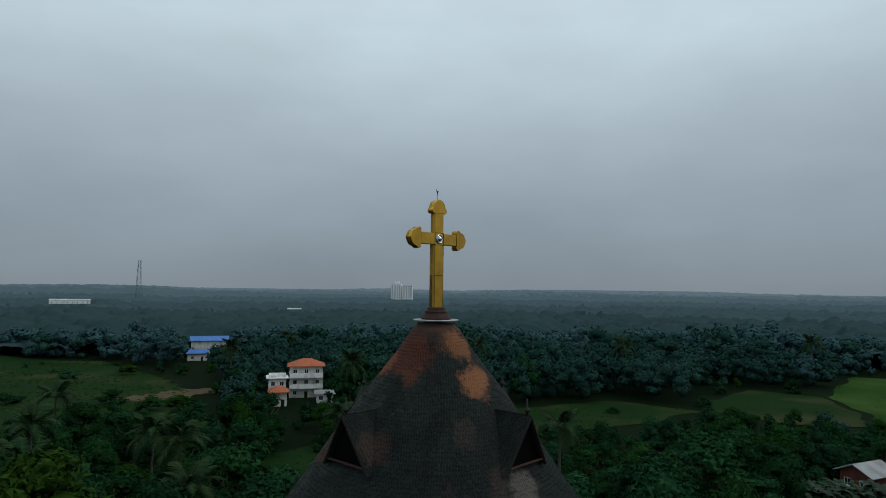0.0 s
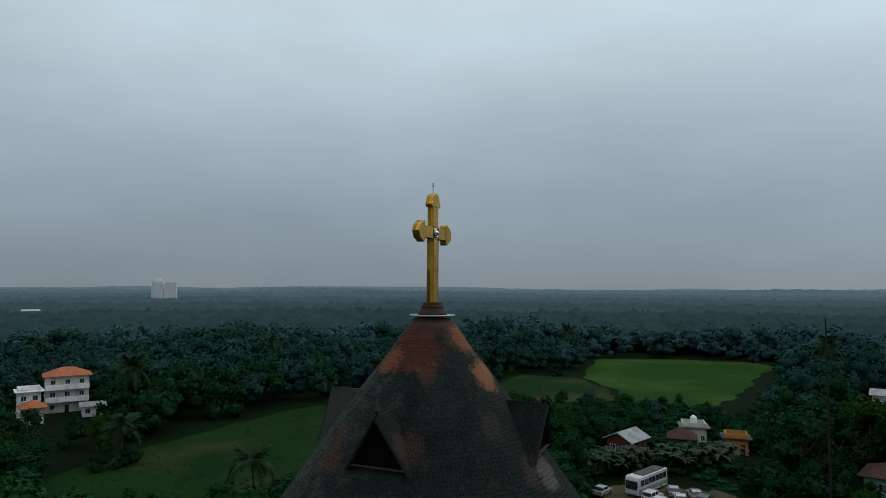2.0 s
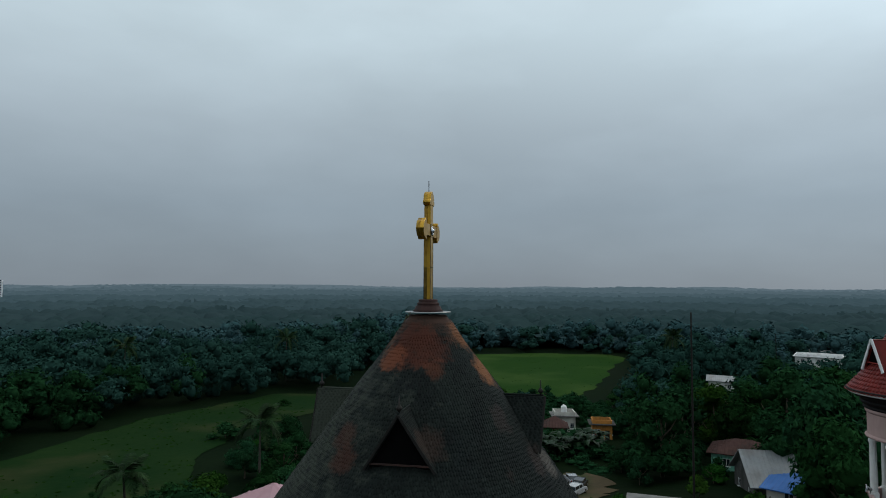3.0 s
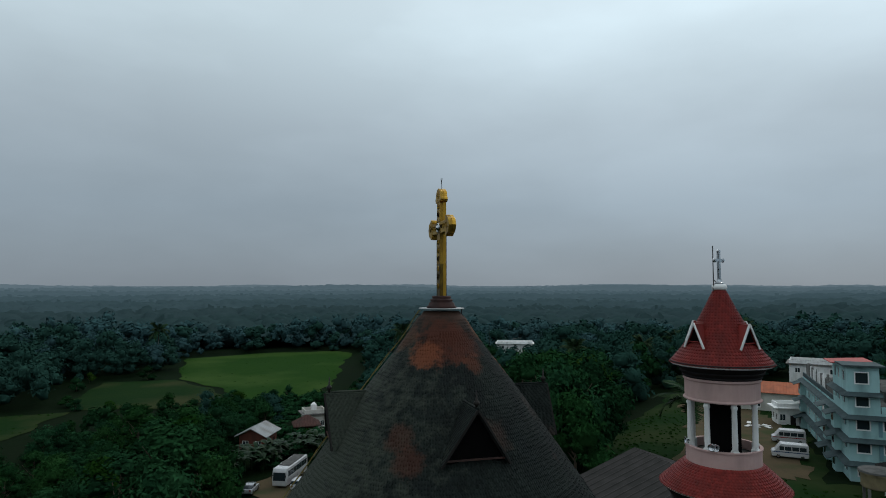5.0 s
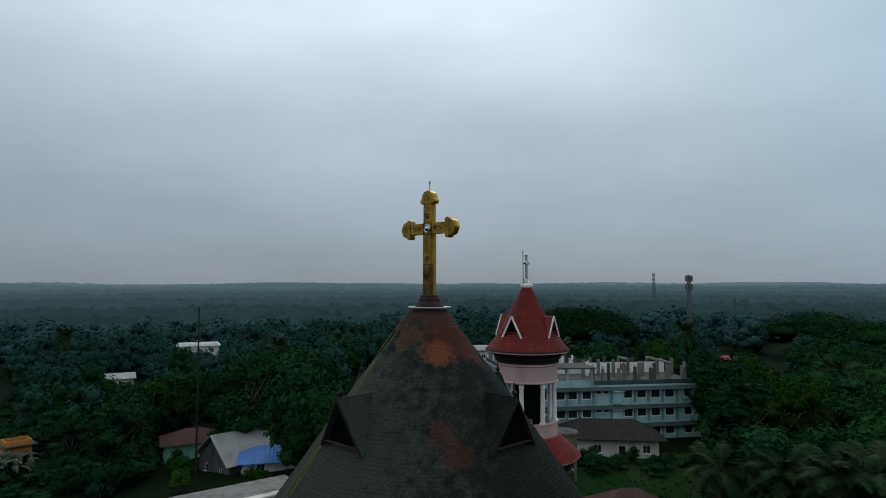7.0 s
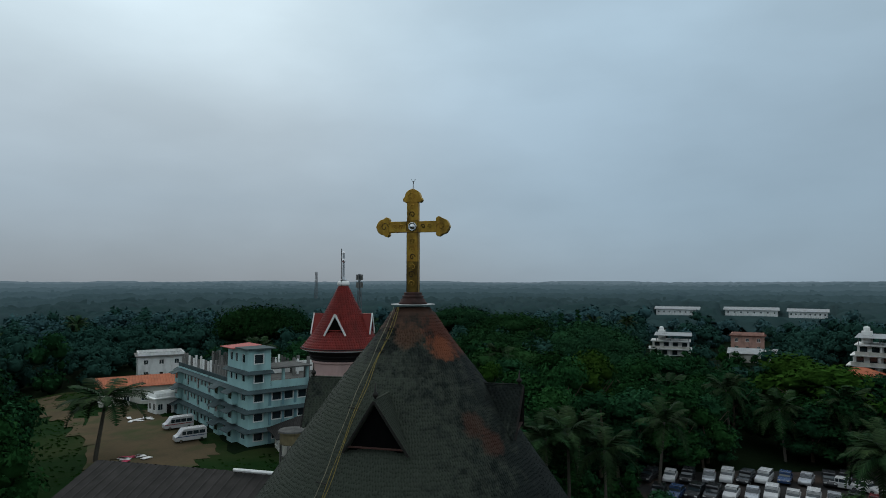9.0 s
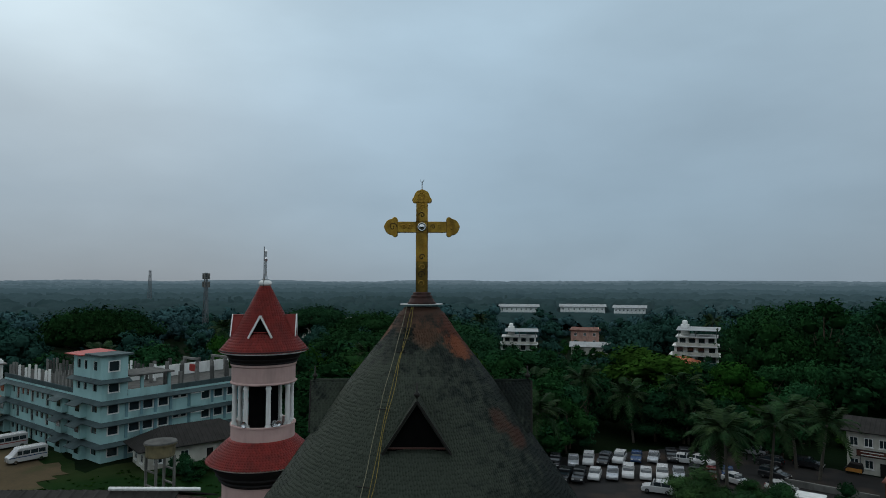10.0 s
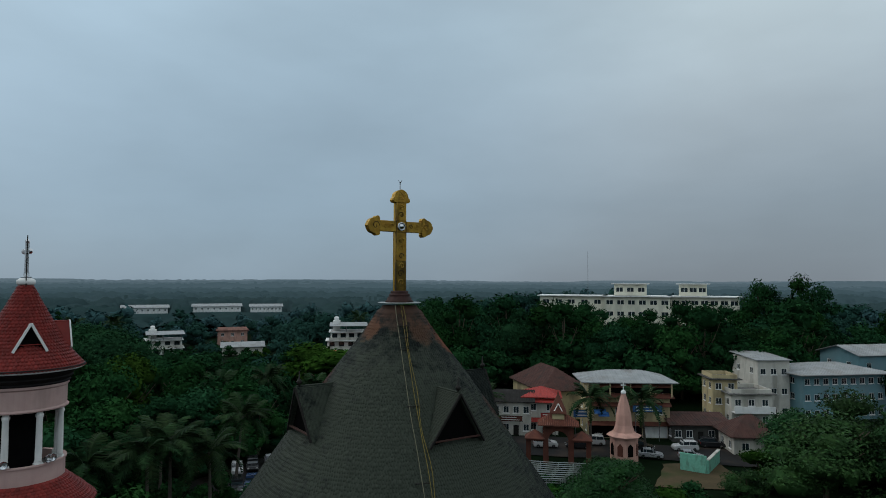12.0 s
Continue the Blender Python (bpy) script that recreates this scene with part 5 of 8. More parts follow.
def build_tank():
    t = thing("water_tank", (55.8, -12.2, 0.9), 10, "round stained concrete water tank on four posts", "tank")
    part("tank", lathe([(0.1, 4.0), (1.35, 4.0), (1.45, 4.1), (1.45, 5.2), (1.62, 5.25), (1.62, 5.4), (0.1, 5.6)], 24, cap=True), M["tank_wall"], t, "stained ochre tank")
    part("lid", lathe([(1.68, 5.41), (1.6, 5.55), (0.05, 5.75)], 24), M["concrete_dark"], t)
    for x in (-1, 1):
        for y in (-1, 1):
            part("post", boxes((x - 0.11, x + 0.11, y - 0.11, y + 0.11, -0.6, 4.0)), M["concrete"], t)
    part("tie_beam", boxes((-0.89, 0.89, -1.08, -0.92, 2.5, 2.65), (-0.89, 0.89, 0.92, 1.08, 2.5, 2.65), (-0.89, 0.89, -1.08, -0.92, 1.0, 1.15), (-0.89, 0.89, 0.92, 1.08, 1.0, 1.15)), M["concrete"], t)


build_tank()

# north and north-east: houses among the trees
house("red_roof_villa", -35, 142, 8, 6, 3, "offwhite", "roof_orange", "hip", "white three-storey villa with an orange hipped roof", h=1.6, windows=3, gallery=True)
house("villa_wing", -41, 137.5, 4, 4.5, 2, "white", "white", "flat", "white flat-roofed wing beside the orange-roofed villa", windows=2)
house("red_gate_house", -38.2, 128.5, 3.6, 3.4, 1, "offwhite", "roof_orange", "hip", "small white house with a faded orange roof", h=1.3, windows=2, sh=3.4)
house("white_shed", -28.5, 133.5, 3.8, 3, 1, "white", "roof_sheet", "shed", "low white shed beside the villa", h=0.4, windows=2, sh=2.3)
house("blue_roof_shed", -98, 244, 14, 9, 1, "offwhite", "roof_blue", "gable", "long shed under a bright blue sheet roof", h=1.6, windows=4, sh=5.0)
house("blue_roof_store", -91, 214, 6.5, 5, 1, "offwhite", "roof_blue", "gable", "small store under a pale blue sheet roof", h=1.4, windows=2, sh=2.8)
house("tin_roof_house", 57.5, 70.5, 5.0, 4.2, 1, "terracotta", "roof_sheet", "gable", "terracotta house under a rusty tin roof", turn=25, h=1.3, windows=2, base=-3.0)
house("flat_roof_house", 74, 74, 3.8, 3.4, 1, "offwhite", "concrete", "flat", "stained white house with a flat roof and tank", turn=-35, windows=3, base=-3.4, sh=3.0)
house("orange_house", 76, 66.5, 3.4, 3, 1, "orange", "concrete_dark", "flat", "orange house with a dark flat roof", turn=-40, windows=2, base=-3.4)
house("tiled_cottage", 68.5, 70.5, 3.6, 3.2, 1, "terracotta", "roof_brown", "hip", "low cottage under a dark tiled roof", turn=-40, h=1.5, windows=2, base=-3.4, sh=2.4)
pf = thing("striped_fence", (70.5, 64.8, -3.4), -40, "red and white striped board fence by the orange house", "fence")
for i in range(9):
    part("board", boxes((-2 + i * 0.44, -1.62 + i * 0.44, -0.04, 0.04, 0.3, 1.7)), M["white" if i % 2 else "red_paint"], pf)
part("rail", boxes((-2.1, 2.0, 0.042, 0.1, 0.5, 0.6)), M["offwhite"], pf)
rt = thing("roof_tank", (74.4, 74.4, -0.05), 0, "white plastic water tank on the flat roof", "tank")
part("tank", lathe([(0.5, -0.35), (0.55, 0.1), (0.55, 0.9), (0.3, 1.15), (0.2, 1.25), (0.0, 1.28)], 20, cap=False), M["white"], rt)
house("white_gable_barn", 66.2, 28.6, 8, 8, 1, "concrete_dark", "roof_sheet", "gable", "barn under a pale grey gabled sheet roof", turn=-42, h=3.2, windows=2, base=-1.8, sh=2.6)
house("blue_sheet_shelter", 63.0, 22.6, 9, 4.5, 1, "offwhite", "roof_blue", "shed", "open shelter under a bright blue ribbed sheet roof", turn=-75, h=0.8, windows=2, base=-0.6, sh=2.0)
house("pink_roof_pavilion", 8.6, 40.4, 8.5, 8.5, 1, "offwhite", "pink_sheet", "hip", "low pavilion under a pale pink sheet roof beside the church", turn=20, base=-2.6, h=2.3, sh=6.6, over=0.7, windows=3, pitch=1.4, category="pavilion")
house("grey_roof_house", 77, 40, 8, 6, 1, "mint", "roof_brown", "hip", "pale green house under an old brown roof", h=1.6, windows=2, base=-2.5)
house("far_white_house", 143, 88, 6, 5, 1, "white", "roof_sheet", "gable", "low white house under a pale sheet roof", h=1.2, windows=3)
house("far_white_block", 200, 92, 13, 7, 2, "white", "white", "flat", "far white two-storey house", windows=3)
house("hamlet_house", 236, 112, 11, 7, 1, "white", "roof_sheet", "gable", "far house under a pale sheet roof", h=1.2, windows=2)

# south: the street by the gate
house("brown_roof_hall", 3.0, -97.5, 15, 8, 1, "cream", "roof_brown", "hip", "cream hall under a long dark brown tiled roof", turn=-63.4, h=3.2, windows=5, sh=5.0)
ab = house("arcade_building", -9.4, -84.6, 12, 7, 3, "cream", "roof_sheet", "hip", "three-storey cream shop building under a grey sheet roof", turn=191, h=1.3, windows=4, sh=2.8, awning="terracotta", over=1.1, pitch=0.8)
# black panel on the closed wall stands in for the loft's shade
part("loft_shade_panel", boxes((-5.98, 5.98, -3.58, -3.52, 6.75, 8.2)), M["dark"], ab, "black panel painted for the shaded loft under the sheet roof")
part("sunshade", slab([(-6.5, -4.5, 6.15), (6.5, -4.5, 6.15), (6.4, -3.53, 6.7), (-6.4, -3.53, 6.7)], 0.1), M["terracotta"], ab, "maroon sloping sunshade")
# black panel paints the shade inside the open shops
part("shop_shade_panel", boxes((-5.9, 1.5, -3.6, -3.53, 0.2, 2.1)), M["dark"], ab, "black panel painted for the shaded shop fronts")
for x0, x1, zz in ((-5.2, -3.4, 4.3), (-4.6, -3.0, 3.9)):
    part("tarpaulin", slab([(x0, -4.3, zz - 0.5), (x1, -4.3, zz - 0.5), (x1, -3.53, zz), (x0, -3.53, zz)], 0.04), M["roof_blue"], ab, "faded blue tarpaulin over a window")
for x in (-6.1, -2.9, 0.1, 3.0, 6.1):
    part("loft_post", boxes((x - 0.09, x + 0.09, -4.35, -4.2, 6.3, 8.4)), M["cream"], ab, "thin post under the sheet roof")
part("shutter", boxes((2.0, 5.6, -3.6, -3.53, 0.2, 2.2)), M["white"], ab, "white shop shutter")
house("white_shop_row", 7.4, -80.8, 6.0, 4.5, 2, "offwhite", "roof_dark", "gable", "old white two-storey shop with a dark roof", turn=186, h=1.4, windows=4, sh=2.6)
house("red_roof_shop", 3.0, -82.5, 5.0, 5, 2, "offwhite", "red_paint", "hip", "narrow shop with a red sheet roof", turn=186, h=1.2, windows=2, sh=2.9, awning="red_paint")
# closed walls in dark concrete stand in for shaded open stall fronts
house("market_shed", -19.6, -83.0, 8.0, 4.0, 1, "concrete_dark", "roof_brown", "shed", "row of stalls under a brown roof, walls darkened for shade", turn=192, h=0.9, windows=5, sh=2.7)
house("cream_house", -25.4, -97, 4.0, 5, 3, "cream", "concrete_dark", "flat", "narrow cream three-storey house with a flat roof", turn=190, windows=2, sh=2.4)
house("balcony_house", -28.8, -95.6, 6.4, 6, 2, "offwhite", "concrete", "flat", "white two-storey house with a pink balcony", turn=192, windows=3, sh=2.65, gallery=True)
house("grey_roof_block", -33.4, -104.5, 5.4, 9, 3, "offwhite", "roof_sheet", "shed", "white three-storey block under a grey sheet roof", turn=195, h=0.5, windows=3, sh=3.3, over=0.4)
house("sky_blue_block", -43.8, -106.5, 15.5, 10, 3, "bluewall", "roof_sheet", "hip", "sky blue three-storey block with narrow windows", turn=203, h=1.3, windows=9, sh=2.6, over=1.3)
house("far_blue_block", -55.5, -118.5, 13, 9, 3, "bluewall", "roof_sheet", "gable", "blue block under a pale sheet roof", turn=205, h=1.5, windows=3, sh=3.2)
house("rose_house", -57, -98, 7, 7, 2, "rose", "concrete", "flat", "rose pink two-storey house", turn=208, windows=2)
house("tiled_hut", -25.8, -78.0, 6.2, 5.5, 1, "offwhite", "roof_brown", "hip", "small limewashed hut under a steep brown tiled roof", turn=190, h=2.4, windows=2, sh=2.7)
mw = thing("mint_wall", (-19.5, -67.8, 0), 68, "peeling mint green yard wall", "wall")
part("wall", boxes((-3.0, 3.0, -0.12, 0.12, -0.2, 1.7)), M["mint"], mw)
part("wall", boxes((2.88, 3.1, -3.2, -0.13, -0.2, 2.2)), M["mint"], mw)
part("coping", boxes((-3.05, 2.87, -0.18, 0.18, 1.704, 1.8)), M["offwhite"], mw)


def sign_board(x, y, z, w, h, turn, mat, label, bars=3):
    """A shop sign: a framed panel with plain bars for its writing, on two posts down to the wall or ground."""
    s = thing("sign_board", (x, y, z), turn, label, "sign", "shop signs")
    part("panel", boxes((-w / 2, w / 2, -0.06, 0.06, 0, h), bevel=0.02), M[mat], s)
    part("frame", boxes((-w / 2 - 0.05, w / 2 + 0.05, -0.08, 0.08, -0.06, -0.004), (-w / 2 - 0.05, w / 2 + 0.05, -0.08, 0.08, h + 0.004, h + 0.06)), M["iron"], s)
    for i in range(bars):
        zz = h * (0.25 + 0.5 * i / max(1, bars - 1))
        part("writing", boxes((-w * 0.38, w * (0.38 - 0.12 * (i % 2)), -0.075, -0.062, zz - h * 0.07, zz + h * 0.07)), M["white"], s, "white bars of writing")
    for sx in (-1, 1):
        part("post", tube([(sx * w * 0.4, 0.1, -z - 0.2), (sx * w * 0.4, 0.1, h)], 0.05, 6), M["iron_grey"], s)


M["gate_tile_light"] = material("bright_clay_tile", (0.24, 0.075, 0.045), (0.14, 0.05, 0.035), scale=2.5, rough=0.75, bump=0.3, stain=(0.3, 0.2, 0.16), stain_amount=0.4)
M["rail_steel"] = material("dull_pale_steel", (0.34, 0.36, 0.36), (0.24, 0.26, 0.26), rough=0.5, metal=0.5)
M["sign_blue"] = material("blue_sign_paint", (0.04, 0.11, 0.27), (0.03, 0.09, 0.22), rough=0.5)
M["iron_grey"] = material("galvanised_steel", (0.16, 0.17, 0.18), (0.11, 0.12, 0.12), rough=0.6, metal=0.4)
sign_board(-12.6, -79.6, 4.3, 4.2, 0.9, 191, "sign_blue", "long blue shop sign on the cream building", 2)
sign_board(-3.4, -80.6, 2.9, 2.8, 1.0, 191, "sign_blue", "dark blue shop sign above the shutters", 2)
sign_board(1.6, -79.4, 2.6, 2.4, 0.8, 188, "red_paint", "faded red shop sign", 2)
sign_board(7.2, -77.9, 2.3, 3.6, 0.7, 186, "terracotta", "brown shop sign under the eaves", 2)
ap = thing("antenna_pole", (-2.8, -197.6, 12.5), 0, "tall thin antenna pole on the institution roof", "pole")
part("pole", tube([(0, 0, 0), (0, 0, 20.7)], 0.09, 6, 0.5), M["iron_grey"], ap)

# south-east: houses further off
def terraced_villa(name, x, y, w, d, storeys, label):
    """A villa in steps: each storey has a deep shaded terrace behind a white parapet."""
    z = float(land(x, y)) - 0.2
    v = thing(name, (x, y, z), facing(x, y), label, "house")
    sh = 2.5
    for k in range(storeys):
        x0, x1 = -w / 2 + 0.9 * k, w / 2 - 0.25 * k
        z0 = k * sh
        part("wall", boxes((x0, x1, -d / 2 + 1.6, d / 2, z0, z0 + sh - 0.2)), M["white"], v)
        part("floor_slab", boxes((x0 - 0.5, x1 + 0.5, -d / 2 - 0.5, d / 2 + 0.3, z0 + sh - 0.196, z0 + sh - 0.004)), M["white"], v)
        if k:
            part("parapet", boxes((x0 - 0.4, x1 + 0.4, -d / 2 - 0.4, -d / 2 - 0.28, z0, z0 + 0.85)), M["offwhite"], v, "white terrace parapet")
        n = 4
        for i in range(n):
            c = x0 + (x1 - x0) * (i + 0.5) / n
            wn = part("window", boxes((c - 0.75, c + 0.75, -d / 2 + 1.52, -d / 2 + 1.597, z0 + 0.5, z0 + 1.9)), M["dark_wood"], v)
            part("pane", boxes((c - 0.66, c + 0.66, -d / 2 + 1.49, -d / 2 + 1.517, z0 + 0.6, z0 + 1.8)), M["glass"], wn)
        for c in (x0 + 0.2, (x0 + x1) / 2, x1 - 0.2):
            part("post", boxes((c - 0.14, c + 0.14, -d / 2 - 0.2, -d / 2 + 0.08, z0 + 0.004, z0 + sh - 0.2)), M["white"], v)
    top = storeys * sh
    part("roof", slab([(-w / 2 + 1.5, -d / 2 - 0.9, top + 1.7), (w / 2 + 0.6, -d / 2 - 0.9, top + 1.7), (w / 2 + 0.6, d / 2 + 0.6, top + 2.1), (-w / 2 + 1.5, d / 2 + 0.6, top + 2.1)], 0.1), M["roof_sheet"], v, "grey sheet roof over the terrace")
    for c in (-w / 2 + 2.2, 0.4, w / 2 - 0.4):
        part("roof_post", boxes((c - 0.08, c + 0.08, -d / 2 - 0.3, -d / 2 - 0.14, top, top + 1.65), (c - 0.08, c + 0.08, d / 2 - 0.3, d / 2 - 0.14, top, top + 1.9)), M["iron_grey"], v)
    part("stair_tower", boxes((-w / 2 + 2.4, -w / 2 + 4.6, 0.2, 2.4, top, top + 2.9), bevel=0.03), M["white"], v)
    part("roof_tank", lathe([(0.6, top + 2.9), (0.7, top + 3.0), (0.7, top + 3.8), (0.5, top + 4.0), (0.1, top + 4.1)], 14, -w / 2 + 3.5, 1.3, True), M["white"], v, "white plastic water tank")


terraced_villa("grey_villa", 126, -153, 12, 8, 2, "white two-storey villa with open terraces under a grey roof")
house("orange_villa", 122, -186, 10, 8, 2, "peach", "terracotta", "flat", "faded peach two-storey house", windows=3)
house("low_white_house", 102, -160, 12, 7, 1, "offwhite", "roof_sheet", "gable", "low house under a pale sheet roof", h=1.3, windows=3)
terraced_villa("terrace_villa", 67, -158, 12, 9, 3, "white stepped villa with wide open terraces and a roof tank")
house("small_roof_house", 62, -140, 8, 6, 1, "terracotta", "roof_orange", "hip", "small house with a faded tiled roof", h=1.5, windows=2)
for x, y, w, lab in ((272, -326, 26, "long far white hall under a pale sheet roof"), (243, -360, 30, "long far white two-storey hall with a sheet roof"), (211, -368, 20, "far white building with a stepped roofline")):
    house("far_hall", x, y, w, 14, 2, "white", "roof_sheet", "gable", lab, h=1.6, windows=8, sh=2.9, over=1.0, pitch=2.0, category="hall")
for x, y, w, r in ((142, -62, 12, "red_paint"), (250, -150, 40, "roof_sheet"), (270, -178, 24, "roof_orange"), (215, -130, 14, "roof_sheet"), (190, -75, 10, "white")):
    house("distant_house", x, y, w, 8, 1, "offwhite", r, "gable", "distant low house between trees", h=1.6, windows=3, sh=4.0)
for x, y in ((-170, 290), (-120, 262), (-150, 300), (-96, 420), (60, 330), (95, 300), (150, 330), (120, 285), (-230, 420), (260, 210), (330, 190), (300, 60), (330, 30), (20, 420)):
    house("distant_house", x, y, 11, 7, 1, "white", "roof_sheet", "gable", "distant white house between dark trees", h=1.4, windows=2, sh=4.2, ribs=False)


def build_institution():
    b = thing("hilltop_institution", (-18, -192, 7.5), 176, "long cream flat-roofed institution on the wooded knoll", "building")
    def block(x0, x1, d0, d1, storeys, z0=0.0, n=6):
        H = storeys * 3.6
        w, d = x1 - x0, d1 - d0
        holes = []
        for s in range(storeys):
            for i in range(n):
                c = -w / 2 + w * (i + 0.5) / n
                holes.append((0, c - 1.0, c + 1.0, s * 3.6 + 1.2, s * 3.6 + 2.5))
        bm = shell(w, d, H, holes)
        bmesh.ops.translate(bm, vec=((x0 + x1) / 2, (d0 + d1) / 2, z0), verts=bm.verts)
        part("wall", bm, M["cream_pale"], b)
        part("roof_slab", boxes((x0 - 0.9, x1 + 0.9, d0 - 0.9, d1 + 0.9, z0 + H + 0.004, z0 + H + 0.3)), M["white"], b)
        part("inner_wall", boxes((x0 + 0.5, x1 - 0.5, d0 + 0.6, d0 + 0.8, z0 + 0.1, z0 + H - 0.1)), M["dark"], b)
        for side, a, c, z1, z2 in holes:
            wn = part("window", boxes((a + (x0 + x1) / 2, c + (x0 + x1) / 2, d0 + 0.1, d0 + 0.14, z0 + z1, z0 + z2)), M["glass"], b)
            part("mullion", boxes(((a + c) / 2 + (x0 + x1) / 2 - 0.06, (a + c) / 2 + (x0 + x1) / 2 + 0.06, d0 + 0.02, d0 + 0.09, z0 + z1, z0 + z2)), M["white"], wn)
    block(-31, -10.2, 1, 12, 3, 0, 5)
    block(-10, 10, -1, 12, 3, 0.0, 6)
    block(10.2, 30, 2, 12, 3, 0, 7)
    block(-7, 3, 1, 8, 1, 11.2, 3)
    block(13, 21, 4, 9, 1, 11.2, 3)


M["cream_pale"] = material("pale_cream_wall", (0.76, 0.73, 0.60), (0.68, 0.65, 0.53), scale=0.5, rough=0.85, stain=(0.3, 0.28, 0.22), stain_amount=0.4)
build_institution()


def build_apartment():
    a = thing("apartment_tower", (-72, 985, -2), 0, "far pale grey apartment tower of many storeys", "tower")
    part("wall", boxes((-17, -2, -8, 8, 0, 33), (0, 16, -6, 8, 0, 30)), M["white"], a)
    part("lift_head", boxes((-12, -5, -4, 4, 33.004, 37)), M["white"], a)
    for s in range(10):
        for x in (-15, -11, -7, -4, 3, 7, 11, 14):
            z = 1.2 + s * 3.05
            part("window", boxes((x - 0.8, x + 0.8, -8.06 if x < -1 else -6.06, -7.9 if x < -1 else -5.9, z, z + 1.5)), M["glass"], a)


build_apartment()
house("clinic_block", -384, 622, 36, 14, 2, "white", "white", "flat", "far white flat-roofed block on the rise", windows=8, sh=4, category="building")
house("ridge_house", -140, 560, 12, 9, 2, "white", "white", "flat", "far white house among trees", windows=2, sh=3.6)


def mast(x, y, top, width, label, z0=None, antennas=True):
    z = float(land(x, y)) if z0 is None else z0
    m = thing("radio_mast", (x, y, z - 0.3), 12, label, "mast")
    H = top - z
    for sx in (-1, 1):
        for sy in (-1, 1):
            part("leg", tube([(sx * width / 2, sy * width / 2, 0), (sx * width / 5, sy * width / 5, H)], 0.16, 5), M["iron_grey"], m)
    n = int(H / 3)
    for i in range(n):
        w0, w1 = width / 2 * (1 - 0.6 * i / n), width / 2 * (1 - 0.6 * (i + 1) / n)
        z0, z1 = H * i / n, H * (i + 1) / n
        for k in range(4):
            q = Matrix.Rotation(radians(90 * k), 3, "Z")
            part("brace", tube([q @ Vector((-w0, -w0, z0)), q @ Vector((w1, -w1, z1))], 0.09, 4), M["iron_grey"], m)
    if antennas:
        for k in range(6):
            q = Matrix.Rotation(radians(60 * k), 3, "Z")
            c = q @ Vector((1.1, 0, 0))
            for hz in (H - 2.4, H - 5.5):
                part("antenna", boxes((c.x - 0.2, c.x + 0.2, c.y - 0.2, c.y + 0.2, hz, hz + 2.2)), M["concrete"], m)


mast(221.6, -84.7, 26.5, 1.7, "tall grey lattice phone mast with antennas")
mast(470, -145, 31, 2.6, "far thin lattice mast", antennas=False)
mast(-346, 686, 52, 6.0, "far lattice mast on the ridge", antennas=False)
fp = thing("flag_pole", (47.96, 27.04, -0.8), 0, "tall black steel pole standing among the trees", "pole")
part("pole", tube([(0, 0, 0), (0, 0, 21.55)], 0.13, 10, 0.55), M["iron"], fp)
part("base", lathe([(0.5, 0), (0.5, 0.5), (0.2, 0.6)], 12, cap=True), M["concrete"], fp)
up = thing("power_pole", (143, 73, -3.5), 0, "thin dark power pole", "pole")
part("pole", tube([(0, 0, 0), (0, 0, 15.5)], 0.14, 6, 0.6), M["iron"], up)


# ---- the gate and the shrine ----
def gate_roof(name, x, w, d, h, z, label, parent):
    """A hipped roof of the gate with rows of raised tiles."""
    bm = roof_at(x, 0, w, d, h, z)
    ribs = corrugate(bm, 0.24, 0.06)
    part("tile_row", ribs, M["gate_tile_light"], part(name, bm, M["gate_tile"], parent, label))


def build_gate():
    g = thing("church_gate", (-0.6, -66.0, 0), 184, "terracotta church gate with a tall arch and tiled roofs", "gate")
    for s in (-1, 1):
        part("pillar", boxes((s * 1.6 - 0.35, s * 1.6 + 0.35, -0.6, 0.6, -0.2, 4.6), bevel=0.04), M["terracotta"], g)
        part("pillar", boxes((s * 3.8 - 0.3, s * 3.8 + 0.3, -0.5, 0.5, -0.2, 3.1), bevel=0.04), M["terracotta"], g)
        gate_roof("side_roof", s * 3.0, 2.5, 2.3, 0.9, 3.15, "small tiled roof", g)
        part("side_beam", boxes((s * 2.8 - 0.85, s * 2.8 + 0.85, -0.45, 0.45, 2.7, 3.14)), M["terracotta"], g)
    # arch over the passage
    pts = [(-1.25, 2.9)] + [(-1.25 * math.cos(a), 2.9 + 1.15 * math.sin(a)) for a in [math.pi * k / 12 for k in range(13)]] + [(1.25, 2.9)]
    outer = [(1.25, 5.0), (-1.25, 5.0)]
    part("arch", prism([p for p in pts[1:-1]] + outer, -0.5, 0.5), M["terracotta"], g)
    gate_roof("main_roof", 0, 5.2, 2.9, 1.15, 4.95, "tiled main roof", g)
    part("turret", boxes((-0.75, 0.75, -0.75, 0.75, 5.6, 6.5), bevel=0.03), M["cream"], g, "cream turret")
    gate_roof("turret_roof", 0, 2.1, 2.1, 2.5, 6.45, "steep tiled turret roof", g)
    for s in (-1, 1):
        part("gablet", tube([(s * 0.5, -1.05, 6.7), (0, -0.85, 7.6)], 0.06, 4), M["white"], g)
    part("finial", lathe([(0.1, 8.7), (0.14, 8.85), (0.05, 9.0), (0.02, 9.3)], 10, cap=True), M["terracotta"], g)


def roof_at(x, y, w, d, h, z):
    bm = roof_bm("hip", w, d, h, z, 0.0)
    bmesh.ops.translate(bm, vec=(x, y, 0), verts=bm.verts)
    return bm


build_gate()
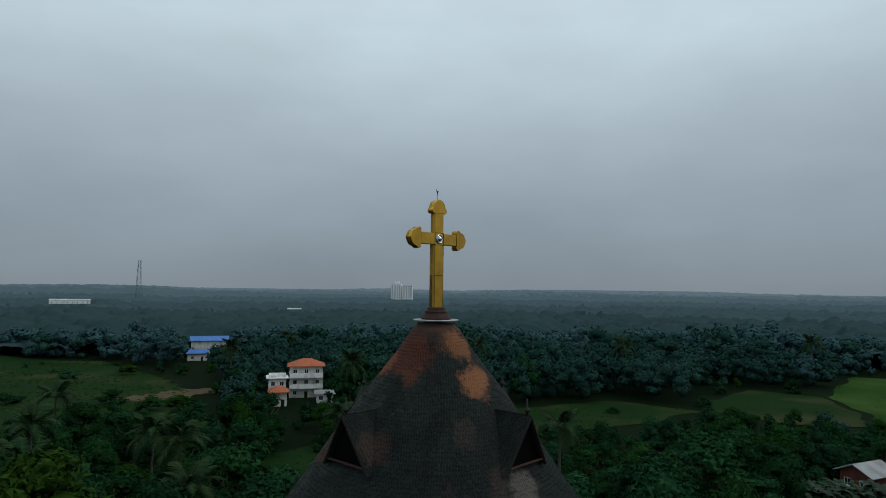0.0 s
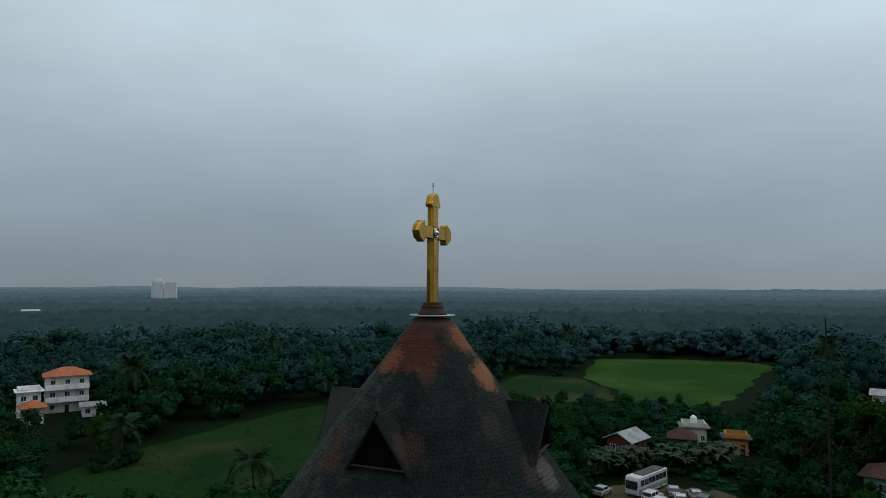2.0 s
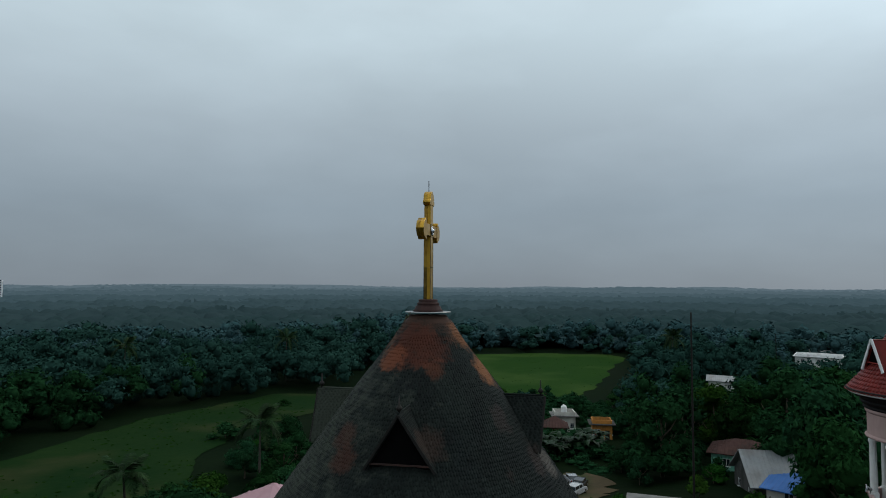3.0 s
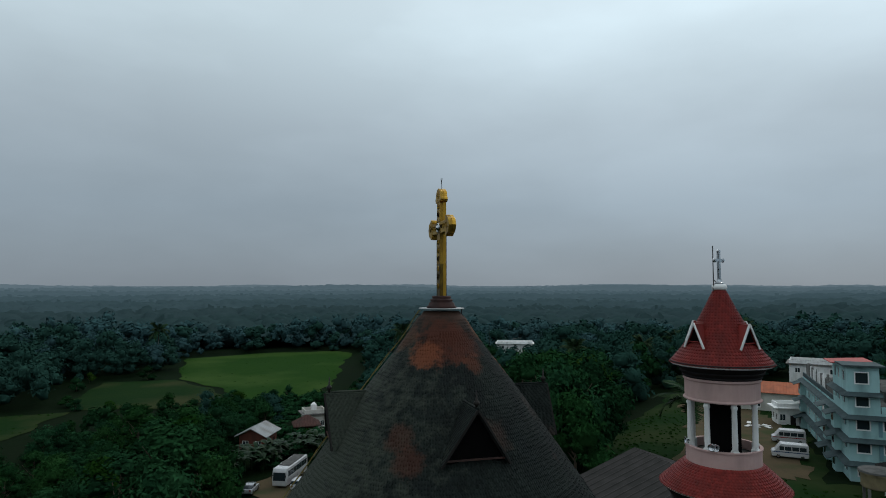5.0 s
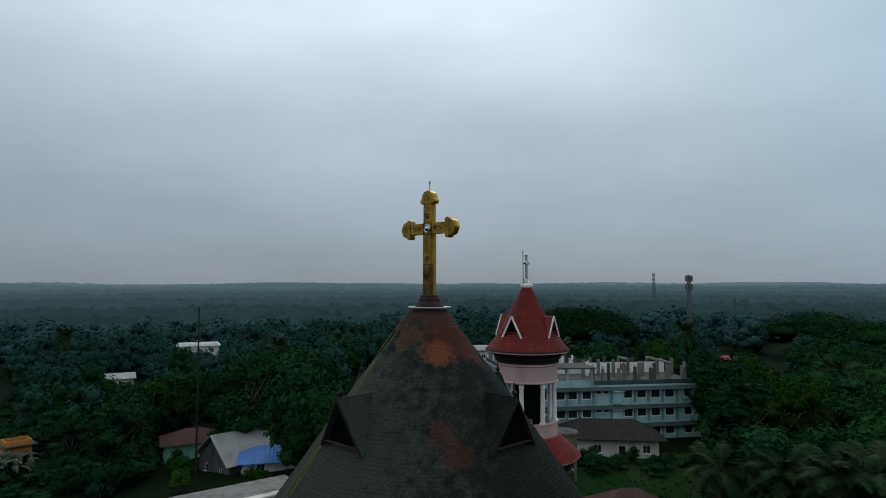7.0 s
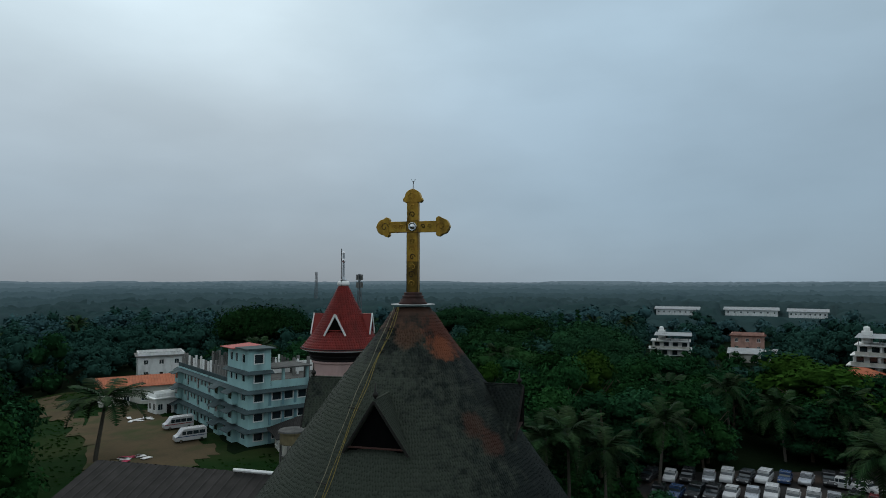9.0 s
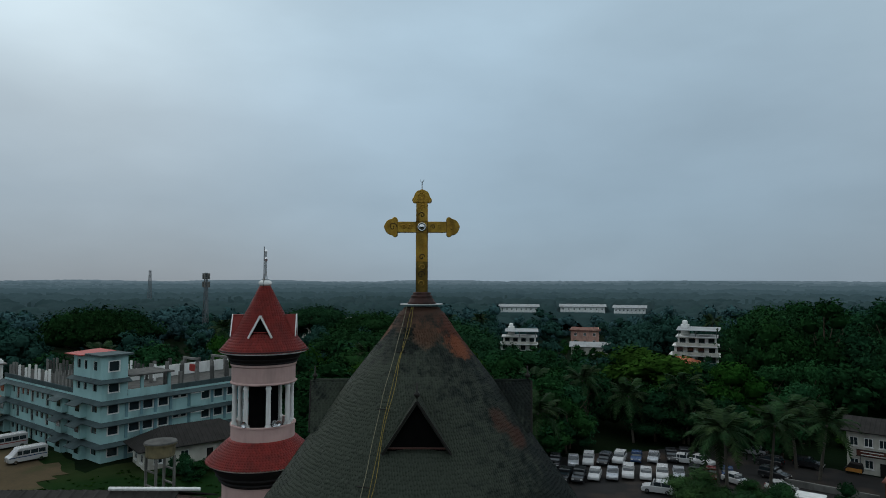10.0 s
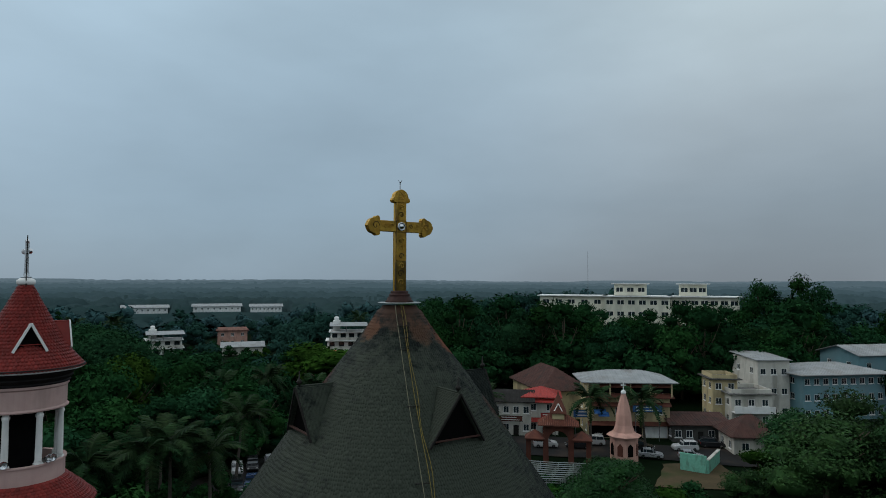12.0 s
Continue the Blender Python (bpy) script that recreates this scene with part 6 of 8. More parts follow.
for i in range(9):
    fe = thing("queue_railing", (-0.2 + 0.12 * i, -62.6 + 0.85 * i, 0), 184, "low pale steel railing in rows before the gate", "railing", "railings before the gate")
    part("rail", tube([(-3.6 + 0.25 * i, 0, 0.95), (0, -0.25, 0.95), (4.6 - 0.3 * i, 0, 0.95)], 0.05, 6), M["rail_steel"], fe)
    part("rail", tube([(-3.6 + 0.25 * i, 0, 0.5), (0, -0.25, 0.5), (4.6 - 0.3 * i, 0, 0.5)], 0.035, 6), M["rail_steel"], fe)
    for x in (-3.6 + 0.25 * i, -1.6, 0.6, 2.4, 4.6 - 0.3 * i):
        part("post", tube([(x, -0.12, -0.15), (x, -0.12, 0.95)], 0.04, 6), M["rail_steel"], fe)
kb = thing("kiosk", (8.2, -58.4, 0), 190, "tiny white kiosk under a flat roof", "kiosk")
part("wall", shell(2.2, 1.8, 1.9, [(0, -0.8, -0.1, 0.9, 1.6), (0, 0.2, 0.8, 0.05, 1.7)], 0.1), M["white"], kb)
part("roof", boxes((-1.3, 1.3, -1.1, 1.1, 1.904, 2.05)), M["white"], kb)
yw = thing("boundary_wall", (7.5, -67.5, 0), 186, "low white boundary wall along the street", "wall")
part("wall", boxes((-6.0, 3.0, -0.12, 0.12, -0.1, 0.8)), M["concrete"], yw)


def build_shrine():
    s = thing("roadside_shrine", (-8.8, -67.6, 0), 4, "peach octagonal roadside shrine with a tapering spire", "shrine")
    part("body", lathe([(1.75, -0.1), (1.75, 3.3), (1.9, 3.35), (1.9, 3.5)], 8, cap=True), M["peach"], s)
    part("spire", lathe([(2.15, 3.5), (2.2, 3.62), (1.35, 4.05), (1.05, 4.9), (0.95, 6.2), (0.7, 7.4), (0.42, 8.3), (0.3, 8.7), (0.32, 8.8)], 8, cap=True), M["peach"], s, "peach plaster spire")
    part("finial", lathe([(0.28, 8.8), (0.36, 9.0), (0.25, 9.2), (0.06, 9.3)], 12, cap=True), M["white"], s)
    part("cross", boxes((-0.05, 0.05, -0.05, 0.05, 9.3, 10.3), (-0.3, 0.3, -0.045, 0.045, 9.85, 9.97)), M["white"], s)
    for k in range(8):
        a = radians(22.5 + 45 * k)
        bm = prism([(-0.35, 1.2), (0.35, 1.2), (0.35, 2.4), (0.0, 2.8), (-0.35, 2.4)], -0.04, 0.04)
        bmesh.ops.transform(bm, matrix=Matrix.Rotation(a, 4, "Z") @ Matrix.Translation((1.64, 0, 0)) @ Matrix.Rotation(radians(90), 4, "Z"), verts=bm.verts)
        part("niche", bm, M["terracotta"] if k % 2 else M["dark"], s)


build_shrine()


# ---- vehicles ----
PAINTS = [material("car_white", (0.50, 0.50, 0.50), (0.44, 0.44, 0.44), rough=0.25, bump=0, spec=0.6), material("car_silver", (0.42, 0.43, 0.45), (0.37, 0.38, 0.4), rough=0.3, metal=0.5, bump=0),
          material("car_black", (0.015, 0.016, 0.018), (0.02, 0.02, 0.022), rough=0.2, bump=0, spec=0.6), material("car_maroon", (0.12, 0.015, 0.018), (0.1, 0.013, 0.015), rough=0.25, bump=0, spec=0.6), material("car_blue", (0.03, 0.06, 0.14), (0.025, 0.05, 0.11), rough=0.25, bump=0, spec=0.6)]
LAMP = material("lamp_glass", (0.6, 0.6, 0.58), rough=0.15, bump=0)
TAIL = material("tail_lamp", (0.3, 0.02, 0.02), rough=0.2, bump=0)


def wheel(parent, x, y, r=0.32, w=0.2):
    bm = lathe([(r - 0.06, -w / 2), (r, -w / 2 + 0.03), (r, w / 2 - 0.03), (r - 0.06, w / 2)], 16, cap=True)
    bmesh.ops.transform(bm, matrix=Matrix.Translation((x, y, r)) @ Matrix.Rotation(radians(90), 4, "X"), verts=bm.verts)
    wh = part("wheel", bm, M["rubber"], parent)
    bm = lathe([(r - 0.12, -w / 2 - 0.012), (0.03, -w / 2 - 0.02), (0.03, w / 2 + 0.02), (r - 0.12, w / 2 + 0.012)], 12, cap=True)
    bmesh.ops.transform(bm, matrix=Matrix.Translation((x, y, r)) @ Matrix.Rotation(radians(90), 4, "X"), verts=bm.verts)
    part("rim", bm, M["silver"], wh)


def car(paint, label, suv=False):
    """A small car, nose along +x, standing at its own origin."""
    c = thing("car", (0, 0, 0), 0, label, "car", "parked cars")
    c.scale = (1 / UNIT,) * 3
    L, W, H = (4.3, 1.76, 1.68) if suv else (4.0, 1.7, 1.5)
    hood, belt = (0.98, 1.06) if suv else (0.86, 0.95)
    prof = [(-L / 2, 0.35), (-L / 2, 0.75), (-L / 2 + 0.08, belt), (L / 2 - 1.15, belt), (L / 2 - 0.25, hood - 0.08), (L / 2, 0.62), (L / 2, 0.32), (L / 2 - 0.1, 0.22), (-L / 2 + 0.1, 0.22)]
    part("body", prism(prof, -W / 2, W / 2, 0.05), paint, c)
    rear = -L / 2 + (0.12 if suv else 0.35)
    cab = [(rear, belt + 0.003), (L / 2 - 1.2, belt + 0.003), (L / 2 - 1.95, H - 0.06), (rear + (0.22 if suv else 0.55), H - 0.06)]
    part("glasshouse", prism(cab, -W / 2 + 0.1, W / 2 - 0.1, 0.03), M["glass"], c, "dark car windows")
    part("roof", prism([(rear + (0.2 if suv else 0.5), H - 0.058), (L / 2 - 1.93, H - 0.058), (L / 2 - 2.05, H), (rear + (0.3 if suv else 0.65), H)], -W / 2 + 0.09, W / 2 - 0.09, 0.02), paint, c)
    for x in (rear + 0.24 + (0 if suv else 0.25), L / 2 - 1.62, L / 2 - 2.7):
        part("pillar", boxes((x - 0.05, x + 0.05, -W / 2 + 0.085, W / 2 - 0.085, belt, H - 0.05)), paint, c)
    for x in (-L / 2 + 0.78, L / 2 - 0.8):
        for y in (-W / 2 + 0.08, W / 2 - 0.08):
            wheel(c, x, y)
    for y in (-W / 2 + 0.25, W / 2 - 0.25):
        part("headlight", boxes((L / 2 - 0.06, L / 2 + 0.012, y - 0.17, y + 0.17, 0.6, 0.74)), LAMP, c)
        part("tail_light", boxes((-L / 2 - 0.012, -L / 2 + 0.05, y - 0.12, y + 0.12, 0.68, 0.92)), TAIL, c)
    return c


def van(x, y, turn, label, stripe):
    c = thing("van", (x, y, float(land(x, y)) + 0.12), turn, label, "van", "parked vans")
    c.scale = (1 / UNIT,) * 3
    L, W, H = 5.3, 1.9, 2.3
    prof = [(-L / 2, 0.4), (-L / 2, H - 0.1), (-L / 2 + 0.15, H), (L / 2 - 1.35, H), (L / 2 - 0.5, 1.25), (L / 2 - 0.05, 1.05), (L / 2, 0.4), (L / 2 - 0.1, 0.3), (-L / 2 + 0.1, 0.3)]
    part("body", prism(prof, -W / 2, W / 2, 0.06), PAINTS[0], c)
    for s in (-1, 1):
        for a, b in ((-2.3, -1.35), (-1.25, -0.3), (-0.2, 0.75), (0.85, 1.5)):
            part("window", boxes((a, b, s * (W / 2) - 0.02, s * (W / 2) + 0.012, 1.3, 1.9)), M["glass"], c)
        part("stripe", boxes((-L / 2 + 0.1, L / 2 - 0.1, s * (W / 2) - 0.02, s * (W / 2) + 0.008, 0.95, 1.08)), stripe, c)
    ws = bmesh.new()
    box(ws, -0.55, 0.55, -0.78, 0.78, -0.01, 0.012, 0, Matrix.Translation((L / 2 - 0.90, 0, 1.66)) @ Matrix.Rotation(math.atan2(H - 1.25, 0.85), 4, "Y"))
    part("windscreen", ws, M["glass"], c)
    for wx in (-L / 2 + 0.9, L / 2 - 0.95):
        for wy in (-W / 2 + 0.1, W / 2 - 0.1):
            wheel(c, wx, wy, 0.34)
    for wy in (-0.65, 0.65):
        part("headlight", boxes((L / 2 - 0.05, L / 2 + 0.012, wy - 0.17, wy + 0.17, 0.75, 0.95)), LAMP, c)


van(77.0, -3.9, 98, "white ambulance van parked on the dirt yard", PAINTS[4])
van(85.6, -3.3, 100, "white minibus parked on the dirt yard", TAIL)


def bus(x, y, z, turn):
    c = thing("bus", (x, y, z), turn, "white coach with dark windows parked below the trees", "bus")
    c.scale = (1 / UNIT,) * 3
    L, W, H = 9.8, 2.5, 3.2
    prof = [(-L / 2, 0.45), (-L / 2, H - 0.15), (-L / 2 + 0.2, H), (L / 2 - 0.4, H), (L / 2 - 0.1, H - 0.5), (L / 2, 1.3), (L / 2, 0.45), (L / 2 - 0.1, 0.35), (-L / 2 + 0.1, 0.35)]
    part("body", prism(prof, -W / 2, W / 2, 0.08), PAINTS[0], c)
    for s in (-1, 1):
        for i in range(7):
            a = -L / 2 + 0.5 + i * 1.22
            part("window", boxes((a, a + 1.12, s * W / 2 - 0.02, s * W / 2 + 0.012, 1.75, 2.7)), M["glass"], c)
        part("stripe", boxes((-L / 2 + 0.2, L / 2 - 0.3, s * W / 2 - 0.02, s * W / 2 + 0.008, 0.7, 1.35)), PAINTS[1], c, "grey patterned flank band")
    part("windscreen", boxes((L / 2 - 0.09, L / 2 + 0.012, -1.05, 1.05, 1.25, 2.6)), M["glass"], c)
    part("roof_rack", boxes((-L / 2 + 0.7, L / 2 - 2.2, -0.95, 0.95, H + 0.004, H + 0.12)), M["concrete_dark"], c, "dark roof panel")
    for wx in (-L / 2 + 2.2, L / 2 - 2.3):
        for wy in (-W / 2 + 0.15, W / 2 - 0.15):
            wheel(c, wx, wy, 0.48, 0.28)
    for s in (-1, 1):
        part("mirror", tube([(L / 2 - 0.05, s * 1.05, 2.2), (L / 2 + 0.25, s * 1.25, 2.15), (L / 2 + 0.25, s * 1.25, 1.8)], 0.06, 5), M["iron"], c)
        part("headlight", boxes((L / 2 - 0.05, L / 2 + 0.012, s * 0.75 - 0.2, s * 0.75 + 0.2, 0.65, 0.85)), LAMP, c)


bus(49.2, 54.9, -3.4, 203)

CARS = [car(PAINTS[0], "white hatchback parked in the car park"), car(PAINTS[0], "white sport utility car parked in the car park", True), car(PAINTS[1], "silver hatchback parked in the car park"),
        car(PAINTS[2], "black sport utility car parked in the car park", True), car(PAINTS[3], "dark red hatchback parked in the car park"), car(PAINTS[4], "dark blue hatchback parked in the car park")]
rnd = random.Random(12)
spots = []
# back row under the trees, then two rows nearer the church
for i in range(11):
    spots.append((38.0 - i * 1.2, -49.6 - i * 1.85, 118))
for i in range(7):
    spots.append((33.4 - i * 1.05, -45.8 - i * 1.7, 116))
spots += [(25.3, -66.3, 200), (23.4, -67.2, 180), (21.6, -53.4, 15), (17.0, -62.7, 170), (17.2, -72.9, 5), (15.1, -68.0, 185), (12.7, -64.1, 215), (20.9, -76.9, 5), (13.6, -75.6, 185), (1.5, -72.4, 185),
          (-2.6, -73.0, 5), (-5.1, -75.4, 3), (-11.2, -73.9, 176), (-12.4, -70.4, 172), (-17.0, -75.4, 3), (-17.4, -71.2, 175), (-21.0, -78.2, 178)]
north = [(51.3, 52.4, 60), (52.9, 50.4, 62), (52.1, 47.4, 25), (49.6, 45.8, 24), (47.2, 49.0, 22), (47.3, 51.6, 24), (42.8, 55.6, 30), (49.9, 49.6, 62), (45.4, 46.6, 24)]
for x, y, a in spots + north:
    back_row = x > 22 and y < -44
    # back row favours dark paints, partly in place of the trees' shade
    k = rnd.choices(range(6), weights=(1, 1, 3, 9, 2, 3) if back_row else (5, 5, 4, 4, 1, 1) if y < 0 else (7, 4, 4, 1, 1, 0))[0]
    x, y = x + rnd.uniform(-0.3, 0.3), y + rnd.uniform(-0.3, 0.3)
    copy_thing(CARS[k], pose(x, y, float(land(x, y)) + 0.15, 0, 0, a + rnd.uniform(-8, 8)))
for i, c in enumerate(CARS):
    x, y = (31.0 - i * 1.3, -61.0 - i * 1.9)
    c.matrix_world = pose(x - 5.6, y + 3.8 + i * 0.45, 0.15, 0, 0, 118) @ Matrix.Scale(1 / UNIT, 4)
tr = thing("autorickshaw", (9.2, -77.2, 0.15), 5, "small black and yellow three-wheeled taxi", "taxi")
tr.scale = (1 / UNIT,) * 3
part("cabin", prism([(-1.2, 0.35), (-1.25, 1.0), (-1.1, 1.65), (0.5, 1.7), (0.85, 1.0), (1.25, 0.75), (1.25, 0.35)], -0.6, 0.6, 0.06), M["black"], tr)
part("panel", prism([(-1.15, 0.4), (-1.2, 0.95), (0.7, 0.95), (1.0, 0.7), (1.0, 0.4)], -0.63, 0.63, 0.02), M["orange"], tr)
for x, y in ((-0.8, -0.5), (-0.8, 0.5), (1.0, 0)):
    wheel(tr, x, y, 0.22, 0.12)

# laundry and litter on the lawn
cl = random.Random(6)
for i in range(9):
    x, y = 70.9 + cl.uniform(-1.4, 1.4), 3.4 + cl.uniform(-1.5, 1.5)
    o = thing("laundry", (x, y, float(land(x, y)) + 0.2), cl.uniform(0, 180), "washing spread to dry on the grass", "laundry", "washing on the grass")
    part("cloth", boxes((-0.6, 0.6, -0.4, 0.4, 0, 0.06), bevel=0.02), M["white_cloth" if i % 4 else "red_cloth"], o)
for i in range(7):
    x, y = 94.5 + cl.uniform(-3, 3), 1.2 + cl.uniform(-1.6, 1.6)
    o = thing("laundry", (x, y, float(land(x, y)) + 0.2), cl.uniform(0, 180), "white sheet spread to dry on the grass", "laundry", "washing on the grass")
    part("cloth", boxes((-0.8, 0.8, -0.3, 0.3, 0, 0.06), bevel=0.02), M["white_cloth"], o)


# ---- plants ----
def cube_ball(k=2):
    """A ball of quads: points on the unit sphere and faces."""
    vs, fs = [], []
    for ax in range(3):
        for sg in (-1, 1):
            b = len(vs)
            for i in range(k + 1):
                for j in range(k + 1):
                    p = [0, 0, 0]
                    p[ax], p[(ax + 1) % 3], p[(ax + 2) % 3] = sg, 2 * i / k - 1, 2 * j / k - 1
                    vs.append(p)
            for i in range(k):
                for j in range(k):
                    q = [b + i * (k + 1) + j, b + (i + 1) * (k + 1) + j, b + (i + 1) * (k + 1) + j + 1, b + i * (k + 1) + j + 1]
                    fs.append(q if sg > 0 else q[::-1])
    v, back = np.unique(np.round(np.array(vs, dtype=float), 6), axis=0, return_inverse=True)
    return v / np.linalg.norm(v, axis=1)[:, None], back.reshape(-1)[np.array(fs)]


def crown_points(rng, height, radius, lobes, leaves, leaf, bottom=0.35, flat=1.0, core=0.62, droop=0.0, fine_core=2):
    """Leaf clumps over uneven lobes, with a rough dark core in each lobe: points and quads."""
    bv, bf = cube_ball(fine_core)
    bf = np.concatenate([bf[:, [0, 1, 2]], bf[:, [0, 2, 3]]])
    cs = []
    for i in range(lobes):
        a, u = rng.uniform(0, 2 * np.pi), rng.uniform(0, 1)
        zz = bottom + (1 - bottom) * u
        rr = radius * (1 - 0.75 * max(0, (u - 0.45) / 0.55) ** 1.6) * rng.uniform(0.25, 0.78)
        cs.append((rr * np.cos(a), rr * np.sin(a), zz * height * 0.86))
    cs = np.array(cs)
    lr = radius * rng.uniform(0.26, 0.5, lobes)
    V, F = [], []
    n0 = 0
    for c, r in zip(cs, lr):
        v = bv * (r * core) * rng.uniform(0.78, 1.18, (len(bv), 1)) * np.array([1, 1, flat]) + c
        V.append(v)
        F.append(bf + n0)
        n0 += len(v)
    per = rng.choice(lobes, leaves, p=lr ** 2 / (lr ** 2).sum())
    d = rng.normal(size=(leaves, 3))
    d[:, 2] = np.abs(d[:, 2]) * 0.8 + d[:, 2] * 0.35
    d /= np.linalg.norm(d, axis=1)[:, None]
    p = cs[per] + d * (lr[per] * rng.uniform(0.6, 1.22, leaves))[:, None] * np.array([1, 1, flat])
    nrm = d + rng.normal(size=(leaves, 3)) * 0.5 + np.array([0, 0, 0.3])
    nrm /= np.linalg.norm(nrm, axis=1)[:, None]
    t = np.cross(nrm, rng.normal(size=(leaves, 3)))
    t /= np.linalg.norm(t, axis=1)[:, None]
    b = np.cross(nrm, t)
    s = (leaf * rng.uniform(0.6, 1.4, leaves))[:, None]
    q = np.stack([p - t * s * 0.45 - b * s * 0.34, p + t * s * 0.7 - np.array([0, 0, droop]) * s, p - t * s * 0.35 + b * s * 0.4 + nrm * s * 0.12], 1).reshape(-1, 3)
    V.append(q)
    F.append(np.arange(leaves * 3).reshape(-1, 3) + n0)
    return np.concatenate(V), np.concatenate(F)


def tree_kind(seed, height, radius, lobes, leaves, leaf, mat, label, bottom=0.35, flat=1.0, name="tree", category="tree", group="broadleaf trees", trunk=0.22, core=0.66):
    rng = np.random.default_rng(seed)
    r = random.Random(seed)
    t = thing(name, (0, 0, -500), 0, label, category, group)
    bm = tube([(0, 0, -0.4), (r.uniform(-0.1, 0.1), r.uniform(-0.1, 0.1), height * 0.25), (r.uniform(-0.3, 0.3), r.uniform(-0.3, 0.3), height * 0.55), (0, 0, height * 0.8)], trunk, 7, 0.35)
    for i in range(5):
        a = r.uniform(0, 6.28)
        z = height * r.uniform(0.22, 0.5)
        e = radius * r.uniform(0.4, 0.75)
        tube([(0, 0, z), (e * 0.5 * math.cos(a), e * 0.5 * math.sin(a), z + height * 0.12), (e * math.cos(a), e * math.sin(a), z + height * 0.3)], trunk * 0.5, 5, 0.3, bm)
    part("trunk", bm, M["bark"], t, "brown branching trunk")
    v, f = crown_points(rng, height, radius, lobes, leaves, leaf, bottom, flat, core, fine_core=2)
    raw_mesh("crown", v, f, M[mat], t, "uneven leafy crown")
    return t


KINDS = {
    "round": [tree_kind(k, 10, 4.3, 17, 3500, 0.40, "leaf", "dense dark green broadleaf tree", bottom=0.14) for k in (1, 2, 3, 4)],
    "tall": [tree_kind(k, 13, 3.7, 19, 3500, 0.40, "leaf", "tall dark green broadleaf tree", bottom=0.14) for k in (5, 6, 7)],
    "light": [tree_kind(k, 10, 4.0, 17, 3400, 0.39, "leaf_light", "yellowish green broadleaf tree", bottom=0.16) for k in (8, 9)],
    "rain": [tree_kind(k, 13, 10.5, 54, 13000, 0.52, "leaf_mid", "wide flat-topped rain tree with a spreading crown", bottom=0.62, flat=0.62, trunk=0.5) for k in (10, 11)],
    "shrub": [tree_kind(k, 3.6, 2.4, 9, 850, 0.34, "leaf", "low rounded dark green shrub", bottom=0.2, name="shrub", category="shrub", group="shrubs", trunk=0.08) for k in (12, 13)],
    "shrub_light": [tree_kind(k, 3.6, 2.3, 9, 850, 0.34, "leaf_light", "low rounded yellow-green shrub", bottom=0.2, name="shrub", category="shrub", group="shrubs", trunk=0.08) for k in (14, 15)],
    "near": [tree_kind(k, 10, 4.3, 20, 9500, 0.25, "leaf_near", "dense green broadleaf tree close to the church", bottom=0.14) for k in (51, 52)],
    "airy": [tree_kind(k, 18, 4.6, 16, 3000, 0.46, "leaf", "tall feathery tree with gaps in its crown", bottom=0.35, core=0.35, trunk=0.3) for k in (16, 17)],
}


def layered_tree():
    """A conifer in flat whorls."""
    rng = np.random.default_rng(21)
    t = thing("conifer", (0, 0, -500), 0, "dark layered conifer with flat whorls of branches", "tree", "conifers")
    part("trunk", tube([(0, 0, -0.3), (0, 0, 15)], 0.2, 7, 0.2), M["bark"], t)
    V, F, n0 = [], [], 0
    for i in range(11):
        z, r = 2.5 + i * 1.12, 3.0 * (1 - i / 12.5)
        v, f = crown_points(rng, 0.9, r, 7, 190, 0.55, 0.3, 0.3, 0.5)
        V.append(v + np.array([0, 0, z]))
        F.append(f + n0)
        n0 += len(v)
    raw_mesh("crown", np.concatenate(V), np.concatenate(F), M["leaf"], t)
    return t


CONIFER = layered_tree()


def frond_mesh(seed, length, droop, width, mat, name="frond"):
    """A feathered palm frond along +x that bends down."""
    rng = np.random.default_rng(seed)
    V, F = [], []
    n = 22
    rib = []
    for i in range(n + 1):
        u = i / n
        rib.append(np.array([length * (u - 0.18 * u ** 3), 0, length * (0.42 * u - droop * u ** 2.1)]))
    for i in range(n):
        u = (i + 0.5) / n
        a, b = rib[i], rib[i + 1]
        V += [a + (0, 0.03, 0), a - (0, 0.03, 0), b - (0, 0.02, 0), b + (0, 0.02, 0)]
        F.append([len(V) - 4, len(V) - 3, len(V) - 2, len(V) - 1])
        if i < 3:
            continue
        L = width * math.sin(math.pi * (0.12 + 0.86 * u)) ** 0.7
        for s in (-1, 1):
            tip = a + np.array([L * 0.55 + rng.uniform(-0.05, 0.05), s * L * 0.8, -L * (0.35 + 0.25 * rng.random())])
            V += [a, b, tip + (0.07, 0, 0), tip]
            k = len(V) - 4
            F.append([k, k + 1, k + 2, k + 3] if s < 0 else [k + 3, k + 2, k + 1, k])
    me = bpy.data.meshes.new(name)
    me.from_pydata([tuple(v) for v in V], [], F)
    me.materials.append(M[mat])
    return me


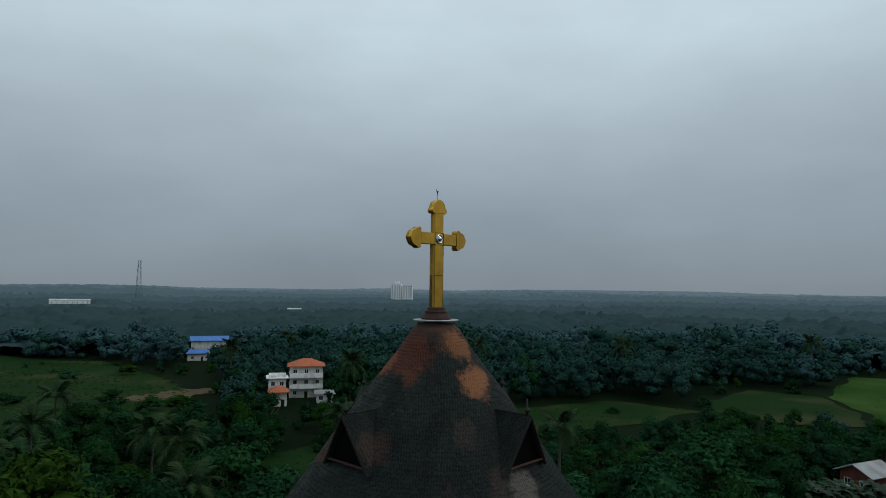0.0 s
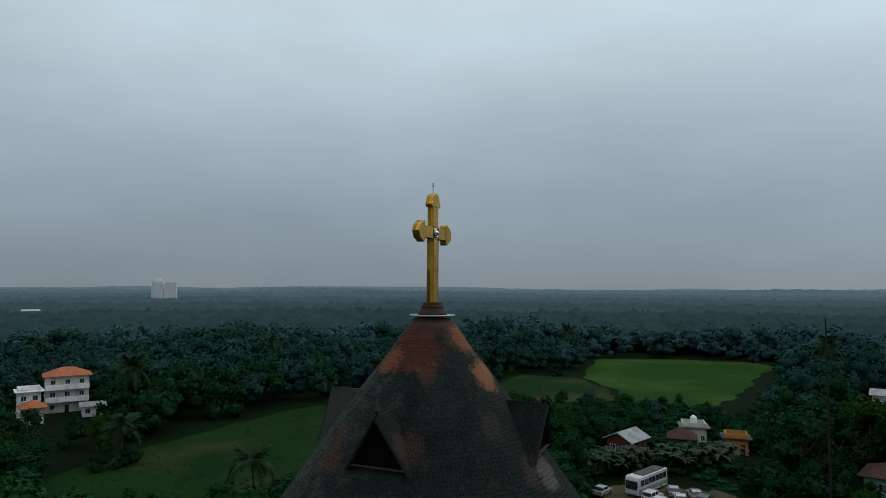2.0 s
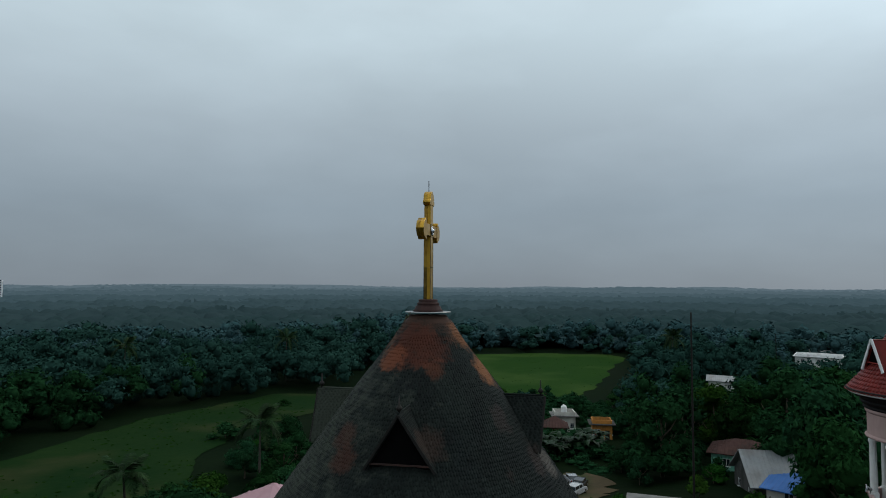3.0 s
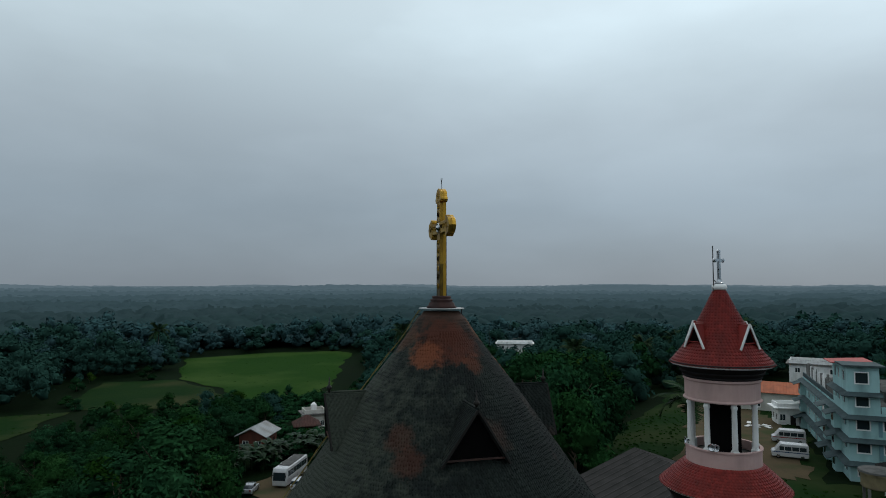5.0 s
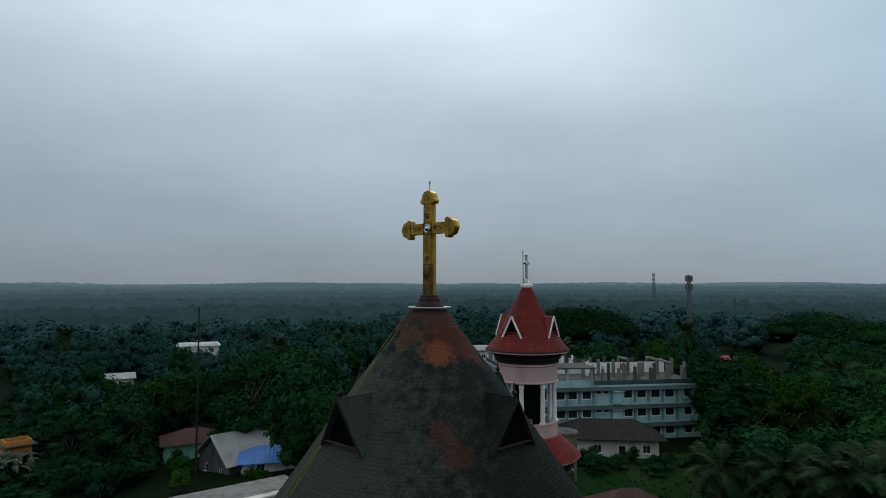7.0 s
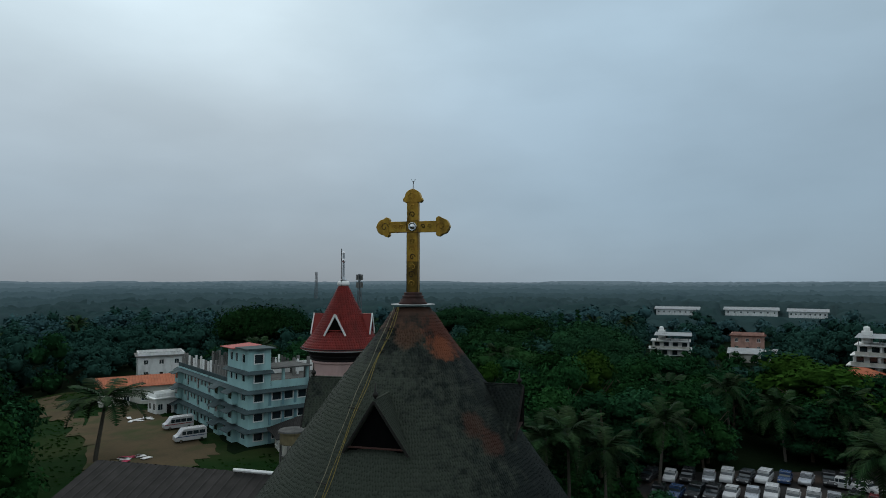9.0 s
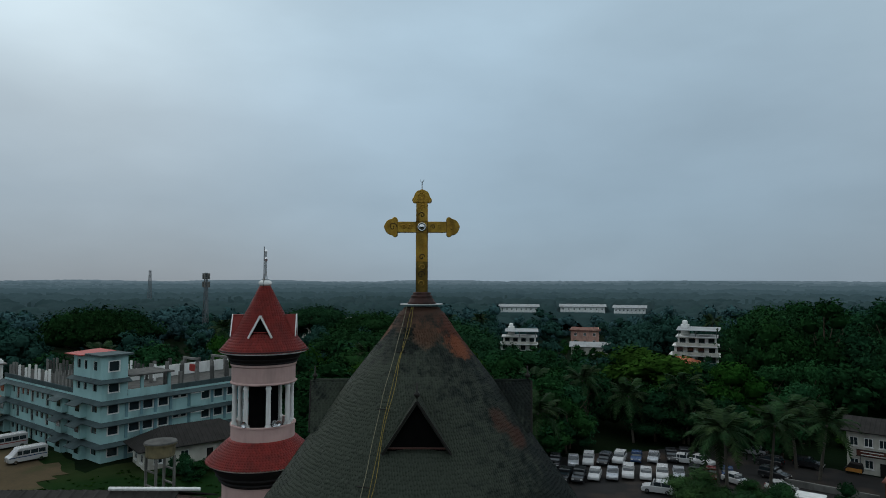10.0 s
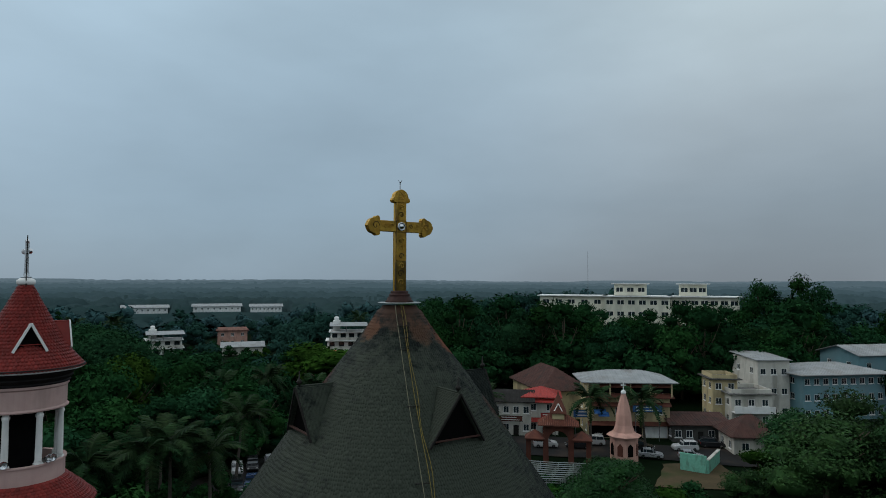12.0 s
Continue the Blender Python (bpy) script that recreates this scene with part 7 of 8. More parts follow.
def palm_kind(seed, height):
    r = random.Random(seed)
    t = thing("palm_tree", (0, 0, -500), 0, "coconut palm with arching fronds on a slim grey trunk", "palm", "coconut palms")
    lean = (r.uniform(-0.7, 0.7), r.uniform(-0.7, 0.7))
    part("trunk", tube([(-lean[0], -lean[1], -0.4)] + [(lean[0] * (k / 6 - 1), lean[1] * (k / 6 - 1), height * k / 6) for k in range(1, 7)], 0.19, 8, 0.6), M["palm_bark"], t)
    meshes = [frond_mesh(seed * 7 + k, 3.9, d, 1.05, "palm_leaf") for k, d in enumerate((0.42, 0.72, 1.0))]
    for i in range(19):
        a = i * 137.5 + r.uniform(-10, 10)
        k = 0 if i < 6 else (1 if i < 13 else 2)
        ob = new("frond", meshes[k])
        ob.parent = t
        ob.matrix_local = pose(0, 0, height - 0.1 - 0.05 * k, 0, -38 + 22 * k + r.uniform(-8, 8), a)
    bm = bmesh.new()
    for i in range(6):
        m = Matrix.Translation((0.28 * math.cos(i), 0.28 * math.sin(i), height - 0.35))
        bmesh.ops.create_icosphere(bm, subdivisions=1, radius=0.13, matrix=m)
    part("coconut_cluster", bm, M["leaf_light"], t, "green coconuts")
    return t


PALMS = [palm_kind(k, h) for k, h in ((31, 6.0), (32, 7.5), (33, 9.0))]


def banana_kind(seed):
    r = random.Random(seed)
    t = thing("banana_plant", (0, 0, -500), 0, "banana plant with broad torn leaves", "plant", "banana plants")
    part("stem", tube([(0, 0, -0.3), (0.05, 0, 1.0), (0, 0.05, 1.9)], 0.13, 7, 0.5), M["banana_leaf"], t)
    for i in range(8):
        V, F = [], []
        L, w = r.uniform(1.6, 2.3), r.uniform(0.24, 0.34)
        for k in range(8):
            u = k / 7
            x, z = L * u * 0.8, L * (0.75 * u - 0.8 * u * u)
            ww = w * math.sin(math.pi * (0.1 + 0.87 * u))
            V += [(x, -ww, z - ww * 0.25), (x, 0, z), (x, ww, z - ww * 0.25)]
            if k:
                b = len(V) - 6
                F += [(b, b + 3, b + 4, b + 1), (b + 1, b + 4, b + 5, b + 2)]
        me = bpy.data.meshes.new("leaf")
        me.from_pydata(V, [], F)
        me.materials.append(M["banana_leaf"])
        ob = new("leaf", me)
        ob.parent = t
        ob.matrix_local = pose(0, 0, 1.75, 0, r.uniform(-35, 5), i * 137 + r.uniform(-15, 15))
    return t


BANANAS = [banana_kind(41), banana_kind(42)]
EYE = 23.3

# what must stay in sight: place, breadth and the lowest height that shows
CLEAR = [(-35, 142, 4.5, 2.2), (-41, 137, 2, 2), (-38, 128.5, 2, 0.8), (-98, 244, 7, 3.4), (-91, 214, 3, 0.2), (57.5, 70.5, 3.5, 0.2), (74, 74, 3, -0.6), (76, 66.5, 2.5, -1.2), (66, 28.6, 5, 1.6), (63, 22.6, 5, 1), (77, 40, 3, 0), (143, 88, 3, 0.1), (200, 92, 6, 2.6),
         (70, -18, 14, 3), (85, -8, 17, 2), (56, -12, 3, 1), (64, -19, 8, 1.5), (60, -20, 5, 1.5), (112, -1, 9, 2.5), (143, -5.5, 6, 4), (3, -97, 7, 5), (-9.4, -84.5, 7, 1.5), (9, -79, 5, 1), (2, -81, 4, 2), (-20, -83, 6, 0.5), (-28, -96, 6, 1.5), (-42, -105, 13, 2.5),
         (-57, -118, 7, 6), (-57, -98, 4, 3), (-25.4, -78, 5, 0), (-19, -67, 5, 0), (-17, -64, 5, 0), (126, -153, 6, 3.4), (122, -186, 6, 5.0), (102, -160, 5, 3.4), (66, -158, 7, 4.0), (272, -326, 10, 1.6), (243, -360, 14, 1.6), (211, -368, 12, 1.6), (-18, -192, 31, 14.5),
         (-0.6, -66, 6, 0), (-8.8, -67.6, 3, 2), (48, 27, 1.5, 8), (221, -85, 3, 10), (49, 55, 6, -3.4), (216, -40, 6, 2), (205, -64, 5, 2), (180, -92, 8, 2.5), (250, -150, 14, 3), (-72, 985, 17, 8), (-384, 622, 20, 4), (-140, 560, 6, 3)]
for poly, low, step in ((FIELD, -3, 9), (CLEARING, -0.5, 9), (MEADOW, -3, 8), (LOT, 0.2, 6), (YARD, 1.6, 6), (EAST_GRASS, 1.9, 8), (NORTH_LOT, -3, 4), (ROAD, 0.8, 7), (PASTURE, 3.0, 13)):
    xs, ys = [p[0] for p in poly], [p[1] for p in poly]
    for gx in np.arange(min(xs), max(xs), step):
        for gy in np.arange(min(ys), max(ys), step):
            if inside(poly, gx, gy) and not (poly is MEADOW and gy < 82) and not (poly is PASTURE and gy < 95) and not (poly is FIELD and gx + gy < 212):
                CLEAR.append((gx, gy, step * 0.55, low))
CL = np.array(CLEAR, dtype=float)
CLD = np.hypot(CL[:, 0], CL[:, 1])
CLA = np.arctan2(CL[:, 0], CL[:, 1])


def hides(x, y, top, spread):
    """Whether a plant of this top height and half width would stand on or before something that shows."""
    d, a = math.hypot(x, y), math.atan2(x, y)
    if np.any(np.hypot(CL[:, 0] - x, CL[:, 1] - y) < CL[:, 2] + spread * 0.8):
        return True
    da = np.abs((CLA - a + np.pi) % (2 * np.pi) - np.pi)
    before = (CLD > d) & (da < np.arctan((CL[:, 2] + spread * 0.7) / np.maximum(d, 20)) * np.minimum(1, (d + 17) / (CLD + 17)) + 0.004)
    return bool(np.any(before & ((EYE - top) / (d + 17) < (EYE - CL[:, 3]) / (CLD + 17))))


rng = random.Random(77)
USED = []


def plant(kind, x, y, height, native, spread=None, check=True):
    z = float(land(x, y))
    k = height / native
    if check and hides(x, y, z + height, spread or 3):
        return False
    wide = spread / {"round": 4.3, "tall": 3.7, "light": 4.0, "rain": 10.5, "shrub": 2.4, "shrub_light": 2.3, "airy": 4.6, "near": 4.3}[kind] if spread else k
    copy_thing(rng.choice(KINDS[kind]), pose(x, y, z - 0.05, 0, 0, rng.uniform(0, 360)) @ Matrix.Diagonal((wide, wide, k, 1)))
    USED.append((x, y, spread or 3))
    return True


# trees that stand out
for x, y, h, s in ((108, -74, 11.5, 11), (86, -62, 10.0, 10), (132, -96, 13.5, 13), (182, -108, 13.4, 14), (151, -28, 14.6, 11), (160, -37, 14.2, 11), (100, -96, 13, 11), (84, -84, 12, 10), (12, -124, 15, 10), (-2, -140, 11, 10), (34, -122, 16.5, 10), (-24, -136, 11, 11), (-36, -122, 12, 10)):
    plant("rain", x, y, h, 13, s, False)
for x, y, h in ((-41, -138, 23.5), (-49, -136, 24), (-45, -141, 22), (-54, -139, 23.0)):
    plant("airy", x, y, h, 18, 4.6, False)
for x, y, h, s in ((-28, -55, 10.5, 6.2), (-33, -62, 11.5, 5.5), (-36, -54, 12, 6), (-42, -63, 12.5, 6), (-8, -52, 5.2, 3.6), (17, -52.5, 4.2, 3.0), (10, -56, 3.6, 2.2), (13.5, -57, 3.0, 1.8), (57, 18, 13.5, 5.0), (59, 19, 14.5, 5), (66, 18, 13.5, 5), (64, 17, 12, 4.5), (54, 16, 11, 4)):
    plant("near" if y < -45 else "round", x, y, h, 10, s, False)
for x, y, h, s in ((37, -84, 11.5, 9), (45, -88, 12, 8), (-23, -61, 4.4, 3), (71, 20, 13, 4.5)):
    plant("light", x, y, h, 10, s, False)
for x, y, h, s in ((86, 33, 14, 4.5), (70, 29.5, 15, 4.5), (78, 27, 14, 4.5), (83, 24, 13, 5), (76, 33, 13, 4.5), (93, 28, 13, 5)):
    plant("tall", x, y, h, 13, s, False)
for i, (x, y, h, s) in enumerate(((15.8, -52.0, 3.4, 2.4), (11.2, -50.6, 3.4, 2.3), (5.8, -62.4, 2.6, 1.7), (7.5, -49.9, 2.8, 2.2), (-6.6, -53.1, 5.0, 3.2), (-1.1, -49.1, 2.2, 2.0), (-6.6, -46.0, 6.4, 4.2), (-12.3, -51.2, 2.6, 2.4), (-15.2, -52.8, 2.4, 2.2), (-20.7, -55.8, 3.6, 2.4), (-10.2, -45.5, 3.2, 2.6), (-0.1, -41.6, 3.0, 2.4))):
    plant("near" if h > 3 else ("shrub", "shrub_light")[i % 2], x, y, h, 10 if h > 3 else 3.6, s, False)
# trees on the slope below the institution, and the dark grove south-east of the church
for row in range(4):
    for i in range(17):
        a, dd = radians(163 + 2.7 * i + rng.uniform(-0.8, 0.8)), 118 + 14 * row + rng.uniform(-4, 4)
        x, y = dd * math.sin(a), dd * math.cos(a)
        top = 23.3 - (23.3 - 13.4) * (dd + 17) / 205 - rng.uniform(0.0, 2.2)
        g = float(land(x, y))
        if not any(math.hypot(x - u, y - v) < 7 for u, v in ((-57, -118), (4, -98), (-37, -104), (-46, -107), (-52, -112))):
            plant(rng.choice(("round", "tall")), x, y, top - g, 10, min(5.8, 0.45 * (top - g)), False)
for i in range(13):
    u = i / 12
    x, y = (44 - 7 * u, -37 - 33 * u) if i < 10 else (33 - 4 * (i - 10), -74 - 1.5 * (i - 10))
    plant("tall" if i % 2 else "round", x + rng.uniform(-1, 1), y + rng.uniform(-1, 1), rng.uniform(6.5, 9), 10, rng.uniform(3.8, 4.8), False)
    plant("round", x + 6 + rng.uniform(-1, 1), y - 2 + rng.uniform(-1, 1), rng.uniform(7, 10), 10, rng.uniform(4.0, 4.8), False)
for i in range(16):
    x, y = rng.uniform(22, 36), rng.uniform(-40, -24)
    plant("shrub", x, y, rng.uniform(2.4, 4.2), 3.6, rng.uniform(1.8, 2.8), False)
for i in range(60):
    a, dd = radians(rng.uniform(104, 136)), rng.uniform(33, 62)
    x, y = dd * math.sin(a), dd * math.cos(a)
    if not any(math.hypot(x - u, y - v) < 3.2 for u, v, w in USED) and not inside(LOT, x, y):
        plant(rng.choice(("round", "round", "tall")), x, y, rng.uniform(7.0, 10.5), 10, rng.uniform(3.2, 4.4))
for i in range(16):
    x, y = rng.uniform(-58, -27), rng.uniform(-70, -46)
    if not any(math.hypot(x - u, y - v) < 4.0 for u, v, w in USED) and math.hypot(x + 25.4, y + 78) > 8:
        plant("near", x, y, rng.uniform(7.5, 10), 10, rng.uniform(4, 5.5), False)
copy_thing(CONIFER, pose(120, -104, 0, 0, 0, 30))
copy_thing(CONIFER, pose(88, -70, 0, 0, 0, 100) @ Matrix.Scale(0.9, 4))
CONIFER.matrix_world = pose(134, -122, 0, 0, 0, 200)

palm_spots = [(14.9, -73.7, 7.2), (10.4, -71.7, 6.6), (15.3, -55.4, 7.6), (41.4, -54.8, 7.0), (36.9, -38, 7.6), (22.9, -70.5, 5.6), (36.1, -71.5, 6.6), (12.8, -62.4, 7.6), (17.6, -58.4, 6.5), (-11.3, -72.4, 7.2), (-4.6, -72.6, 7.2), (33.2, -46.8, 8.0), (31.8, -29.5, 8.6), (28.9, -34.1, 7.6), (-31, -128, 9.5), (35.9, -27.3, 7.7),
              (31.1, -31.6, 9.0), (39.8, -23.6, 6.6), (-0.5, 66.5, 1.9), (-45, 51, 4.6), (-24.1, 44, 4.5), (-17.9, 92, 2.0), (15.3, 67.4, 5.8), (46, -62, 8.5), (30, -76, 8), (43, -70, 8.2), (-62, 84, 6), (-30, 56, 6), (-36, 62, 5.6), (-50, 60, 6.4), (120, 40, 9), (140, 30, 9)]
for i, (x, y, hub) in enumerate(palm_spots):
    z = float(land(x, y))
    h = hub - z if hub > 5.5 or z > -1 else hub - z
    k = PALMS[0 if h < 6.8 else (1 if h < 8.3 else 2)]
    nat = 6.0 if h < 6.8 else (7.5 if h < 8.3 else 9.0)
    copy_thing(k, pose(x, y, z, 0, 0, rng.uniform(0, 360)) @ Matrix.Diagonal((1, 1, h / nat, 1)))
    USED.append((x, y, 2.5))
full = copy_thing(PALMS[1], pose(72.2, 6.4, float(land(72.2, 6.4)), 0, 0, 70) @ Matrix.Diagonal((1.55, 1.55, 1.0, 1)))
for i in range(26):
    # palms scattered through the woods
    a, d = radians(rng.uniform(-38, 200)), rng.uniform(95, 230)
    x, y = d * math.sin(a), d * math.cos(a)
    h = rng.uniform(9, 12.5)
    if not hides(x, y, float(land(x, y)) + h + 1, 3):
        copy_thing(PALMS[2], pose(x, y, float(land(x, y)), 0, 0, rng.uniform(0, 360)) @ Matrix.Diagonal((1.05, 1.05, h / 9, 1)))
for i in range(90):
    u = i / 90
    x, y = 42 + 27 * u + rng.uniform(-2.4, 2.4), 65.0 - 4 * u + rng.uniform(-3.2, 2.2)
    k = rng.uniform(0.9, 1.4)
    copy_thing(rng.choice(BANANAS), pose(x, y, float(land(x, y)), 0, 0, rng.uniform(0, 360)) @ Matrix.Scale(k, 4))
for i in range(10):
    x, y = -29 + rng.uniform(-5, 5), -68 + rng.uniform(-2, 2)
    copy_thing(rng.choice(BANANAS), pose(x, y, 0, 0, 0, rng.uniform(0, 360)) @ Matrix.Scale(rng.uniform(0.9, 1.3), 4))
for i, b in enumerate(BANANAS):
    b.matrix_world = pose(40 + 3 * i, 66, float(land(40 + 3 * i, 66)), 0, 0, 0)
for i, b in enumerate(PALMS):
    b.matrix_world = pose(150 + 12 * i, 48 - 9 * i, float(land(150 + 12 * i, 48 - 9 * i)), 0, 0, 0)


def wood_height(x, y, r):
    """Usual tree height: low orchard north of the church, taller woods elsewhere."""
    if 8 < x < 84 and 52 < y < 112:
        return r.uniform(5.0, 8.0)
    if y > 50 and x < 10 and math.hypot(x, y) < 115:
        return r.uniform(5.5, 9.5)
    return r.uniform(8.5, 13.0)


count, spots2 = 0, []
step = 5.6
d = 44.0
while d < 200:
    n = int(radians(245) * d / step)
    for i in range(n):
        a = radians(-42 + 245 * (i + rng.uniform(-0.35, 0.35)) / n)
        dd = d + rng.uniform(-0.4, 0.4) * step
        spots2.append((dd * math.sin(a), dd * math.cos(a)))
    d += step
    step *= 1.012
more = []
for x, y in spots2:
    h = wood_height(x, y, rng)
    s = min(5.2, 0.42 * h) * rng.uniform(0.85, 1.15)
    if any(math.hypot(x - u, y - v) < 0.62 * (s + w) for u, v, w in USED):
        continue
    if y < 0 and math.hypot(x, y) < 60:
        continue
    if count < 150:
        kind, nat = rng.choices((("round", 10), ("tall", 13), ("light", 10)), weights=(6, 4, 1))[0]
        if plant(kind, x, y, h, nat, s):
            count += 1
            continue
    elif not hides(x, y, float(land(x, y)) + h, s):
        more.append((x, y, h, s))
        continue
    # where a tree would hide something, a shrub may fit
    if rng.random() < 0.5 and not hides(x, y, float(land(x, y)) + 3.2, 2.0):
        plant(rng.choice(("shrub", "shrub", "shrub_light")), x, y, rng.uniform(2.0, 3.4), 3.6, rng.uniform(1.5, 2.4), False)
for x, y in ((-17.9, 92), (15.3, 67.4), (15.3, 67.4), (10, 60), (-45, 51), (-24.1, 44)):
    for k in range(3):
        plant("shrub", x + rng.uniform(-2.5, 2.5), y - 1.5 + rng.uniform(-2, 1), rng.uniform(2.2, 3.6), 3.6, rng.uniform(1.8, 2.8), False)
# undergrowth round the houses below the church, by the old bungalow and on the lawn before the gate
LOW = []
for i in range(520):
    x, y = rng.uniform(34, 96), rng.uniform(50, 100)
    h, s = rng.uniform(1.2, 3.8), rng.uniform(1.3, 2.8)
    if not inside(NORTH_LOT, x, y) and not inside(FIELD, x, y) and not hides(x, y, float(land(x, y)) + h, s):
        LOW.append((x, y, h, s, True))
for i in range(160):
    x, y = rng.uniform(-66, 10), rng.uniform(44, 70)
    LOW.append((x, y, rng.uniform(1.2, 3.4), rng.uniform(1.4, 2.8), True))
for i in range(16):
    plant("shrub", rng.uniform(57, 61), rng.uniform(-28, -13), rng.uniform(0.8, 2.0), 3.6, rng.uniform(0.9, 1.6), False)
for i in range(18):
    plant(rng.choice(("shrub", "shrub", "shrub_light")), rng.uniform(-6, 22), rng.uniform(-60, -46), rng.uniform(0.8, 2.2), 3.6, rng.uniform(0.9, 1.8), False)
# loose bushes on the pasture and along the lawns
for i in range(210):
    x, y = rng.uniform(-170, 50), rng.uniform(66, 200)
    big = rng.random() < 0.3
    if (inside(PASTURE, x, y) and noise.noise((x * 0.03, y * 0.03, 6.0)) > -0.12) or (inside(MEADOW, x, y) and rng.random() < 0.22):
        plant(rng.choice(("shrub", "shrub", "shrub_light")), x, y, rng.uniform(1.8, 3.4) if big else rng.uniform(0.5, 1.4), 3.6, rng.uniform(2.0, 4.0) if big else rng.uniform(0.7, 1.8), False)
for i, k in enumerate([o for v in KINDS.values() for o in v]):
    a = radians(208 + i * 4)
    k.matrix_world = pose(120 * math.sin(a), 120 * math.cos(a), float(land(120 * math.sin(a), 120 * math.cos(a))), 0, 0, 40 * i)


def build_woods():
    """The woods past the nearest trees: many small crowns in one body."""
    g = np.random.default_rng(5)
    temps = [crown_points(g, 10, 4.4, 8, 230, 0.95, 0.2, 1.0, 0.7) for k in range(6)]
    fine = [crown_points(g, 10, 4.3, 10, 520, 0.66, 0.2, 1.0, 0.66) for k in range(6)]
    trees = [(x, y, h, s, True) for x, y, h, s in more]
    d, st = 200.0, 6.8
    while d < 276:
        n = int(radians(250) * d / st)
        for i in range(n):
            a = radians(-45 + 250 * (i + g.uniform(-0.4, 0.4)) / n)
            dd = d + g.uniform(-0.45, 0.45) * st
            x, y = dd * math.sin(a), dd * math.cos(a)
            h = g.uniform(8, 13.5) * (1 + 0.25 * noise.noise((x * 0.012, y * 0.012, 3.0)))
            if noise.noise((x * 0.009, y * 0.009, 8.0)) > 0.42:
                h *= 0.55
            s = 0.45 * h * g.uniform(0.85, 1.25)
            if not hides(x, y, float(land(x, y)) + h, s):
                trees.append((x, y, h, s, d < 230))
        d += st
        st *= 1.03
    # leaf colour changes from belt to belt to paint in haze
    belts = [("leaf", 125, "near_woods", "dark green broadleaf trees standing close together"), ("haze_tinted_leaf", 225, "woods", "dense dark green woods of broadleaf trees"), ("hazed_tree_leaf", 5000, "rubber_woods", "woods behind the fields, paled with painted haze")]
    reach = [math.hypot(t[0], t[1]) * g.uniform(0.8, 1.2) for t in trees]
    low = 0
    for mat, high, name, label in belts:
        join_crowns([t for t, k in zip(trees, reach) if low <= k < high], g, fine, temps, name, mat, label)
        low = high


def join_crowns(trees, g, fine, temps, name, mat, label):
    V, F, n0 = [], [], 0
    for x, y, h, s, near in trees:
        v, f = (fine if near else temps)[g.integers(6)]
        a = g.uniform(0, 2 * np.pi)
        c, q = math.cos(a), math.sin(a)
        w = s / 4.4
        p = np.stack([(v[:, 0] * c - v[:, 1] * q) * w + x, (v[:, 0] * q + v[:, 1] * c) * w + y, v[:, 2] * h / 10 + float(land(x, y)) - 0.6], 1)
        V.append(p)
        F.append(f + n0)
        n0 += len(p)
    o = raw_mesh(name, np.concatenate(V), np.concatenate(F), M[mat], smooth=True)
    tagged(o, label, "woods", kind="stuff")


build_woods()


def sight_limit(x, y):
    """The greatest height at each place that leaves everything behind it in sight."""
    d, a = np.hypot(x, y), np.arctan2(x, y)
    top = np.full(x.shape, 999.0)
    for cx, cy, cw, low in CLEAR:
        cd, ca = math.hypot(cx, cy), math.atan2(cx, cy)
        if cd < 250:
            continue
        da = np.abs((a - ca + np.pi) % (2 * np.pi) - np.pi)
        before = (d < cd) & (da < np.arctan((cw + 3) / d) * np.minimum(1, (d + 17) / (cd + 17)) + 0.003)
        top = np.where(before, np.minimum(top, EYE - (EYE - low) * (d + 17) / (cd + 17)), top)
        top = np.where(np.hypot(x - cx, y - cy) < cw + 4, np.minimum(top, low), top)
    return top


def crown_relief(x, y, cell):
    """Rounded tree tops standing side by side, from 0 in the gaps to 1."""
    i, j = np.floor(x / cell), np.floor(y / cell)
    best = np.zeros(x.shape)
    for di in (-1, 0, 1):
        for dj in (-1, 0, 1):
            a, b = i + di, j + dj
            k = [np.modf(np.abs(np.sin(a * p + b * q) * 43758.5453))[0] for p, q in ((12.71, 31.17), (26.95, 18.33), (41.32, 28.97), (9.53, 52.41))]
            r = cell * (0.55 + 0.40 * k[2])
            dd = ((x - (a + 0.1 + 0.8 * k[0]) * cell) ** 2 + (y - (b + 0.1 + 0.8 * k[1]) * cell) ** 2) / r ** 2
            best = np.maximum(best, np.sqrt(np.clip(1 - dd, 0, 1)) * (0.45 + 0.55 * k[3]))
    return best


def noise_at(x, y, f, z):
    return np.array([noise.noise((p * f, q * f, z)) for p, q in zip(x.ravel(), y.ravel())]).reshape(x.shape)


# each farther belt gets a paler, bluer leaf colour in place of haze
FAR_BELTS = [("plantation_woods", "hazed_cover_leaf", 360, "woods in a closed cover of crowns, tinted with painted haze"), ("far_woods", "hazed_leaf_mid", 510, "woods far from the church, tinted with painted haze"),
             ("pale_woods", "hazed_leaf_far", 780, "far woods paled grey-green with painted haze"), ("distant_woods", "canopy", 1150, "distant woods tinted blue-green with painted haze"), ("grey_woods", "hazed_canopy_mid", 1700, "distant woods turned grey-green by painted haze"),
             ("ridge_woods", "hazed_canopy_far", 2500, "wooded ridges near the horizon, paled with painted haze"), ("horizon_woods", "hazed_canopy_rim", 99999, "horizon woods faded into painted blue-grey haze")]


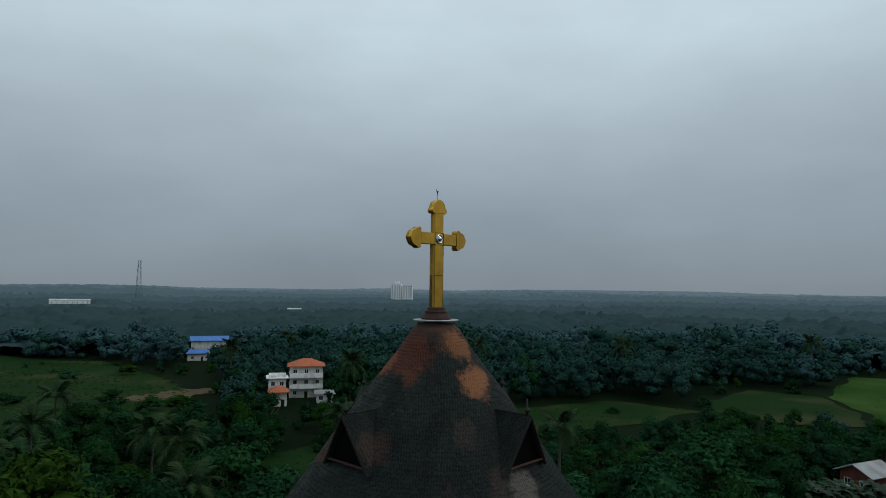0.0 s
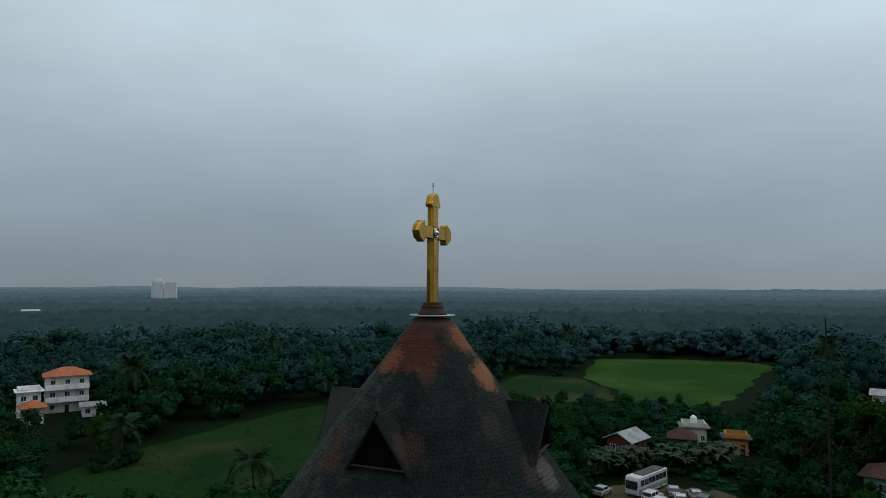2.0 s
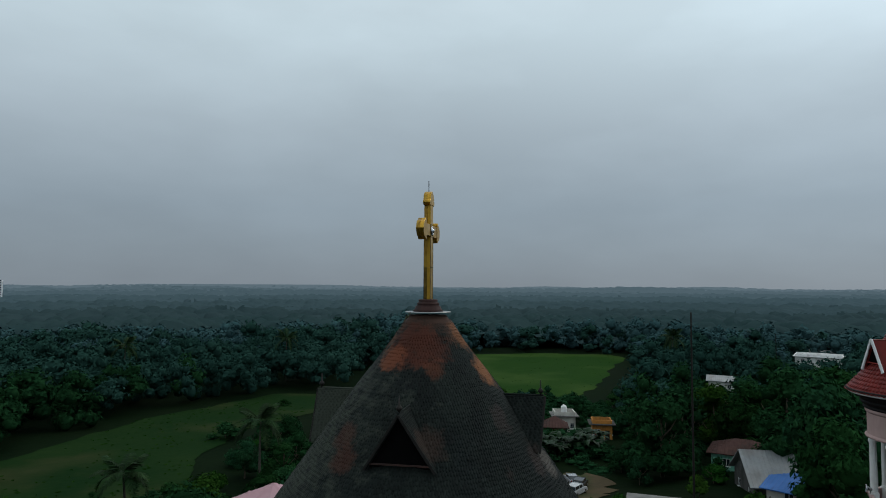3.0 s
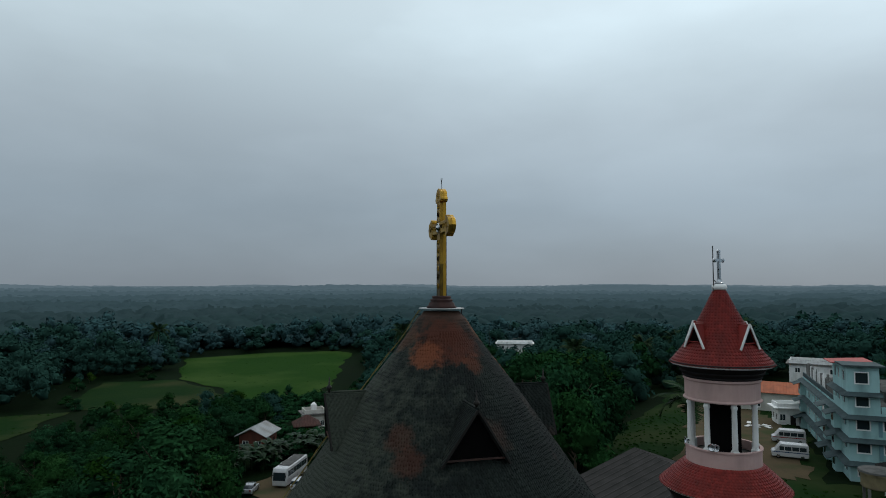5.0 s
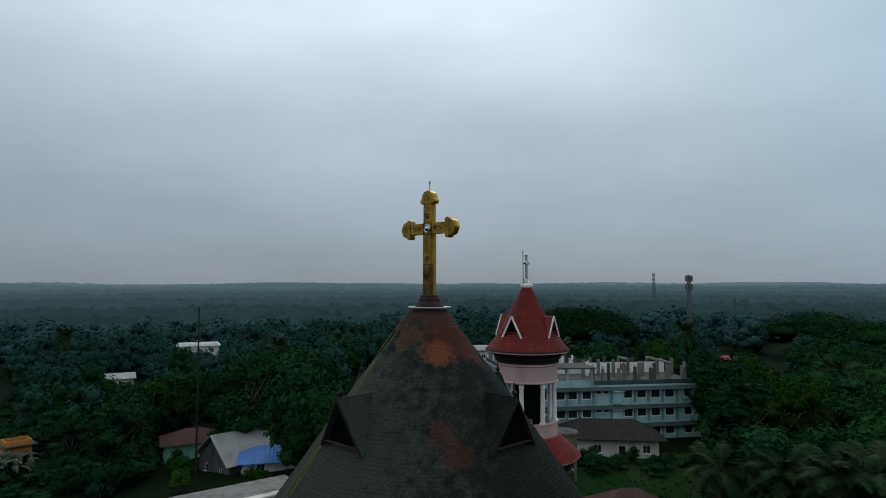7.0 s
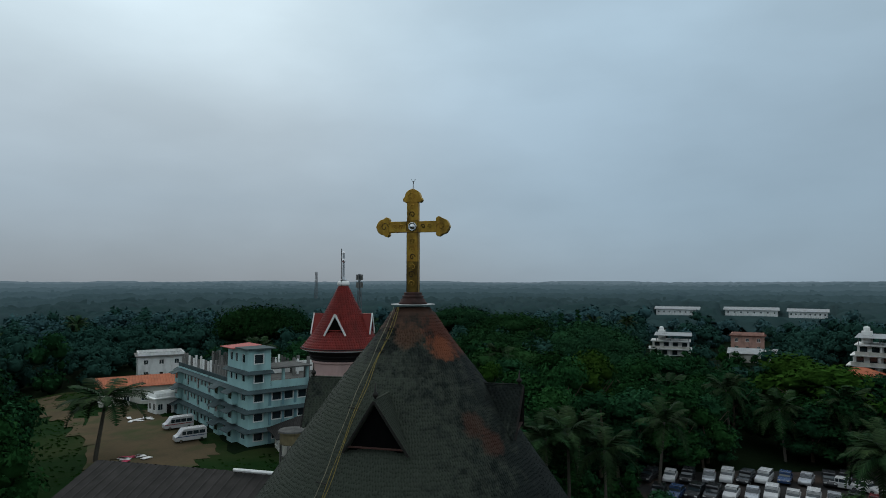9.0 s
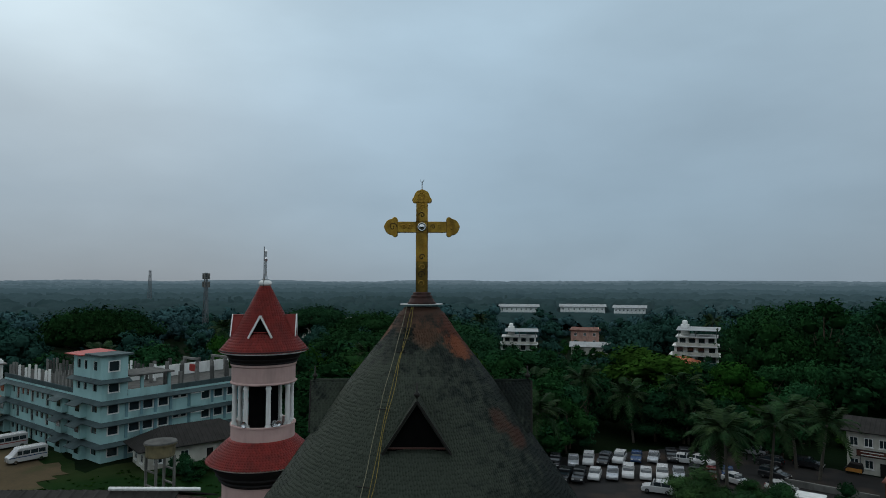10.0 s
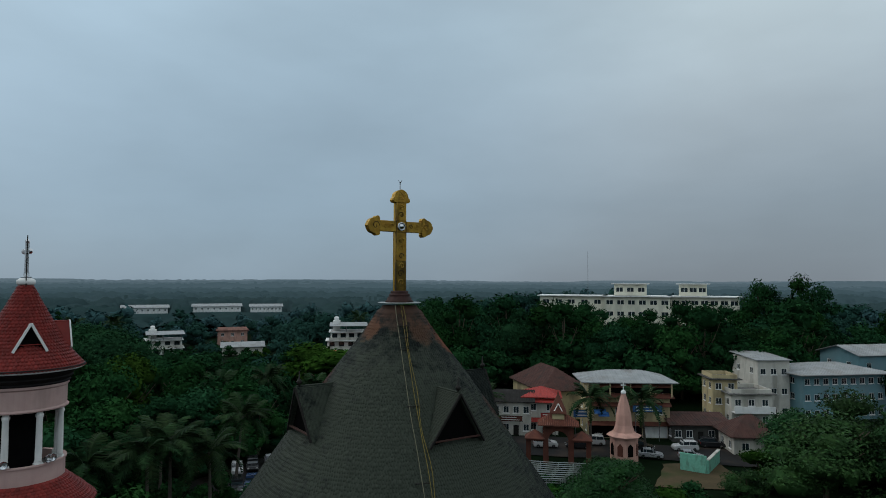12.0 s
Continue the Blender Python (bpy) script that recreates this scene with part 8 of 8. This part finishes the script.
def build_far_canopy():
    """The unbroken cover of crowns that runs from the woods to the horizon, with low ridges; haze is painted in by
    belts.
    """
    near = 262 * np.exp(np.arange(0, math.log(1000 / 262), 1 / 125))
    rs = np.concatenate([near, np.geomspace(1008, 3800, 84)])
    an = np.radians(np.arange(-58, 222, 0.25))
    r, a = np.meshgrid(rs, an, indexing="ij")
    x, y = r * np.sin(a), r * np.cos(a)
    swell = noise_at(x, y, 0.012, 4.0)
    tops = np.where(r < 700, crown_relief(x, y, 11.0), crown_relief(x, y, 15.0))
    ridge = np.maximum(0, noise_at(x, y, 0.0016, 9.0)) * 22 * np.clip((r - 900) / 1500, 0, 1)
    rough = noise_at(x, y, 0.31, 1.0)
    h = 1.6 + 9.4 * tops + 2.8 * swell + 1.3 * rough
    h = np.where(r < 275, h * 0.6, h)
    ground = land(x, y)
    z = np.minimum(ground + np.maximum(h, 0.8) + ridge, 26)
    z = np.where(r < 1150, np.maximum(np.minimum(z, sight_limit(x, y)), ground + 0.3), z)
    v = np.stack([x, y, z], -1).reshape(-1, 3)
    na = len(an)
    i, j = np.meshgrid(np.arange(len(rs) - 1), np.arange(na - 1), indexing="ij")
    f = np.stack([i * na + j, i * na + j + 1, (i + 1) * na + j + 1, (i + 1) * na + j], -1)
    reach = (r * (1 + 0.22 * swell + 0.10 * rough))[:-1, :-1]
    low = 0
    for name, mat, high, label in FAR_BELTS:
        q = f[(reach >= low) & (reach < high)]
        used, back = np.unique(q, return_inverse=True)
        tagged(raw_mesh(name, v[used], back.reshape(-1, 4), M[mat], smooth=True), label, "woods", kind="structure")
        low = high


build_far_canopy()


def build_grass():
    """Coarse tufts that roughen the open grassland, in one body."""
    g = np.random.default_rng(9)
    V, F = [], []
    for poly, n, size in ((FIELD, 300, 0.22), (MEADOW, 1500, 0.3), (PASTURE, 6000, 0.45), (EAST_GRASS, 3200, 0.26)):
        xs, ys = [p[0] for p in poly], [p[1] for p in poly]
        for k in range(n):
            x, y = g.uniform(min(xs), max(xs)), g.uniform(min(ys), max(ys))
            if not inside(poly, x, y) or inside(YARD, x, y) or noise.noise((x * 0.06, y * 0.06, 3.0)) < -0.18:
                continue
            z = float(land(x, y)) + 0.1
            for b in range(3):
                a, s = g.uniform(0, 6.28), size * g.uniform(0.6, 1.4)
                c, q = math.cos(a) * s, math.sin(a) * s
                m = len(V)
                V += [(x - c * 0.5, y - q * 0.5, z), (x + c * 0.5, y + q * 0.5, z), (x + c * 0.9, y + q * 0.9 + 0.2 * s, z + 0.35 * s), (x - c * 0.7, y - q * 0.7 + 0.2 * s, z + 0.45 * s)]
                F.append((m, m + 1, m + 2, m + 3))
    tagged(raw_mesh("grass", V, F, M["tuft"]), "coarse green grass tufts over the open fields", "grass", kind="stuff")


M["tuft"] = material("grass_tuft", (0.0099, 0.0384, 0.0062), (0.0236, 0.0546, 0.0099), scale=0.08, fine=0.9, rough=0.95, bump=0, spec=0.0, island=0.3)
build_grass()


def build_undergrowth():
    """Low bushes that grow into one another on the slope below the church."""
    g = np.random.default_rng(31)
    temps = [crown_points(g, 10, 4.4, 10, 480, 0.58, 0.1, 1.0, 0.64) for k in range(6)]
    join_crowns(LOW, g, temps, temps, "undergrowth", "leaf", "tangled dark green bushes between the houses")


build_undergrowth()


# ---- from plan units to metres ----
for ob in list(scene.objects):
    if ob.parent is None and ob.type in ("MESH", "EMPTY"):
        ob.matrix_basis = Matrix.Scale(UNIT, 4) @ ob.matrix_basis
